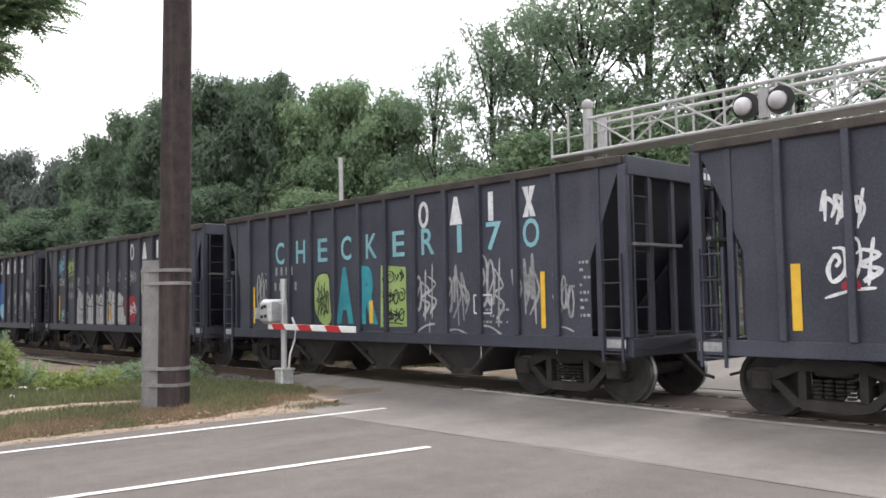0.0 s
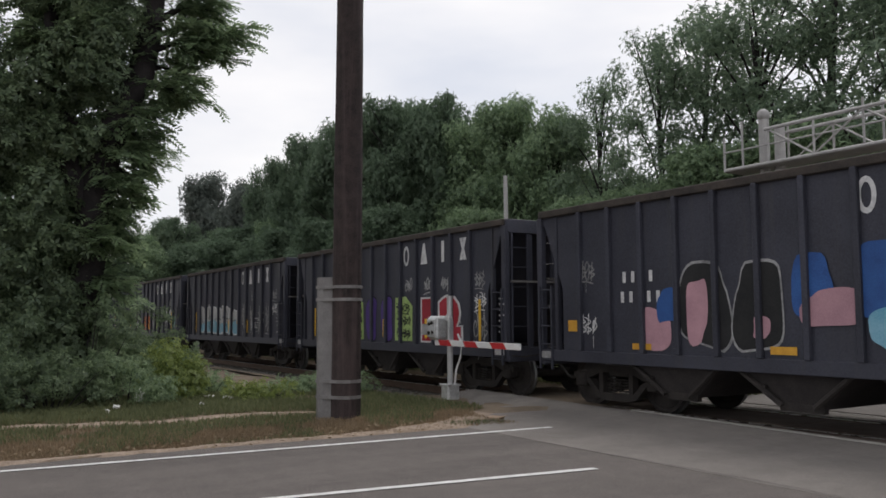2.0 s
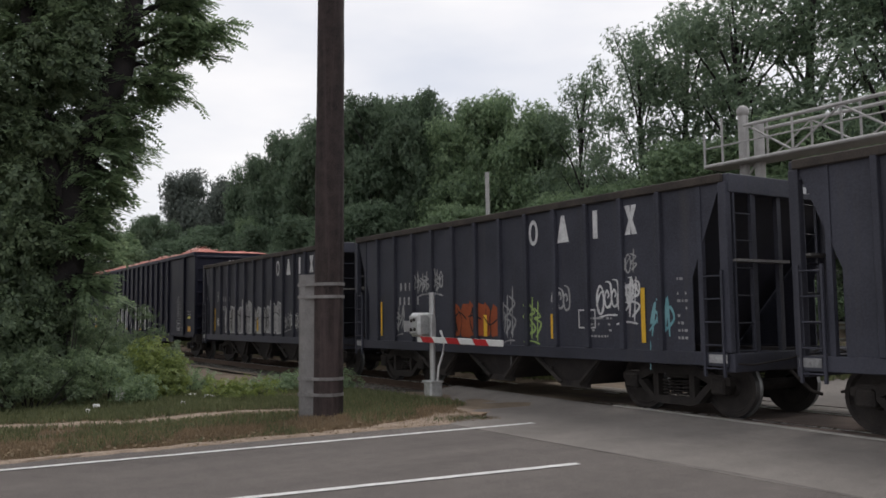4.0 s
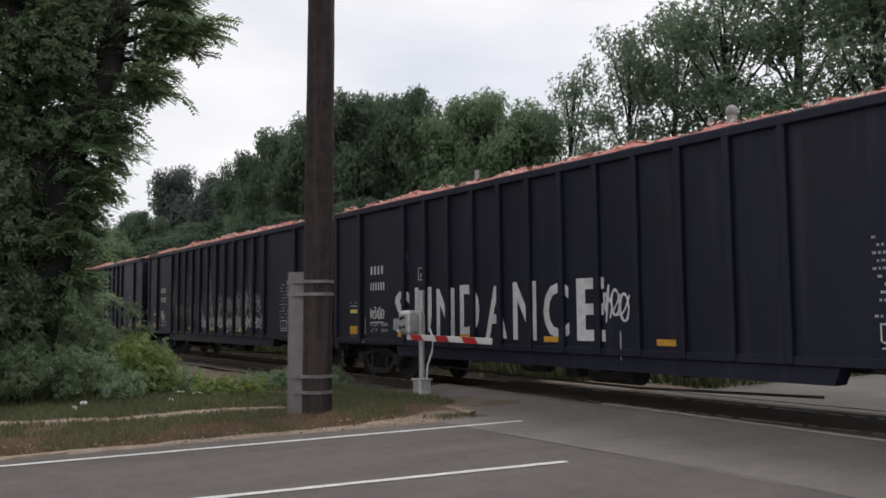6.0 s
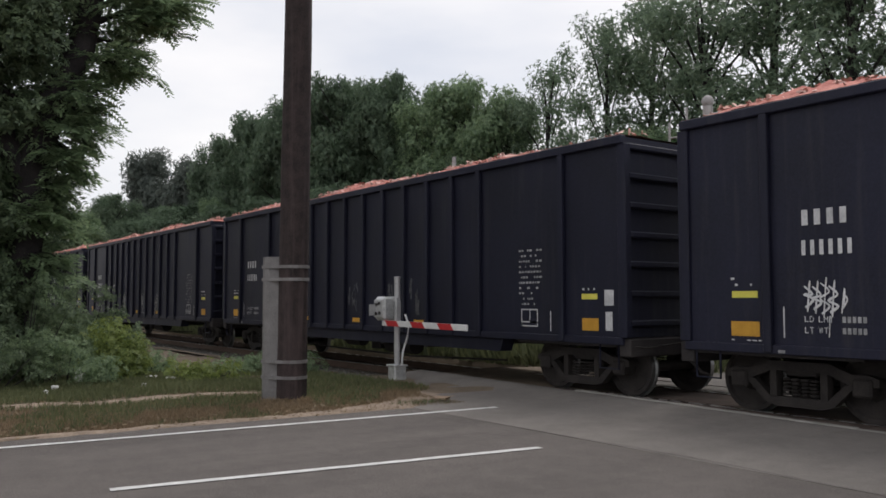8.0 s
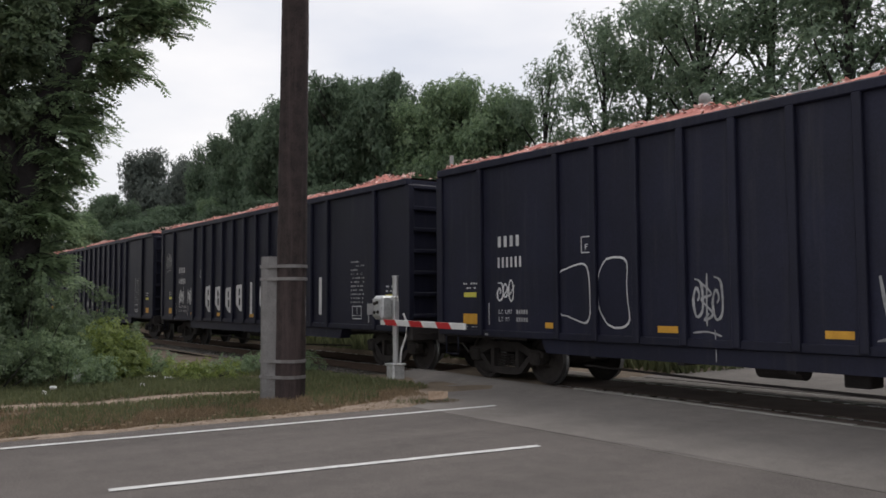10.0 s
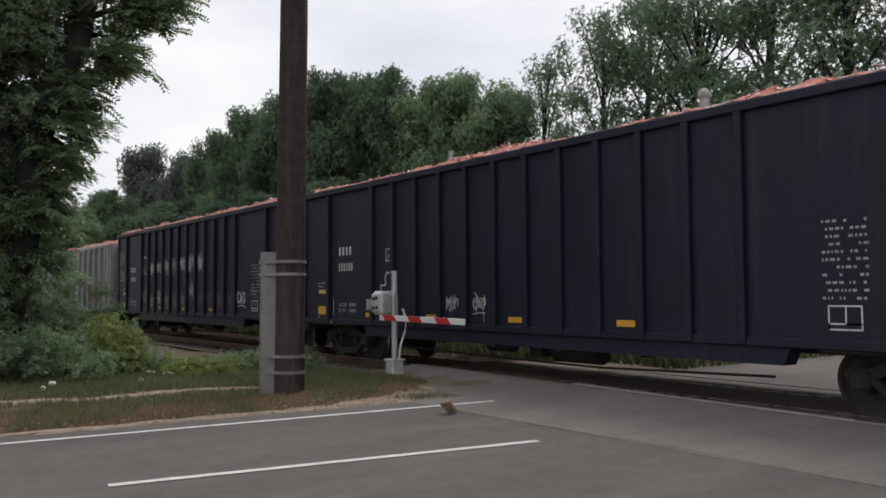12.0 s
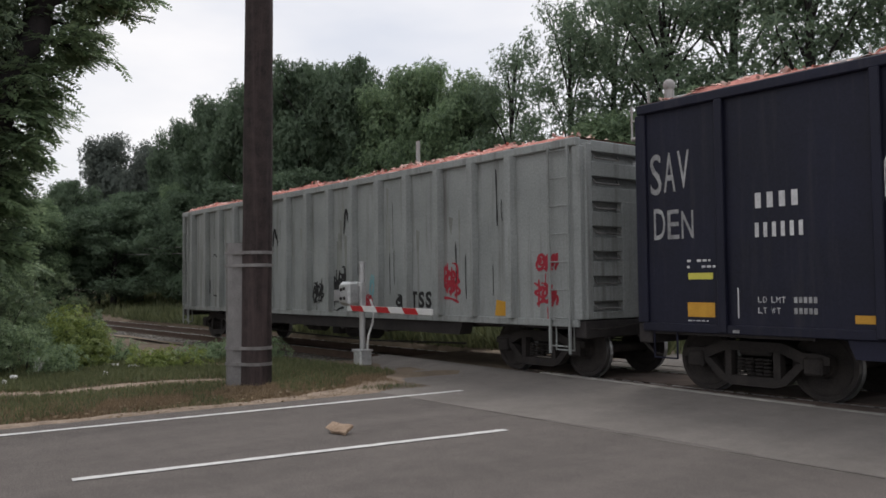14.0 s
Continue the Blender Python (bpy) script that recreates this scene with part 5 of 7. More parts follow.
# ---- markings, car by car; places in metres along the train, from its start ----
def spray_hoppers():
    cars = {n: c for n, c in zip("ZABCDEFG", CARS[:8])}

    def rel(n, *us):
        return [u - cars[n][1] for u in us]

    def at(n, u0, u1, z0, z1):
        a, b = rel(n, u0, u1)
        return (a, b, z0, z1)
    for n, cx in (("A", -8.80), ("B", -21.35), ("C", -33.7), ("D", -45.38), ("E", -57.35), ("F", -69.92), ("G", -82.36)):
        car = cars[n][0]
        mark_blocks(car, [at(n, cx - 0.83 * k - 0.135, cx - 0.83 * k + 0.135, 2.87, 3.35) for k in range(4)], M["white_paint"], HS)
        rear = HOPPERS["ZABCDEFG".index(n)][0] - HOPPERS["ZABCDEFG".index(n)][1]
        # small owner's mark and number, as bars
        small = [at(n, rear + 2.75 + 0.2 * k, rear + 2.75 + 0.2 * k + 0.075, 2.18, 2.36) for k in range(4)] + [at(n, rear + 2.7 + 0.2 * k, rear + 2.7 + 0.2 * k + 0.075, 1.85, 2.03) for k in range(5)]
        bars(car, [b for b in small if n != "E"], M["white_paint"] if n in "CD" else M["faded_white"], HS - 0.004)
        if n == "C":
            for u, z0, z1, w in ((rear + 1.35, 1.36, 1.56, 0.24), (rear + 2.95, 1.08, 1.18, 0.42), (rear + 5.6, 1.08, 1.19, 0.42)):
                bars(car, [at(n, u, u + w, z0, z1)], M["label_orange"], HS - 0.012, "reflector", "orange reflective plate")
        else:
            for u, z0, z1, w in ((rear + 1.82, 1.13, 1.95, 0.07), (rear + 6.08, 1.17, 1.6, 0.11), (rear + 8.15, 1.16, 1.6, 0.11), (rear + 10.36, 1.13, 2.0, 0.09)):
                bars(car, [at(n, u, u + w, z0, z1)], M["yellow_paint"], HS - 0.012, "reflector", "yellow reflective strip")
        small_rows(car, *at(n, rear + 9.1, rear + 9.7, 1.2, 1.6), 4, M["faded_white"], HS - 0.004, ord(n))
        x0, x1, z0, z1 = at(n, rear + 8.9, rear + 9.3, 1.36, 1.66)
        flat(car, "stencil_bar", ribbon([(x0, z0), (x1, z0), (x1, z1), (x0, z1), (x0, z0)], 0.025), M["white_paint"], HS - 0.008, "white stencilled square")
        small_rows(car, *at(n, rear + 11.15, rear + 11.35, 1.2, 2.2), 9, M["faded_white"], -1.58, ord(n) + 3)
    c = cars["Z"][0]
    bars(c, [at("Z", -4.65, -4.53, 1.15, 1.95)], M["yellow_paint"], HS - 0.01, "reflector", "yellow reflective strip")
    scribble(c, *at("Z", -4.3, -3.8, 2.35, 2.85), M["white_paint"], 1, HS, 0.05, 3)
    scribble(c, *at("Z", -4.25, -3.65, 1.65, 2.2), M["white_paint"], 2, HS, 0.05, 3)
    bubble(c, *at("Z", -4.05, -3.85, 1.62, 1.74), M["red"], HS - 0.004, 3)
    for n, us in (("B", (-23.95, -20.65)), ("C", (-41.6, -33.2)), ("D", (-51.9, -44.95)), ("E", (-58.9, -56.85)), ("F", (-76.9, -70.2)), ("G", (-90.6, -83.0))):
        for k, u in enumerate(us):
            scribble(cars[n][0], *at(n, u, u + 0.42, 1.3 + 0.5 * (k % 2), 1.65 + 0.5 * (k % 2)), M["white_paint"], ord(n) * 7 + k, HS - 0.006, 0.03, 3)
            scribble(cars[n][0], *at(n, u + 0.02, u + 0.38, 2.25, 2.6), M["faded_white"], ord(n) * 9 + k, HS - 0.006, 0.03, 3)
    # A: teal words, green and teal panels
    c = cars["A"][0]
    word(c, "CHECKERI7O", [at("A", -16.02 + 0.806 * k - 0.17, -16.02 + 0.806 * k + 0.17, 2.42 - 0.004 * k, 2.9 - 0.006 * k) for k in range(10)], M["pale_teal"], HS - 0.004, 0.012, "pale teal sprayed letter")
    bubble(c, *at("A", -14.72, -14.1, 1.12, 2.15), M["lime"], HS, 5, M["ink"])
    scribble(c, *at("A", -14.62, -14.2, 1.3, 1.95), M["ink"], 51, HS - 0.008, 0.03, 4, "dark scrawl")
    word(c, "AR", [at("A", -13.95, -13.38, 1.15, 2.27), at("A", -13.16, -12.62, 1.15, 2.27)], M["teal"], HS - 0.004, 0.07, "large teal sprayed letter")
    flat(c, "graffiti", [[(x, z) for x, z in zip(rel("A", -12.55, -11.79, -11.8, -12.52), (1.1, 1.12, 2.2, 2.26))]], M["lime"], HS, "lime green sprayed panel")
    for k in range(3):
        scribble(c, *at("A", -12.48, -11.85, 1.2 + 0.34 * k, 1.48 + 0.34 * k), M["ink"], 60 + k, HS - 0.006, 0.03, 4, "dark scrawl")
    for k, (u, z0, z1) in enumerate(((-11.55, 1.2, 2.2), (-10.75, 1.15, 2.25), (-9.95, 1.2, 2.3), (-9.2, 1.2, 2.35))):
        scribble(c, *at("A", u, u + 0.55, z0, z1), M["faded_white"], 70 + k, HS, 0.05, 3)
    scribble(c, *at("A", -8.35, -7.95, 1.2, 2.0), M["faded_white"], 80, HS, 0.04, 3)
    scribble(c, *at("A", -17.0, -16.55, 1.5, 2.3), M["faded_white"], 81, HS, 0.04, 3)
    # B: yellow letters, silver shapes
    c = cars["B"][0]
    word(c, "RB", [at("B", -23.26, -22.7, 1.86, 2.62), at("B", -22.45, -21.92, 1.86, 2.62)], M["ink"], HS - 0.002, 0.12, "black letter outline")
    word(c, "RB", [at("B", -23.22, -22.74, 1.9, 2.58), at("B", -22.41, -21.96, 1.9, 2.58)], M["butter"], HS - 0.008, 0.08, "pale yellow bubble letter")
    block_piece(c, *at("B", -28.0, -24.45, 1.06, 2.1), 5, M["silver"], HS, 90, M["faded_white"], None, M["ink"])
    flat(c, "graffiti", [[(x, z) for x, z in zip(rel("B", -28.2, -24.0, -24.2, -24.7, -28.1), (1.04, 1.04, 1.2, 1.5, 1.25))]], M["silver"], HS - 0.0005, "silver sprayed base")
    bubble(c, *at("B", -24.3, -23.6, 1.1, 1.9), M["red"], HS, 96)
    for k in range(6):
        scribble(c, *at("B", -28.3 + 0.8 * k, -27.9 + 0.8 * k, 2.2, 2.6), M["faded_white"], 100 + k, HS, 0.035, 3)
    for k, (z0, z1) in enumerate(((2.2, 2.7), (1.75, 2.15), (1.25, 1.7))):
        scribble(c, *at("B", -21.6, -21.1, z0, z1), M["butter" if k == 0 else "faded_white"], 110 + k, HS, 0.04, 3)
    scribble(c, *at("B", -20.9, -20.4, 1.3, 1.9), M["faded_white"], 115, HS, 0.035, 3)
    word(c, "ICH", [at("B", -29.95 + 0.24 * k, -29.76 + 0.24 * k, 2.28, 2.52) for k in range(3)], M["white_paint"], HS - 0.004, 0.0, "white sprayed letter")
    scribble(c, *at("B", -29.95, -29.3, 2.68, 3.2), M["sky_blue"], 118, HS - 0.004, 0.05, 4)
    scribble(c, *at("B", -28.9, -28.4, 2.65, 3.15), M["lime"], 119, HS - 0.004, 0.05, 3)
    scribble(c, *at("B", -29.5, -28.9, 1.15, 1.5), M["pale_teal"], 117, HS - 0.004, 0.05, 4)
    # C: blue and pink bubbles
    c = cars["C"][0]
    for k, (u0, u1, z0, z1, m) in enumerate(((-40.1, -39.5, 1.08, 1.75, "pink"), (-39.75, -39.35, 1.5, 2.05, "blue"), (-39.3, -38.3, 1.1, 2.4, "ink"), (-39.15, -38.75, 1.2, 2.2, "pink"), (-38.3, -37.4, 1.1, 2.35, "ink"),
                                             (-37.95, -37.65, 1.3, 1.6, "pink"), (-37.3, -36.65, 1.5, 2.4, "blue"), (-37.15, -36.3, 1.45, 1.95, "pink"), (-36.4, -35.6, 1.6, 2.5, "blue"), (-36.2, -35.5, 1.15, 1.7, "sky_blue"))):
        bubble(c, *at("C", u0, u1, z0, z1), M[m], HS - 0.0025 * k, 120 + k, M["faded_white"] if m == "ink" else None)
    for k, (u, z0, z1) in enumerate(((-35.35, 1.4, 2.1), (-34.6, 1.7, 2.2), (-33.9, 1.4, 2.2), (-33.1, 1.5, 2.1))):
        scribble(c, *at("C", u, u + 0.45, z0, z1), M["faded_white"], 140 + k, HS, 0.045, 3)
    # D: lime, purple and red
    c = cars["D"][0]
    flat(c, "graffiti", [[(x, z) for x, z in zip(rel("D", -50.91, -50.15, -50.18, -50.5, -50.85), (1.08, 1.08, 2.05, 2.12, 1.7))]], M["lime"], HS, "lime green sprayed panel")
    for k, u in enumerate((-50.05, -49.2)):
        bubble(c, *at("D", u, u + 0.68, 1.08, 2.15), M["purple"], HS, 150 + k, M["ink"])
    flat(c, "graffiti", [[(x, z) for x, z in zip(rel("D", -48.45, -47.6, -47.58, -47.9, -48.42), (1.08, 1.08, 1.9, 2.14, 2.12))]], M["lime"], HS, "lime green sprayed panel")
    for k in range(3):
        scribble(c, *at("D", -50.8, -50.25, 1.15 + 0.3 * k, 1.38 + 0.3 * k), M["ink"], 160 + k, HS - 0.006, 0.03, 4, "dark scrawl")
        scribble(c, *at("D", -48.35, -47.7, 1.15 + 0.3 * k, 1.4 + 0.3 * k), M["ink"], 165 + k, HS - 0.006, 0.03, 4, "dark scrawl")
    word(c, "12", [at("D", -47.2, -46.62, 1.06, 2.1), at("D", -46.45, -45.4, 1.03, 2.14)], M["white_paint"], HS, 0.14, "white figure outline")
    word(c, "12", [at("D", -47.13, -46.69, 1.1, 2.06), at("D", -46.37, -45.48, 1.08, 2.09)], M["red"], HS - 0.006, 0.11, "red sprayed figure")
    for k, u in enumerate((-47.95, -47.05, -46.3)):
        scribble(c, *at("D", u, u + 0.35, 2.22, 2.55), M["faded_white"], 170 + k, HS, 0.04, 3)
    scribble(c, *at("D", -45.0, -44.5, 1.1, 1.7), M["faded_white"], 175, HS, 0.04, 3)
    # E: pale blue shapes with dark outlines
    c = cars["E"][0]
    block_piece(c, *at("E", -64.9, -60.4, 1.1, 2.15), 5, M["silver"], HS, 180, M["white_paint"], M["sky_blue"], M["ink"])
    bubble(c, *at("E", -60.42, -60.22, 1.45, 1.62), M["label_orange"], HS - 0.02, 199)
    for k, u in enumerate((-59.9, -59.05, -58.2, -57.5)):
        scribble(c, *at("E", u, u + 0.5, 1.2, 2.2), M["faded_white"], 200 + k, HS, 0.045, 3)
    # F: rust-red patch
    c = cars["F"][0]
    block_piece(c, *at("F", -75.1, -73.5, 1.12, 1.9), 3, M["rust_red"], HS, 210, None, None, M["ink"])
    for k, (u, z0, z1, m) in enumerate(((-76.6, 2.1, 2.6, "faded_white"), (-76.0, 2.1, 2.6, "faded_white"), (-73.5, 1.15, 2.05, "faded_white"), (-72.75, 1.15, 1.9, "lime"), (-71.95, 1.6, 2.1, "faded_white"),
                                        (-70.75, 1.6, 2.1, "white_paint"), (-70.3, 1.5, 2.2, "white_paint"), (-69.6, 1.15, 1.9, "pale_teal"), (-77.7, 1.2, 1.9, "faded_white"))):
        scribble(c, *at("F", u, u + 0.5, z0, z1), M[m], 220 + k, HS, 0.045, 3)
    # G: grey-white patch
    c = cars["G"][0]
    block_piece(c, *at("G", -89.6, -84.5, 1.1, 2.15), 6, M["faded_white"], HS, 230, M["silver"], None, M["ink"])
    for k in range(4):
        scribble(c, *at("G", -84.3 + 0.8 * k, -83.75 + 0.8 * k, 1.25, 1.75), M["faded_white"], 240 + k, HS, 0.04, 3)


def spray_gondolas():
    y = GS
    for k, (car, cx) in enumerate(CARS[8:15]):
        r = lambda v: v - 9.035          # from the rear coupling
        white = M["white_paint"]
        mark_boxes = [(r(2.44 + 0.17 * i), r(2.44 + 0.17 * i + 0.085), 2.54, 2.74) for i in range(4)]
        num_boxes = [(r(2.43 + 0.122 * i), r(2.43 + 0.122 * i + 0.055), 2.16, 2.35) for i in range(6)]
        bars(car, mark_boxes + num_boxes, white, y)
        bars(car, [(r(1.36), r(1.8), 1.1, 1.3)], M["label_orange"], y - 0.004, "label_plate", "orange warning plate")
        bars(car, [(r(1.38), r(1.78), 1.62, 1.71)], M["label_yellow"], y - 0.004, "label_plate", "yellow warning plate")
        small_rows(car, r(1.36), r(1.82), 1.78, 1.95, 2, white, y, 300 + k)
        small_rows(car, r(1.36), r(1.82), 1.04, 1.08, 1, white, y, 305 + k)
        for t, z in (("LD LMT", 1.31), ("LT WT", 1.17)):
            n = len(t)
            word(car, t.replace(" ", ""), [(r(2.45 + 0.07 * i + (0.05 if i > 1 else 0)), r(2.45 + 0.07 * i + 0.055 + (0.05 if i > 1 else 0)), z, z + 0.075) for i in range(n - 1)], white, y, 0.0, "", "stencil_letter")
        bars(car, [(r(2.95 + 0.065 * i), r(2.95 + 0.065 * i + 0.045), z, z + 0.075) for i in range(5) for z in (1.31, 1.17)], M["faded_white"], y)
        flat(car, "stencil_bar", ribbon([(r(4.62), 2.34), (r(4.84), 2.34), (r(4.84), 2.6), (r(4.62), 2.6), (r(4.62), 2.34)], 0.02), white, y, "white stencilled square")
        word(car, "F", [(r(4.7), r(4.77), 2.39, 2.48)], white, y, 0.0, "", "stencil_letter")
        for v in (3.72, 6.2, 8.85, 11.5):
            bars(car, [(r(v), r(v + 0.38), 1.07, 1.17)], M["label_orange"], y - 0.004, "reflector", "orange reflective plate")
        f = lambda v: 9.035 - v          # from the front coupling
        small_rows(car, f(3.12), f(2.5), 1.5, 2.55, 11, M["faded_white"], y, 310 + k)
        flat(car, "stencil_bar", ribbon([(f(3.05), 1.13), (f(2.63), 1.13), (f(2.63), 1.42), (f(3.05), 1.42), (f(3.05), 1.13), (f(3.05), 1.2), (f(2.63), 1.2), (f(2.83), 1.2), (f(2.83), 1.42)], 0.02), white, y, "white stencilled square")
        bars(car, [(f(1.52), f(1.15), 1.09, 1.29)], M["label_orange"], y - 0.004, "label_plate", "orange warning plate")
        bars(car, [(f(1.53), f(1.17), 1.6, 1.69)], M["label_yellow"], y - 0.004, "label_plate", "yellow warning plate")
        small_rows(car, f(1.6), f(1.15), 1.75, 1.95, 2, white, y, 320 + k)
        bars(car, [(f(2.3), f(2.28), 1.05, 1.4), (r(2.15), r(2.17), 1.1, 1.5)], white, y)
        # white plates at the corner sills
        bars(car, [(r(1.9), r(2.0), 0.9, 0.94), (r(2.1), r(2.2), 0.9, 0.94)], M["faded_white"], -1.59)
    cars = [c for c, _ in CARS[8:15]]
    panel = lambda i: 4.0 + 0.885 * (i + 0.5) - 9.035       # middle of a panel
    # large white letters, one to a panel
    word(cars[0], "SUNDANCE", [(3.93 + 0.875 * k - 9.035 - 0.34, 3.93 + 0.875 * k - 9.035 + 0.34, 1.13 - 0.02 * (k % 3), 2.12 + 0.05 * (k % 2)) for k in range(8)], M["white_paint"], GS, 0.02, "large white brushed letter")
    scribble(cars[0], panel(7) - 0.3, panel(7) + 0.3, 1.3, 2.1, M["white_paint"], 400, GS, 0.05, 3)
    scribble(cars[0], 2.4 - 9.035, 3.1 - 9.035, 1.42, 1.75, M["white_paint"], 401, GS - 0.004, 0.035, 5)
    runs_down(cars[0], panel(-1) + 0.3, panel(-1) + 0.65, 2.4, 3.5, M["smear"], 71, GS, 10)
    # smeared car: pale runs and tags along the sill
    for k in range(10):
        tall = k in (0, 2, 5, 9)
        runs_down(cars[1], panel(k) - 0.36, panel(k) + 0.36, 1.25, 3.4 if tall else 2.5, M["smear"], 77 + k, GS - 0.001, 26 if tall else 14)
        runs_down(cars[1], panel(k) - 0.3, panel(k) + 0.3, 1.3, 2.6 if tall else 2.1, M["faded_white"], 97 + k, GS - 0.008, 7 if tall else 4)
    for k in range(4, 11):
        scribble(cars[1], panel(k) - 0.25, panel(k) + 0.25, 1.12, 1.6, M["white_paint"], 410 + k, GS - 0.012, 0.035, 3)
        if k > 5:
            scribble(cars[1], panel(k) - 0.22, panel(k) + 0.2, 1.75, 2.3, M["faded_white"], 430 + k, GS - 0.012, 0.04, 2)
    word(cars[1], "EHC", [(9.035 - 1.68 + 0.17 * i, 9.035 - 1.53 + 0.17 * i, 1.33, 1.54) for i in range(3)], M["white_paint"], GS - 0.008, 0.0, "white sprayed letter")
    scribble(cars[1], 2.45 - 9.035, 3.0 - 9.035, 1.4, 1.85, M["white_paint"], 450, GS - 0.008, 0.03, 5)
    # two quieter cars
    for k in (2, 5, 7, 8):
        runs_down(cars[2], panel(k) - 0.2, panel(k) + 0.2, 1.25, 2.1, M["smear"], 310 + k, GS, 9)
    bars(cars[2], [(9.035 - 1.0, 9.035 - 0.85, 1.1, 1.4), (9.035 - 1.02, 9.035 - 0.82, 1.5, 1.75)], M["white_paint"], GS)
    for k in (0, 1):
        bubble(cars[3], panel(k) - 0.36, panel(k) + 0.36, 1.15, 2.2, M["gondola_paint"], GS, 460 + k, M["white_paint"])
    for k in (3, 6, 8):
        scribble(cars[3], panel(k) - 0.25, panel(k) + 0.25, 1.15, 1.9, M["faded_white"], 470 + k, GS, 0.04, 3)
    scribble(cars[3], 2.4 - 9.035, 2.9 - 9.035, 1.5, 1.9, M["white_paint"], 475, GS, 0.04, 3)
    # a row of plain white hollow bars, one to a panel
    for k in range(10):
        x = panel(k + 1) + 0.08
        w, z0, z1 = (0.24, 1.2 + 0.05 * (k % 2), 2.1 - 0.04 * (k % 3))
        if k in (4, 6, 7, 8, 9):
            flat(cars[4], "graffiti", ribbon([(x, z0), (x, z1)], 0.15), M["white_paint"], GS, "white sprayed bar")
        else:
            bubble(cars[4], x - w, x + w, z0, z1, M["white_paint"], GS, 480, None, "white sprayed bar")
            flat(cars[4], "graffiti", ribbon([(x + 0.02, z0 + 0.2), (x + 0.02, z0 + 0.36)], 0.12) + ribbon([(x, z1 - 0.34), (x, z1 - 0.2)], 0.1), M["ink"], GS - 0.008, "dark gap in the bar")
    scribble(cars[4], panel(7) - 0.3, panel(7) + 0.3, 2.25, 2.75, M["white_paint"], 491, GS, 0.03, 5)
    scribble(cars[4], 1.0 - 9.035, 1.6 - 9.035, 2.7, 3.3, M["faded_white"], 492, GS, 0.03, 4)
    for k, v in enumerate((2.45, 3.35)):
        scribble(cars[4], v - 9.035, v + 0.55 - 9.035, 1.4, 2.0, M["white_paint"], 493 + k, GS - 0.004, 0.04, 4)
    word(cars[4], "BELIEVE", [(9.035 - 1.75 + 0.105 * i, 9.035 - 1.66 + 0.105 * i, 1.36, 1.56) for i in range(7)], M["white_paint"], GS - 0.008, 0.0, "white sprayed letter")
    # nearly plain
    for k, v in ((2, 500), (3, 501)):
        scribble(cars[5], panel(k + 1) - 0.2, panel(k + 1) + 0.2, 1.25, 1.6, M["faded_white"], v, GS, 0.035, 4)
    x = panel(0) + 0.25
    stroke(cars[5], [(x - 0.3, 1.75), (x - 0.22, 1.6), (x + 0.05, 1.62), (x + 0.22, 1.58), (x + 0.25, 1.78), (x + 0.1, 1.82), (x + 0.12, 2.0), (x - 0.02, 2.08), (x - 0.12, 1.95), (x - 0.1, 1.8), (x - 0.3, 1.8), (x - 0.3, 1.72)], 0.035, M["white_paint"], GS, "sprayed scrawl")
    # covered with tags
    for k in range(1, 8):
        scribble(cars[6], panel(k) - 0.25, panel(k) + 0.22, 2.4 + 0.02 * (k % 3), 2.8 + 0.04 * k, M["white_paint"] if k % 4 else M["faded_white"], 510 + k, GS, 0.028, 4)
    for k, z0, z1, m in ((0, 1.15, 1.9, "faded_white"), (1, 1.12, 1.7, "white_paint"), (2, 1.2, 1.85, "white_paint"), (3, 1.15, 1.6, "faded_white"), (4, 1.15, 1.65, "faded_white"), (5, 1.2, 1.65, "faded_white"), (6, 1.5, 2.0, "white_paint"), (7, 1.15, 1.75, "smear"), (8, 1.3, 1.75, "smear"), (9, 1.25, 1.7, "smear"), (10, 1.15, 1.7, "smear")):
        scribble(cars[6], panel(k) - 0.2, panel(k) + 0.2, z0, z1, M[m], 530 + k, GS, 0.028, 3)
    x = panel(11) + 0.05
    word(cars[6], "CAO", [(x - 0.33 + 0.22 * i, x - 0.14 + 0.22 * i, 1.34 - 0.02 * (i % 2), 1.7) for i in range(3)], M["white_paint"], GS, 0.03, "white sprayed letter")
    stroke(cars[6], [(x - 0.3, 1.22), (x - 0.1, 1.28), (x + 0.2, 1.26), (x + 0.32, 1.2)], 0.022, M["white_paint"], GS, "sprayed scrawl")
    x = 9.035 - 0.62
    stroke(cars[6], [(x + 0.1, 1.85), (x - 0.06, 1.84), (x - 0.07, 1.68), (x + 0.09, 1.62), (x + 0.08, 1.5), (x - 0.08, 1.5), (x - 0.06, 1.38), (x + 0.1, 1.36), (x + 0.08, 1.05), (x - 0.05, 1.02), (x - 0.08, 1.12)], 0.03, M["faded_white"], GS, "sprayed scrawl")
    word(cars[6], "SAV", [(0.75 - 9.035 + 0.24 * i, 0.95 - 9.035 + 0.24 * i, 2.85 + 0.03 * i, 3.45) for i in range(3)], M["faded_white"], GS, 0.005, "faded white sprayed letter")
    word(cars[6], "DEN", [(0.8 - 9.035 + 0.24 * i, 1.0 - 9.035 + 0.24 * i, 2.2, 2.65 - 0.03 * i) for i in range(3)], M["faded_white"], GS, 0.005, "faded white sprayed letter")
    x = panel(0)
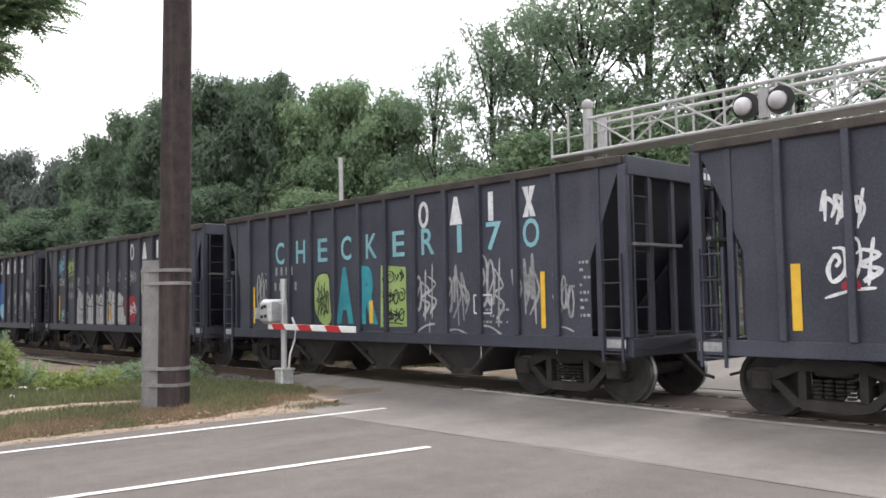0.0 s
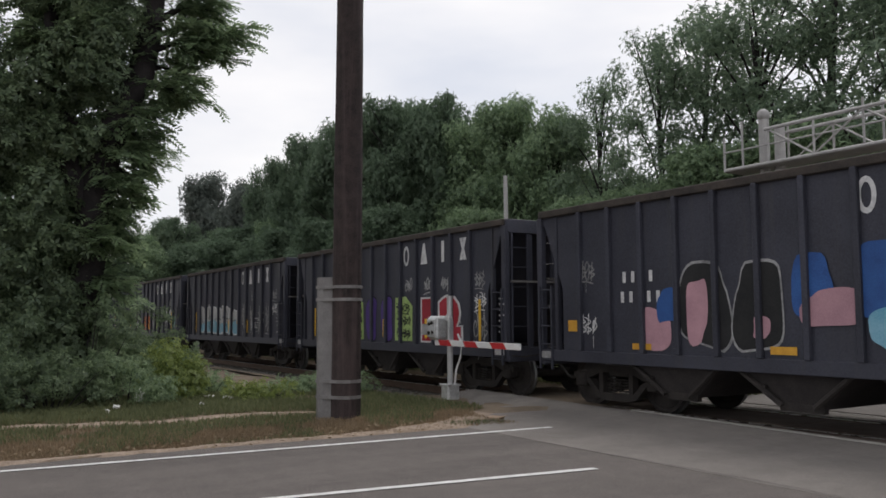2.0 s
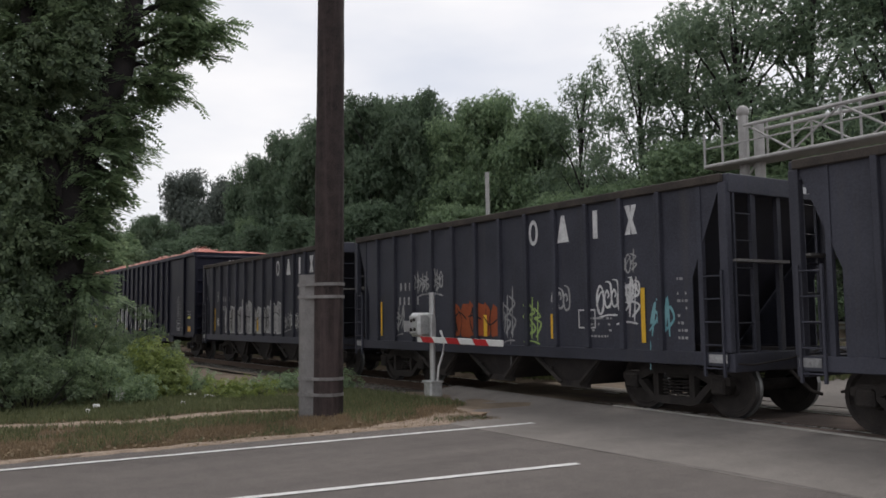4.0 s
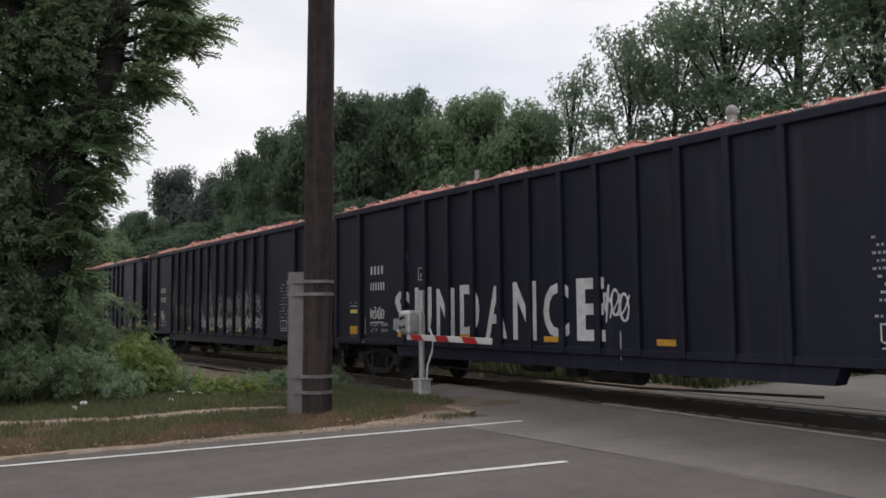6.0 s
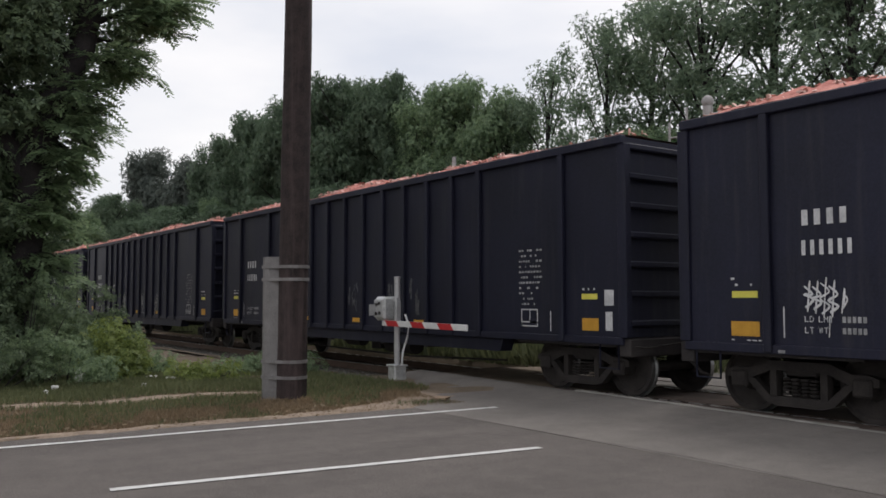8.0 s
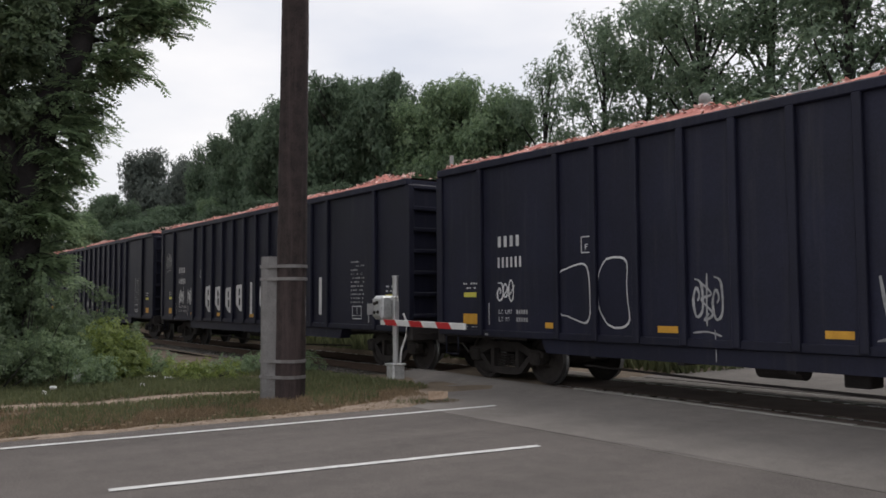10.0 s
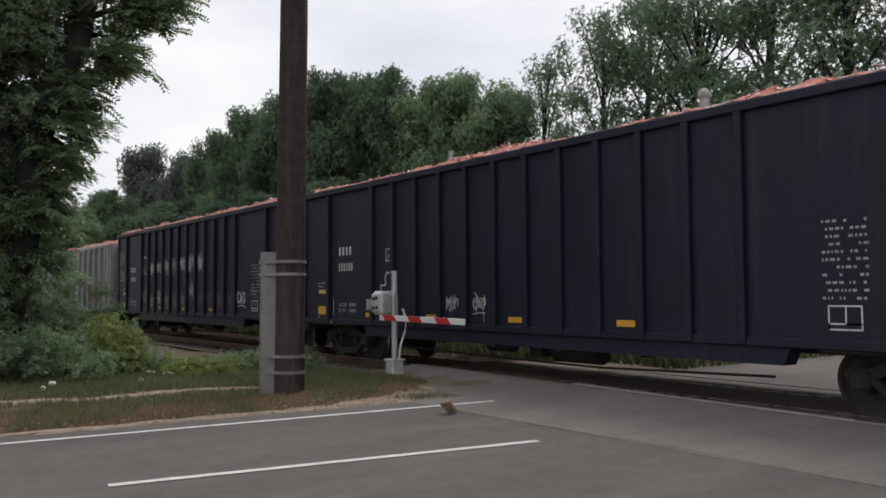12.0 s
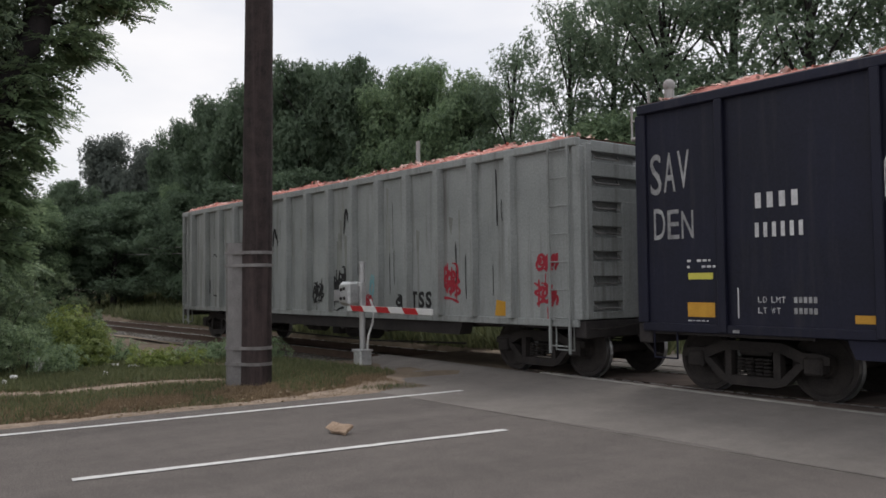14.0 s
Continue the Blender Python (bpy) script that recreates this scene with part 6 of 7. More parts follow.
    stroke(cars[6], [(x - 0.1, 2.55), (x - 0.3, 2.5), (x - 0.32, 2.95), (x - 0.1, 3.1), (x + 0.2, 3.05), (x + 0.3, 2.8), (x + 0.22, 2.5), (x + 0.02, 2.42), (x - 0.08, 2.6), (x + 0.05, 2.8)], 0.035, M["white_paint"], GS - 0.01, "sprayed scrawl")
    # the grey car
    c = CARS[15][0]
    for k, (x, z0, z1, m, w) in enumerate(((-6.9, 1.3, 1.85, "ink", 0.04), (-5.0, 1.2, 1.9, "ink", 0.04), (-4.0, 1.25, 1.9, "ink", 0.04), (-2.9, 1.3, 1.8, "ink", 0.035), (-0.2, 1.15, 1.7, "ink", 0.04), (0.75, 1.1, 2.0, "ink", 0.05),
                                           (2.3, 1.3, 1.9, "pale_teal", 0.03), (3.3, 1.1, 1.35, "ink", 0.04), (4.9, 1.35, 1.95, "red", 0.045), (7.45, 1.75, 2.1, "red", 0.04), (7.45, 1.2, 1.6, "red", 0.04), (1.9, 1.1, 1.4, "red", 0.03))):
        scribble(c, x, x + 0.5, z0, z1, M[m], 560 + k, GS, w * 1.5, 3)
        scribble(c, x + 0.05, x + 0.45, z0 + 0.1, z1, M[m], 660 + k, GS - 0.004, w * 1.2, 2)
    word(c, "TSS", [(3.85 + 0.24 * i, 4.05 + 0.24 * i, 1.12, 1.45) for i in range(3)], M["ink"], GS, 0.04, "black sprayed letter")
    for k in (0, 1):
        bubble(c, -7.0 + 0.75 * k, -6.55 + 0.75 * k, 1.35, 2.5, M["grey_paint"], GS, 580 + k, M["ink"])
    flat(c, "graffiti", [[(6.4, 1.02), (6.95, 1.02), (6.9, 1.25), (6.45, 1.3)]], M["label_orange"], GS, "faded orange patch")
    g = random.Random(9)
    for k in range(34):
        x, z1 = g.uniform(-8.0, 7.6), g.uniform(2.6, 3.7)
        h, w = g.uniform(0.3, 1.9), g.uniform(0.015, 0.07)
        flat(c, "stain", [[(x - w, z1), (x + w, z1 - 0.05), (x + w * 0.5, z1 - h * 0.6), (x + 0.01, z1 - h), (x - w * 0.6, z1 - h * 0.5)]], M["grey_stain"], GS + 0.003, "darker weathered streak")
    for k in range(26):
        x, z, h, w = g.uniform(-6.5, 6.8), g.uniform(1.2, 3.0), g.uniform(0.3, 1.1), g.uniform(0.006, 0.018)
        stroke(c, [(x, z + h), (x + g.uniform(-0.02, 0.02), z + h * 0.5), (x + g.uniform(-0.03, 0.03), z)], w * 2, M["ink"], GS - 0.004, "thin dark run", "stain")
    for x, z, h in ((1.25, 2.75, 0.55), (-2.3, 2.6, 0.45)):
        stroke(c, [(x, z), (x + 0.08, z + h), (x + 0.2, z + h * 0.5), (x + 0.3, z + 0.1)], 0.07, M["ink"], GS - 0.005, "black scrawl")


spray_hoppers()
spray_gondolas()


# ---- utility pole with its riser shield ----
def build_pole():
    pole = thing("utility_pole", pose(-12.58, 5.94, 0, 0, 0, 0), "weathered dark-brown wooden utility pole with steel riser shield", "utility pole")
    bm = bmesh.new()
    n, prof = 48, []
    for k in range(n + 1):
        z = -0.3 + 11.8 * k / n
        prof.append(((0.04 + 0.024 * z + 0.012 * noise.noise((0, 0, z * 0.8)), 0.0, z), 0.24 - 0.004 * z))
    rings = []
    for (x, y, z), r in prof:
        ring = []
        for i in range(56):
            a = 2 * math.pi * i / 56
            q = r + 0.012 * noise.noise((math.cos(a) * 3, math.sin(a) * 3, z * 0.7)) + 0.012 * noise.noise((math.cos(a) * 11, math.sin(a) * 11, z * 0.25))
            ring.append(bm.verts.new((x + q * math.cos(a), y + q * math.sin(a), z)))
        rings.append(ring)
    for lo, hi in zip(rings, rings[1:]):
        for i in range(56):
            bm.faces.new((lo[i], lo[(i + 1) % 56], hi[(i + 1) % 56], hi[i])).smooth = True
    bm.faces.new(rings[-1])
    part("shaft", bm, M["pole_wood"], pole)
    # U-shaped steel shield on the verge side, facing the road's approach
    q = Matrix.Translation((-0.22, -0.25, 0)) @ Matrix.Rotation(radians(-38), 4, "Z")
    bm = bmesh.new()
    out = [(-0.17, 0.24), (-0.17, 0.02), (-0.14, -0.06), (-0.07, -0.11), (0.07, -0.11), (0.14, -0.06), (0.17, 0.02), (0.17, 0.24)]
    a = [bm.verts.new(q @ Vector((x, y, -0.1))) for x, y in out]
    b = [bm.verts.new(q @ Vector((x, y, 2.28))) for x, y in out]
    for k in range(len(out)):
        f = bm.faces.new((a[k], a[(k + 1) % 8], b[(k + 1) % 8], b[k]))
    bm.faces.new(b)
    bm.faces.new(a[::-1])
    bmesh.ops.recalc_face_normals(bm, faces=bm.faces)
    part("riser_shield", bm, M["galvanised"], pole, "grey galvanised steel shield")
    for z in (2.12, 1.92, 0.62, 0.37):
        bm = bmesh.new()
        loop = [Vector((0.05 + 0.024 * z + 0.25 * math.cos(t), 0.25 * math.sin(t), 0)) for t in np.linspace(radians(-70), radians(150), 12)]
        loop += [q @ Vector((-0.185, 0.2, 0)), q @ Vector((-0.18, 0.0, 0)), q @ Vector((-0.09, -0.125, 0)), q @ Vector((0.09, -0.125, 0)), q @ Vector((0.18, 0.0, 0))]
        n = len(loop)
        lo = [bm.verts.new((p.x, p.y, z - 0.025)) for p in loop]
        hi = [bm.verts.new((p.x, p.y, z + 0.025)) for p in loop]
        for k in range(n):
            bm.faces.new((lo[k], lo[(k + 1) % n], hi[(k + 1) % n], hi[k]))
        bm.faces.new(hi)
        bm.faces.new(lo[::-1])
        bmesh.ops.recalc_face_normals(bm, faces=bm.faces)
        part("strap", bm, M["galvanised"], pole, "steel strap")


build_pole()


# ---- sidewalk crossing gate ----
def build_gate():
    gate = thing("crossing_gate", pose(-14.46, 9.15, 0), "short red-and-white striped crossing gate lowered beside the track", "crossing gate")
    bm = bmesh.new()
    box(bm, -0.14, 0.14, -0.14, 0.14, -0.1, 0.3, bevel=0.03)
    box(bm, -0.16, 0.16, -0.16, 0.16, 0.27, 0.31, bevel=0.01)
    part("foundation", bm, M["case_grey"], gate, "grey cast junction-box base")
    bm = bmesh.new()
    rod(bm, (0, 0, 0.28), (0, 0, 2.02), 0.06, 16)
    rod(bm, (0, 0, 2.02), (0, 0, 2.06), 0.07, 16)
    part("mast", bm, M["aluminium"], gate, "aluminium tube mast")
    bm = bmesh.new()
    box(bm, -0.42, -0.07, -0.28, 0.12, 1.18, 1.66, bevel=0.05)
    case = part("mechanism_case", bm, M["case_grey"], gate, "grey cast gate mechanism case")
    bm = bmesh.new()
    box(bm, -0.4, -0.09, -0.3, -0.27, 1.24, 1.6, bevel=0.012)
    part("case_door", bm, M["aluminium"], case, "bright cast cover plate")
    for x, z in ((-0.3, 1.5), (-0.18, 1.33), (-0.2, 1.52), (-0.31, 1.32)):
        bm = bmesh.new()
        rod(bm, (x, -0.29, z), (x, -0.32, z), 0.035, 12)
        part("cover_boss", bm, M["truck_steel"], case)
    bm = bmesh.new()
    box(bm, -0.4, -0.36, -0.42, -0.27, 1.28, 1.5)
    part("counterweight", bm, M["aluminium"], gate)
    bm = bmesh.new()
    box(bm, 0.07, 0.2, -0.16, -0.05, 1.56, 1.64, bevel=0.01)
    box(bm, 0.17, 0.22, -0.16, -0.05, 1.12, 1.58, bevel=0.01)
    part("counterweight_arm", bm, M["aluminium"], gate)
    # the arm, striped red and white
    bm = bmesh.new()
    box(bm, -0.12, 2.7, -0.022, 0.022, -0.056, 0.056, bevel=0.008)
    arm = part("gate_arm", bm, M["arm_white"], gate, "white gate arm with red stripes", pose(-0.12, -0.19, 1.13, 0, 0.6, 0))
    for x in (0.1, 1.0, 1.9):
        bm = bmesh.new()
        prism(bm, [(x, -0.055), (x + 0.42, -0.055), (x + 0.32, 0.055), (x - 0.1, 0.055)], -0.0255, 0.0255)
        bmesh.ops.recalc_face_normals(bm, faces=bm.faces)
        part("red_stripe", bm, M["arm_red"], arm, "red stripe")
    bm = bmesh.new()
    tube(bm, [(0.14, 0.1, 1.3), (0.22, 0.13, 1.1), (0.2, 0.12, 0.85), (0.11, 0.07, 0.58), (0.09, 0.05, 0.29)], [0.022] * 5, 8)
    part("cable", bm, M["arm_white"], gate, "pale flexible cable")


build_gate()


# ---- cantilever signal bridge beyond the track ----
def build_cantilever():
    c = thing("signal_cantilever", pose(0, 17.5, 0), "pale grey tubular cantilever signal bridge over the road", "signal bridge")
    bm = bmesh.new()
    x0, x1 = -14.2, -1.5
    for y in (-0.3, 0.45):
        for z in (5.25, 6.08):
            rod(bm, (x0 if z < 6 else x0 + 1.2, y, z), (x1, y, z), 0.045, 8)
    part("chord", bm, M["truss_grey"], c)
    k, x = 0, x0 + 1.3
    while x < x1 - 0.2:
        for y in (-0.3, 0.45):
            bm = bmesh.new()
            rod(bm, (x, y, 5.25), (x, y, 6.3 if k % 2 == 0 else 6.08), 0.028, 6)
            part("post", bm, M["truss_grey"], c)
        bm = bmesh.new()
        a, b = ((x, 6.06), (x + 1.2, 5.27)) if k % 2 == 0 else ((x, 5.27), (x + 1.2, 6.06))
        rod(bm, (a[0], -0.3, a[1]), (b[0], -0.3, b[1]), 0.026, 6)
        part("brace", bm, M["truss_grey"], c)
        bm = bmesh.new()
        rod(bm, (a[0], 0.45, b[1]), (b[0], 0.45, a[1]), 0.022, 6)
        part("brace", bm, M["truss_grey"], c)
        k += 1
        x += 1.2
    bm = bmesh.new()
    rod(bm, (x0, -0.3, 5.7), (x1, -0.3, 5.7), 0.02, 6)
    rod(bm, (x0, -0.3, 5.2), (x0, -0.3, 6.1), 0.03, 6)
    rod(bm, (x0 + 0.55, -0.3, 5.2), (x0 + 0.55, -0.3, 6.4), 0.03, 6)
    box(bm, x0, x1, -0.28, 0.43, 5.2, 5.24)
    part("walkway", bm, M["truss_grey"], c, "pale metal walkway")
    for x, top, ball in ((-13.32, 6.42, True), (-12.88, 6.15, False)):
        bm = bmesh.new()
        rod(bm, (x, 0.1, -0.1), (x, 0.1, top), 0.125, 16)
        mast = part("mast", bm, M["truss_grey"], c, "pale grey tubular mast")
        bm = bmesh.new()
        if ball:
            bmesh.ops.create_uvsphere(bm, u_segments=16, v_segments=10, radius=0.155, matrix=Matrix.Translation((x, 0.1, top + 0.12)))
        else:
            rod(bm, (x, 0.1, top), (x, 0.1, top + 0.03), 0.14, 16)
        part("cap", bm, M["truss_grey"], mast, "rounded cap", smooth=ball)
    for z in np.arange(0.6, 5.2, 0.6):
        bm = bmesh.new()
        rod(bm, (-13.32, 0.1, z), (-12.88, 0.1, z + 0.5), 0.03, 6)
        part("mast_brace", bm, M["truss_grey"], c)
    for x in (-8.75, -7.98):
        bm = bmesh.new()
        lathe(bm, ((0.001, 0), (0.3, 0.0), (0.3, 0.02), (0.001, 0.02)), Matrix.Translation((x, -0.38, 5.62)) @ Matrix.Rotation(radians(90), 4, "X"), 24)
        disc = part("signal_disc", bm, M["signal_black"], c, "round black signal background")
        bm = bmesh.new()
        lathe(bm, ((0.2, 0.02), (0.19, 0.1), (0.12, 0.2), (0.04, 0.24)), Matrix.Translation((x - 0.05, -0.38, 5.62)) @ Matrix.Rotation(radians(90), 4, "X"), 20)
        part("lamp_back", bm, M["lens_hood"], disc, "pale grey lamp housing", smooth=True)
    bm = bmesh.new()
    box(bm, -8.45, -8.28, -0.42, -0.3, 5.3, 5.95)
    part("bracket", bm, M["truss_grey"], c)


build_cantilever()
bm = bmesh.new()
rod(bm, (0, 0, -0.2), (-0.06, 0, 6.25), 0.085, 10, 0.075)
tagged(part("white_post", bm, M["truss_grey"], at=pose(-23.2, 17.0, 0.2)), "slim white post behind the track", "post")


# ---- house across the track ----
def build_house():
    h = thing("house", pose(-19.5, 36.0, 0.0), "low tan house with white-trimmed windows and dark roof", "house")
    bm = bmesh.new()
    box(bm, -6.5, 6.5, 0, 8, -0.3, 3.1)
    part("wall", bm, M["house_wall"], h)
    bm = bmesh.new()
    a = [bm.verts.new(v) for v in ((-7, -0.5, 3.0), (7, -0.5, 3.0), (7, 8.5, 3.0), (-7, 8.5, 3.0), (-6.5, 4, 5.2), (6.5, 4, 5.2))]
    for f in ((0, 1, 5, 4), (2, 3, 4, 5), (1, 2, 5), (3, 0, 4), (3, 2, 1, 0)):
        bm.faces.new([a[i] for i in f])
    bmesh.ops.recalc_face_normals(bm, faces=bm.faces)
    part("roof", bm, M["roof_tile"], h, "dark shingle roof")
    for x in (-5.0, -2.6, 0.0, 2.6, 5.0):
        bm = bmesh.new()
        box(bm, x - 0.55, x + 0.55, -0.07, 0.02, 1.0, 2.4)
        fr = part("window", bm, M["house_trim"], h, "white window frame")
        for s in (-0.27, 0.27):
            bm = bmesh.new()
            box(bm, x + s - 0.21, x + s + 0.21, -0.085, -0.06, 1.1, 2.3)
            part("pane", bm, M["signal_black"], fr, "dark glass pane")
    fence = thing("fence", pose(-18.5, 30.0, 0.0), "white rail fence before the house", "fence")
    for k in range(8):
        bm = bmesh.new()
        box(bm, -7 + 2 * k - 0.07, -7 + 2 * k + 0.07, -0.07, 0.07, -0.2, 1.1)
        part("post", bm, M["house_trim"], fence)
    for z in (0.5, 0.95):
        bm = bmesh.new()
        box(bm, -7, 7, -0.03, 0.03, z - 0.06, z + 0.06)
        part("rail", bm, M["house_trim"], fence)


build_house()


# ---- far utility pole with wires, along the track ----
def build_far_pole():
    p = thing("utility_pole", pose(-62.0, 17.5, 0.2), "thin distant wooden utility pole with two wires", "utility pole")
    bm = bmesh.new()
    rod(bm, (0, 0, -0.3), (0, 0, 4.5), 0.14, 8, 0.1)
    part("shaft", bm, M["pole_wood"], p)
    for z in (4.1, 3.75):
        bm = bmesh.new()
        tube(bm, [(0, 0, z), (8, 0.2, z - 0.32), (16, 0.4, z - 0.5), (24, 0.5, z - 0.5)], [0.025] * 4, 5)
        part("wire", bm, M["galvanised"], p, "pale overhead wire")


build_far_pole()


# ---- trees ----
def crown_points(g, clumps, per, squash=0.75):
    """Leaf places on the shells of many clumps: (x, y, z, radius) each."""
    pts, outs = [], []
    for x, y, z, r in clumps:
        n = int(per * r * r)
        d = g.normal(0, 1, (n, 3))
        d /= np.linalg.norm(d, axis=1)[:, None]
        rad = r * (0.3 + 0.85 * g.random(n) ** 0.75)
        d[:, 2] *= squash
        pts.append(np.array([x, y, z]) + d * rad[:, None])
        outs.append(d + np.array([0, 0, 0.5]))
    return np.concatenate(pts), np.concatenate(outs)


def tree(seed, height, spread, mat, leaf=0.2, per=230, clump_n=46, airy=False, low=0.15, name="tree", label="", bark=True, template=TRIO, faces=TRIO_F):
    g = np.random.default_rng(seed)
    rr = random.Random(seed)
    ob = thing("tree", Matrix.Identity(4), label, "tree", "trees behind the track")
    clumps = []
    for k in range(clump_n):
        u = low + (1 - low) * rr.random() ** 0.8
        wide = spread * (0.35 + 0.65 * math.sin(min(1.0, (1.12 - u) * 1.3) * math.pi / 2)) * (1 if not airy else 0.95)
        a = rr.uniform(0, 6.283)
        d = wide * math.sqrt(rr.random()) * 0.9
        r = spread * rr.uniform(0.13, 0.3) * (0.88 if airy else 1.0)
        clumps.append((d * math.cos(a), d * math.sin(a), u * height - r * 0.5, r))
    clumps.append((0, 0, height - spread * 0.25, spread * 0.24))
    bm = bmesh.new()
    tube(bm, [(0, 0, -0.3), (rr.uniform(-.1, .1), 0, height * 0.3), (rr.uniform(-.3, .3), rr.uniform(-.3, .3), height * 0.6), (rr.uniform(-.4, .4), 0, height * 0.9)],
         [height * 0.022, height * 0.018, height * 0.011, 0.03], 9)
    for x, y, z, r in clumps[::3]:
        z0 = max(height * 0.18, z - rr.uniform(0.25, 0.45) * height * 0.6)
        tube(bm, [(0, 0, z0), (x * 0.4, y * 0.4, z0 + (z - z0) * 0.55), (x, y, z), (x * 1.1, y * 1.1, z + r * 0.7)], [height * 0.005, height * 0.0036, height * 0.002, 0.006], 5)
    part("trunk", bm, M["bark"], ob, "dark bare trunk and limbs")
    pts, outs = crown_points(g, clumps, per / spread ** 0.2)
    put("crown", swarm("crown", pts, outs, leaf, template, faces, mat, seed), ob)
    return ob


DENSE = tree(21, 12.0, 4.6, M["leaf_dark"], 0.25, 300, 120, label="dense dark green roadside tree in full leaf")
MIDT = tree(22, 11.5, 4.0, M["leaf_mid"], 0.23, 300, 100, label="green leafy tree with an uneven crown")
AIRY = tree(23, 13.0, 4.6, M["leaf_airy"], 0.2, 200, 62, airy=True, label="tall airy green tree with gaps of sky in its crown")
PURPLE = tree(24, 12.0, 5.0, M["leaf_purple"], 0.26, 280, 100, label="dark purplish-leaved tree behind the track")
TOPS = {ob: max(v.co.z for v in ob.children[1].data.vertices) for ob in (DENSE, MIDT, AIRY, PURPLE)}


# bearing from the road (degrees west of north), distance, height of the skyline above the eye (degrees)
def by_bearing(kind, bearing, dist, elev, turn, wide=1.0, copy=True):
    a = radians(bearing)
    s = (1.3 + dist * math.tan(radians(elev))) / TOPS[kind]
    m = pose(-dist * math.sin(a), dist * math.cos(a), 0.3, 0, 0, turn) @ Matrix.Diagonal((s * wide, s * wide, s, 1))
    if copy:
        return copy_thing(kind, m)
    kind.matrix_basis = m


for kind, bearing, dist, elev, turn, wide in (
        (PURPLE, 73.7, 92, 9.3, 200, 0.62), (DENSE, 75.8, 84, 6.6, 20, 0.8), (MIDT, 78.0, 58, 5.5, 33, 1.0),
        (DENSE, 69.3, 66, 10.5, 150, 0.55), (DENSE, 67.0, 62, 12.1, 80, 0.6), (DENSE, 64.4, 56, 13.3, 220, 0.65), (DENSE, 61.6, 50, 14.7, 300, 0.62), (DENSE, 57.7, 48, 14.8, 350, 0.62),
        (MIDT, 53.2, 44, 14.6, 70, 0.7), (MIDT, 50.6, 42, 13.7, 260, 0.75),
        (AIRY, 43.6, 37, 18.4, 140, 0.7), (AIRY, 40.6, 38, 19.2, 240, 0.85), (AIRY, 37.3, 35, 20.8, 60, 1.0), (AIRY, 33.0, 36, 22.8, 190, 1.05), (AIRY, 28.5, 34, 22.8, 310, 1.1), (AIRY, 24.0, 36, 21.0, 100, 1.1),
        (DENSE, 71.8, 66, 6.0, 30, 1.3), (DENSE, 66.0, 47, 6.6, 110, 1.2), (DENSE, 69.0, 54, 6.0, 140, 1.2), (DENSE, 62.3, 43, 7.6, 200, 1.1), (MIDT, 69.8, 60, 6.6, 15, 0.5), (MIDT, 56.0, 38, 7.4, 200, 1.0), (MIDT, 48.5, 36, 8.0, 20, 1.1),
        (MIDT, 45.0, 35, 8.5, 65, 1.1), (MIDT, 40.0, 33, 11.0, 170, 1.2), (MIDT, 33.5, 31, 12.0, 10, 1.2), (MIDT, 27.5, 44, 13.0, 80, 1.2),
        (DENSE, 44.0, 52, 9.0, 60, 1.3), (DENSE, 49.0, 56, 9.5, 160, 1.3), (DENSE, 36.0, 48, 10.0, 240, 1.3), (DENSE, 53.5, 56, 9.5, 190, 1.2),
        (DENSE, 76.5, 62, 3.8, 15, 1.5), (DENSE, 80.0, 58, 4.0, 75, 1.5), (DENSE, 73.4, 60, 5.2, 215, 1.4), (MIDT, 84.0, 34, 13.0, 90, 0.9), (MIDT, 89.5, 30, 16.0, 10, 1.0), (MIDT, 81.5, 42, 6.0, 120, 0.9),
        (DENSE, 81.5, 120, 4.6, 70, 1.2), (DENSE, 72.5, 110, 7.0, 250, 1.2)):
    by_bearing(kind, bearing, dist, elev, turn, wide)
for kind, bearing, dist, elev, turn, wide in ((DENSE, 59.7, 58, 14.0, 0, 0.85), (MIDT, 55.3, 46, 13.2, 0, 0.8), (AIRY, 47.5, 40, 15.6, 0, 0.75), (PURPLE, 71.2, 88, 8.9, 0, 0.66)):
    by_bearing(kind, bearing, dist, elev, turn, wide, False)


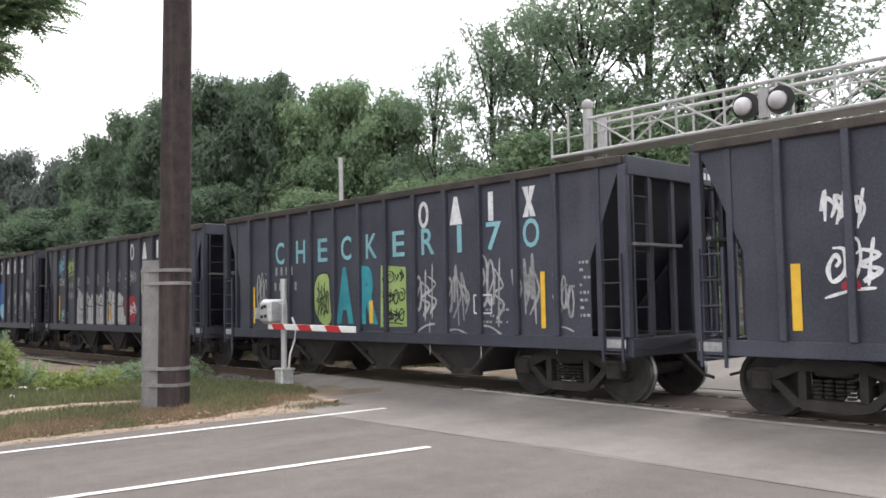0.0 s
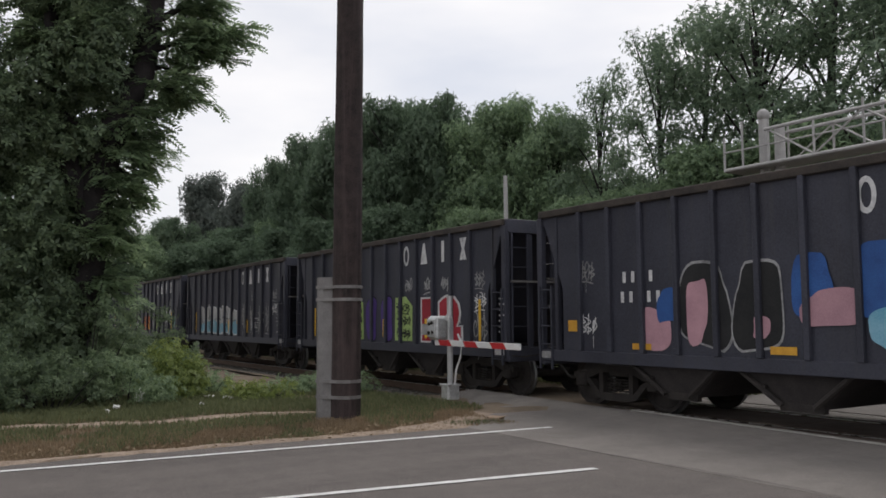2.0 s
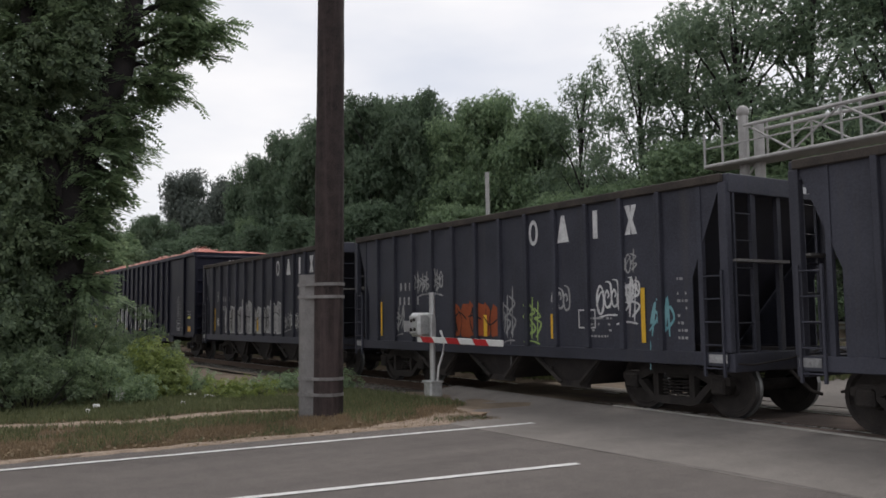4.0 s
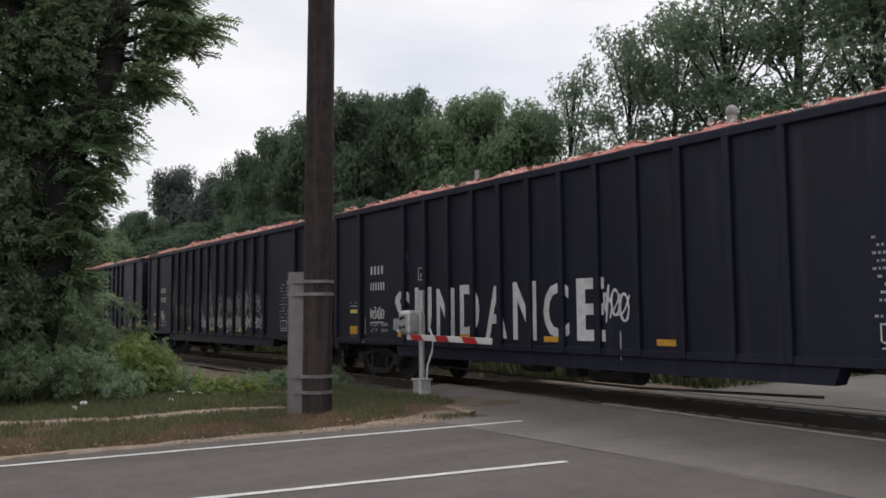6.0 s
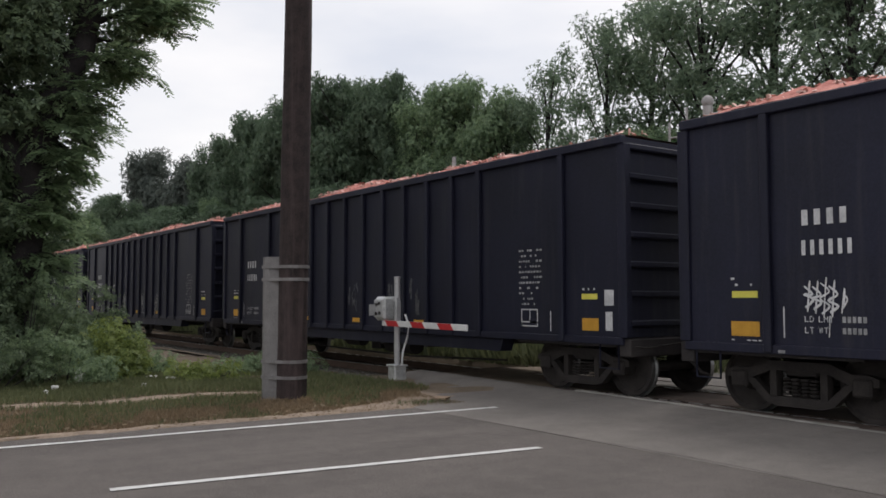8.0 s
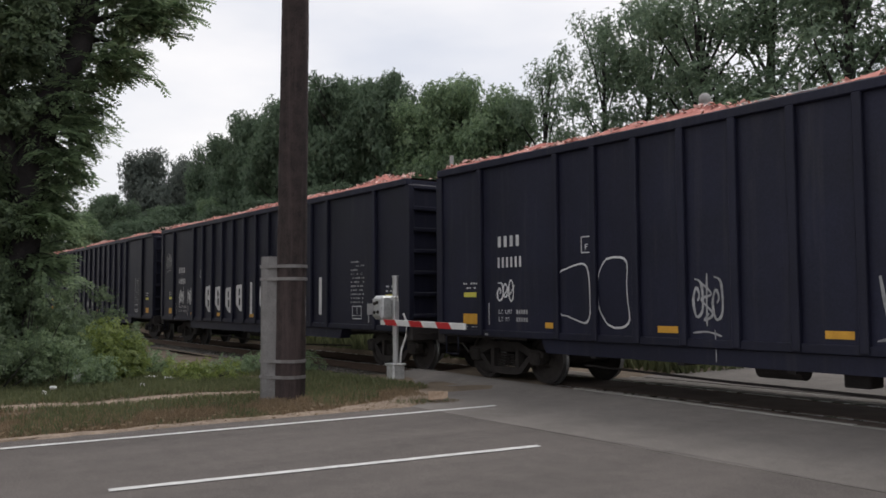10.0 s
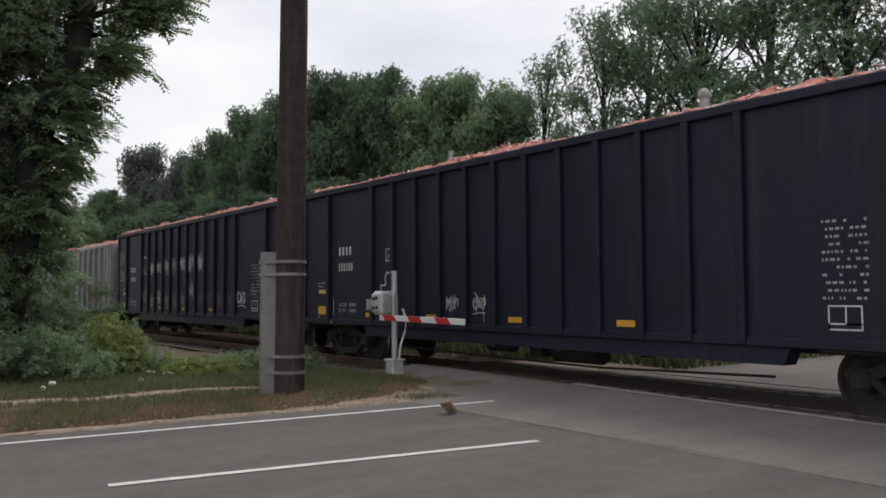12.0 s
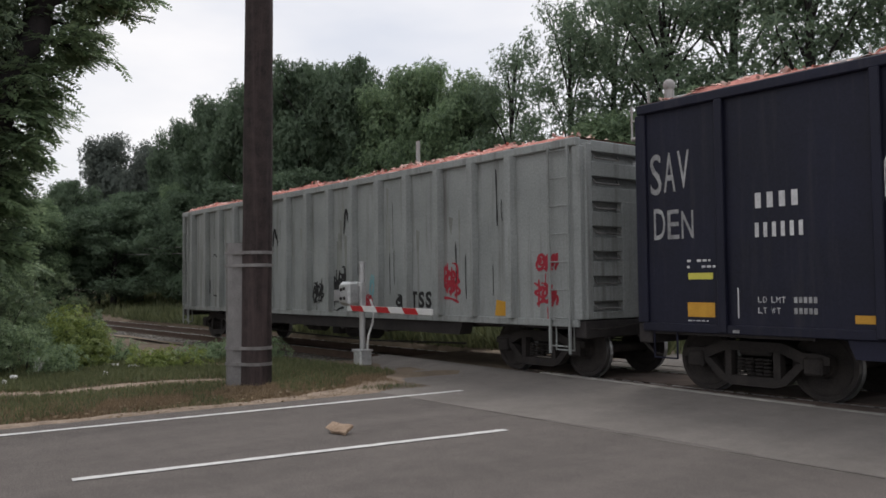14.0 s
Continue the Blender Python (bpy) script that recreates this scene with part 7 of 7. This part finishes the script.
# ---- the near tree, its vines, and the bushes on the verge ----
def fronds(name, bases, ways, lengths, mat, seed, pairs=7):
    """Feathered leaves in one mesh: a drooping midrib from each base along its way, leaflets in pairs."""
    g = np.random.default_rng(seed)
    n = len(bases)
    a = ways / (np.linalg.norm(ways, axis=1)[:, None] + 1e-9)
    b = np.cross(a, np.array([0, 0, 1.0]) + g.normal(0, 0.35, (n, 3)))
    b /= np.linalg.norm(b, axis=1)[:, None] + 1e-9
    down = np.array([0, 0, -1.0])
    quads = []
    L = lengths[:, None]
    for k in range(pairs):
        u = 0.12 + 0.86 * k / (pairs - 1)
        root = bases + a * L * u + down * L * 0.28 * u * u
        for side in (-1, 1):
            way = b * side * 0.85 + a * 0.45 + down * (0.0 + 0.35 * g.random((n, 1)))
            tip = L * (0.36 - 0.14 * abs(u - 0.4)) * g.uniform(0.8, 1.2, (n, 1))
            half = a * tip * 0.25 + down * tip * 0.05
            quads += [root, root + way * tip * 0.5 + half, root + way * tip, root + way * tip * 0.5 - half]
    v = np.stack(quads, 1)
    k = v.shape[1] // 4
    me = bpy.data.meshes.new(name)
    me.vertices.add(n * k * 4)
    me.vertices.foreach_set("co", v.reshape(-1).astype(np.float32))
    me.loops.add(n * k * 4)
    me.loops.foreach_set("vertex_index", np.arange(n * k * 4, dtype=np.int32))
    me.polygons.add(n * k)
    me.polygons.foreach_set("loop_start", np.arange(0, n * k * 4, 4, dtype=np.int32))
    me.materials.append(mat)
    me.update(calc_edges=True)
    me.validate()
    return me


def build_near_tree():
    rr = random.Random(5)
    g = np.random.default_rng(5)
    base = Vector((-19.3, 3.3, 0))
    ob = thing("tree", pose(*base), "large leaning dark tree with feathery drooping foliage, ivy at its foot", "tree")
    LAT, NEAR = Vector((0.169, 0.986, 0)), Vector((0.986, -0.169, 0))
    # the trunk leans towards the track: height and lean
    lean = [(-0.3, -0.75), (0.7, -0.58), (2.0, -0.3), (3.3, -0.12), (4.6, 0.0), (5.5, 0.15), (6.3, 0.5), (7.0, 0.8), (8.0, 0.98), (9.2, 1.1), (11.0, 1.15), (13.0, 1.2)]

    def on_trunk(h):
        return LAT * float(np.interp(h, [q[0] for q in lean], [q[1] for q in lean])) + Vector((0, 0, h))
    bm = bmesh.new()
    tube(bm, [on_trunk(h) for h, _ in lean], [0.46, 0.42, 0.38, 0.36, 0.35, 0.34, 0.31, 0.29, 0.25, 0.22, 0.14, 0.05], 14)
    # the second stem that forks off to the far side
    tube(bm, [on_trunk(3.6), LAT * -0.7 + Vector((0, 0, 5.2)), LAT * -1.0 + Vector((0, 0, 7.0)), LAT * -1.1 + Vector((0, 0, 10.5))], [0.26, 0.22, 0.18, 0.08], 10)
    limbs = []
    # where a limb leaves the trunk, then its tip: along the lean, towards the road, height
    for h, across, near, tip in ((7.9, 2.75, 0.2, 8.0), (8.2, 2.45, -0.4, 8.8), (8.6, 2.2, 0.5, 9.5), (9.2, 1.9, 0.0, 10.3), (9.8, 1.7, 0.5, 11.2), (7.5, 2.2, 0.3, 7.55), (7.1, 1.75, -0.3, 6.95), (6.6, 1.65, 0.2, 6.5),
                                 (6.0, 1.0, 0.3, 5.85), (5.6, 0.95, -0.3, 5.5), (5.2, 0.75, 0.2, 5.15), (4.8, 0.6, -0.2, 4.7), (4.4, 0.5, 0.3, 4.35), (3.5, 0.3, 0.2, 3.75), (3.2, 0.25, -0.3, 3.4), (2.9, 0.2, 0.5, 3.1), (2.4, 0.2, 0.3, 2.3), (3.8, 0.35, -0.5, 3.9),
                                 (5.4, -1.9, 0.2, 6.2), (6.8, -1.3, 0.5, 7.6), (7.6, -0.8, 0.2, 8.5), (8.6, -0.4, 0.6, 9.5), (9.4, -0.5, 0.3, 10.4)):
        s = on_trunk(h)
        e = LAT * across + NEAR * near + Vector((0, 0, tip))
        mid = (s + e) / 2 + Vector((0, 0, 0.28))
        tube(bm, [s, mid, e], [0.09, 0.055, 0.015], 7)
        limbs.append((s, mid, e))
    roots, ways, lengths = [], [], []
    for s, mid, e in limbs:
        n = int(12 + 11 * (e - s).length)
        for k in range(n):
            u = 0.3 + 0.7 * (k + rr.random()) / n
            p = s.lerp(mid, u * 2) if u < 0.5 else mid.lerp(e, u * 2 - 1)
            out = (e - s).normalized()
            way = (out * rr.uniform(0.3, 1.0) + Vector((rr.gauss(0, 0.8), rr.gauss(0, 0.7), rr.uniform(-0.6, 0.6)))).normalized()
            long = rr.uniform(0.35, 0.75)
            q = p + way * long + Vector((0, 0, -0.1 * long))
            tube(bm, [p, (p + q) / 2 + Vector((0, 0, 0.04)), q], [0.012, 0.009, 0.004], 4)
            m = int(long / 0.075)
            for j in range(m):
                v = (j + 1) / m
                side = way.cross(Vector((0, 0, 1))) * (1 if j % 2 else -1)
                roots.append(p.lerp(q, v))
                ways.append(way * rr.uniform(0.4, 1.0) + side * rr.uniform(0.3, 1.0) + Vector((0, 0, rr.uniform(-0.4, 0.15))))
                lengths.append(rr.uniform(0.28, 0.5))
    part("trunk", bm, M["bark"], ob, "dark leaning trunk with limbs")
    put("foliage", fronds("foliage", np.array(roots), np.array(ways), np.array(lengths), M["leaf_near"], 8), ob, "feathered green leaves on drooping twigs")
    # dense inner crown, its shade put into a darker leaf colour, and ivy about the foot
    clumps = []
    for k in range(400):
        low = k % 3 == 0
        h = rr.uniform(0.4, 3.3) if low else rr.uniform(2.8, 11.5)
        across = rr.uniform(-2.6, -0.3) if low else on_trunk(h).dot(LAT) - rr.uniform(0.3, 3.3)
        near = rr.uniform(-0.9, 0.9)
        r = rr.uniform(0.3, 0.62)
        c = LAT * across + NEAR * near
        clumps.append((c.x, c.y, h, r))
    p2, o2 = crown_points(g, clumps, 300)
    put("ivy", swarm("ivy", p2, o2, 0.17, SPRAY, SPRAY_F, M["leaf_ivy_shaded"], 9), ob, "ivy and inner leaves, coloured darker for the crown's inner shade")


build_near_tree()


def bush(x, y, w, h, mat, seed, label, leaf=0.1, per=620):
    rr = random.Random(seed)
    g = np.random.default_rng(seed)
    ob = thing("bush", pose(x, y, 0), label, "bush", "weedy bushes on the verge")
    clumps = []
    for k in range(18):
        a, d = rr.uniform(0, 6.28), math.sqrt(rr.random()) * w
        hh = h * (1 - 0.6 * (d / w) ** 2) * rr.uniform(0.5, 1.0)
        clumps.append((d * math.cos(a), d * math.sin(a), max(0.12, hh - 0.2), rr.uniform(0.22, 0.42)))
    bm = bmesh.new()
    for cx, cy, cz, r in clumps:
        tube(bm, [(cx * 0.3, cy * 0.3, -0.05), (cx * 0.7, cy * 0.7, cz * 0.6), (cx, cy, cz)], [0.018, 0.012, 0.005], 5)
    part("stem", bm, M["bark"], ob, "thin brown stems")
    pts, outs = crown_points(g, clumps, per if h > 0.8 else 230)
    pts[:, 2] = np.maximum(pts[:, 2], 0.03)
    put("leaves", swarm("leaves", pts, outs, leaf, SPRAY, SPRAY_F, mat, seed), ob)
    return ob


for k, (x, y, w, h, mat, label) in enumerate((
        (-18.0, 4.55, 0.75, 1.25, "leaf_bush", "light green weedy bush beside the dirt path"), (-17.6, 3.6, 1.0, 1.3, "leaf_near", "dark green bush at the tree's foot"), (-17.2, 2.2, 1.1, 1.5, "leaf_ivy_shaded", "dark green bush at the tree's foot"),
        (-17.0, 0.7, 1.1, 1.6, "leaf_ivy_shaded", "dark green bush at the tree's foot"), (-18.6, 3.0, 1.2, 2.2, "leaf_ivy_shaded", "tall dark bush against the trunk"), (-18.4, 1.4, 1.3, 2.4, "leaf_ivy_shaded", "tall dark bush against the trunk"),
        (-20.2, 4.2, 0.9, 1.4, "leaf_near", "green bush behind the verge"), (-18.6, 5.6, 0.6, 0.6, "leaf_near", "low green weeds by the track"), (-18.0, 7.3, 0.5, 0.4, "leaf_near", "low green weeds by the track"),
        (-17.2, 8.1, 0.6, 0.75, "leaf_near", "low green weeds by the track"), (-21.5, 4.6, 1.5, 2.8, "leaf_ivy_shaded", "tall dark bush behind the tree"), (-22.8, 5.6, 0.9, 1.3, "leaf_near", "green bush behind the verge"),
        (-16.8, 6.0, 0.6, 0.5, "leaf_bush", "low green weeds on the verge"), (-16.0, -0.8, 1.2, 1.8, "leaf_ivy_shaded", "dark green bush at the tree's foot"), (-23.5, 2.5, 2.0, 3.5, "leaf_dark", "tall dark thicket behind the tree"))):
    bush(x, y, w, h, M[mat], 40 + k, label)


# ---- grass and litter on the verge ----
def build_grass():
    g = np.random.default_rng(17)
    blade = [(-0.06, 0, 0), (0.06, 0, 0), (0.035, 0.03, 0.6), (-0.02, 0.16, 1.0)]
    for name, n, mat, size, label, bias in (("grass", 100000, "grass", 0.09, "thin green grass on the verge", 0.0), ("dry_grass", 70000, "dry_grass", 0.062, "dry brown grass along the road edge", 1.0)):
        y = g.uniform(-3.0, 8.6, n)
        if bias:
            x = -10.85 + 0.055 * (y - 4) - np.abs(g.normal(0, 1.3, n))
        else:
            x = -10.95 + 0.055 * (y - 4) - g.uniform(0, 1, n) ** 0.9 * 7.5
        mask = np.array([noise.noise((a * 0.8, b * 0.8, 9.0 + bias)) for a, b in zip(x, y)]) > (-0.6 if bias else np.where(x > -12.3, 0.08, -0.5))
        off = x - (-14.15 + 0.07 * (y - 1.9))
        path = (off < -0.28) | (off > 0.5) | (y > 6.0)
        corner = ~((y > 8.0) & (x > -11.6 - (y - 6.9) * 0.5))
        keep = mask & path & corner & (y < 8.7)
        x, y = x[keep], y[keep]
        wob = np.array([noise.noise((a * 0.45, b * 0.45, 0.0)) * 0.06 + noise.noise((a * 1.7, b * 1.7, 3.0)) * 0.025 for a, b in zip(x, y)])
        ease = np.clip((-11.3 - x) / 0.7, 0, 1)
        pts = np.stack([x, y, -0.045 + ease * (0.055 + wob)], -1)
        tilt = np.stack([g.normal(0, 0.35, len(x)), g.normal(0, 0.35, len(x)), np.ones(len(x))], -1)
        me = swarm(name, pts, tilt, size, blade, [(0, 1, 2, 3)], M[mat], 18, 0.15, 0.5)
        tagged(put(name, me), label, "grass", kind="stuff")
    # dead leaves and bits on the verge
    n = 9000
    y = g.uniform(-2.5, 9.0, n)
    x = -10.7 + 0.055 * (y - 4) - g.random(n) * 6.6
    keep = ~((y > 6.8) & (x > -11.2 - (y - 6.8) * 1.6))
    x, y, n = x[keep], y[keep], int(keep.sum())
    wob = np.array([noise.noise((a * 0.45, b * 0.45, 0.0)) * 0.06 + noise.noise((a * 1.7, b * 1.7, 3.0)) * 0.025 for a, b in zip(x, y)])
    pts = np.stack([x, y, np.where(x < -11.0, 0.025 + wob * np.clip((-11.3 - x) / 0.7, 0, 1), 0.012)], -1)
    me = swarm("leaf_litter", pts, np.tile((0.0, 0.0, 1.0), (n, 1)), 0.05, LEAF, LEAF_F, M["dry_grass"], 23, 0.3, 0.6)
    tagged(put("leaf_litter", me), "dead brown leaves and bits scattered on the verge", "litter", kind="stuff")
    # taller grass on the bank beyond the track
    n = 36000
    x, y = g.uniform(-75, -17, n), g.uniform(14.2, 26, n)
    x[20000:], y[20000:] = g.uniform(-45, -14.8, 16000), g.uniform(13.8, 18.5, 16000)
    x[14000:20000] = g.uniform(-17, -11.6, 6000)
    e = lambda v: np.clip(v, 0, 1) ** 2 * (3 - 2 * np.clip(v, 0, 1))
    z = -0.05 + 0.9 * e((y - 15.5) / 9.0) * e((-17.5 - x) / 6.0)
    me = swarm("bank_grass", np.stack([x, y, z], -1), np.stack([g.normal(0, .3, n), g.normal(0, .3, n), np.ones(n)], -1), 0.5, blade, [(0, 1, 2, 3)], M["grass"], 19, 0.15, 0.5)
    tagged(put("bank_grass", me), "tall green grass on the bank beyond the track", "grass", kind="stuff")


build_grass()


def crumpled(name, at, size, mat, label, cat, seed):
    bm = bmesh.new()
    bmesh.ops.create_icosphere(bm, subdivisions=2, radius=1)
    for v in bm.verts:
        d = 1 + 0.5 * noise.noise(v.co * 1.7 + Vector((seed, 0, 0)))
        v.co = Vector((v.co.x * size[0] * d, v.co.y * size[1] * d, v.co.z * size[2] * d))
    return tagged(part(name, bm, mat, at=at), label, cat, "litter on the verge")


crumpled("litter", pose(-17.0, 3.75, 0.14, 0, 0, 20), (0.12, 0.1, 0.17), M["litter_white"], "crumpled white plastic bag on the verge", "litter", 1)
for k, (x, y, s) in enumerate(((-17.4, 5.2, 0.16), (-16.9, 5.4, 0.13), (-16.4, 3.2, 0.07), (-15.6, 2.9, 0.06), (-15.9, 4.6, 0.06))):
    crumpled("litter", pose(x, y, 0.05, 0, 0, 50 * k), (s, s * 0.7, 0.04), M["litter_white"], "scrap of pale litter on the verge", "litter", k + 3)


# ---- flattened carton that the draught rolls along the road ----
def build_carton():
    bm = bmesh.new()
    box(bm, -0.19, 0.19, -0.12, 0.12, -0.035, 0.035, bevel=0.012)
    bmesh.ops.subdivide_edges(bm, edges=bm.edges, cuts=2, use_grid_fill=True)
    for v in bm.verts:
        v.co += Vector((noise.noise(v.co * 9), noise.noise(v.co * 9 + Vector((5, 0, 0))), noise.noise(v.co * 7 + Vector((0, 5, 0))))) * 0.035
    carton = tagged(part("carton", bm, M["cardboard"]), "crushed brown paper carton tumbling on the road", "carton")
    bm = bmesh.new()
    a = [bm.verts.new(v) for v in ((0.17, -0.11, 0.03), (0.17, 0.11, 0.03), (0.3, 0.1, 0.075), (0.31, -0.09, 0.06))]
    b = [bm.verts.new(v.co + Vector((0.004, 0, -0.008))) for v in a]
    bm.faces.new(a)
    bm.faces.new(b[::-1])
    for k in range(4):
        bm.faces.new((a[k], b[k], b[(k + 1) % 4], a[(k + 1) % 4]))
    bmesh.ops.recalc_face_normals(bm, faces=bm.faces)
    part("flap", bm, M["cardboard"], carton, "torn flap")
    for o in (carton, *carton.children):
        for v in o.data.vertices:
            v.co *= 0.62
    return carton


CARTON = build_carton()


# ---- what moves ----
def motions():
    for car, x in CARS:
        walk(car, [(t, pose(x + SPEED * t, TRACK_Y, 0)) for t in (0.0, 3.5, 7.0, 10.5, 14.0)])
    # wheels roll without slipping; one turn serves both axle places of a truck
    spin = SPEED / FPS / 0.457
    made = {}
    for ob in [o for o in scene.objects if o.name.split(".")[0] == "wheelset"]:
        x = ob.matrix_basis.translation.x
        key = x > 0
        if key not in made:
            rows = [(k / FPS, Matrix.Translation((x, 0, 0.457)) @ Matrix.Rotation(spin * k, 4, "Y")) for k in range(0, 14 * FPS + 1)]
            walk(ob, rows)
            made[key] = ob
        else:
            ob.rotation_mode = "QUATERNION"
            ob.animation_data_create()
            ob.animation_data.action = made[key].animation_data.action
            ob.animation_data.action_slot = made[key].animation_data.action_slot
    rest = [(0.0, -11.05, 7.83, 0.05, 0, 0, 20), (9.0, -11.05, 7.83, 0.05, 0, 0, 20), (9.8, -10.85, 7.65, 0.1, 40, 0, 40), (10.5, -10.6, 7.44, 0.1, 70, 10, 60), (11.0, -9.91, 7.31, 0.16, 85, 40, 80),
            (11.5, -9.56, 6.98, 0.18, 100, 60, 100), (12.0, -9.25, 6.7, 0.1, 160, 40, 110), (12.5, -9.2, 6.6, 0.08, 180, 10, 130), (13.0, -8.63, 6.02, 0.08, 200, 0, 150),
            (13.5, -8.3, 5.25, 0.14, 260, 30, 170), (14.0, -7.96, 4.77, 0.05, 330, 0, 190)]
    walk(CARTON, [(t, pose(*p)) for t, *p in rest])


motions()
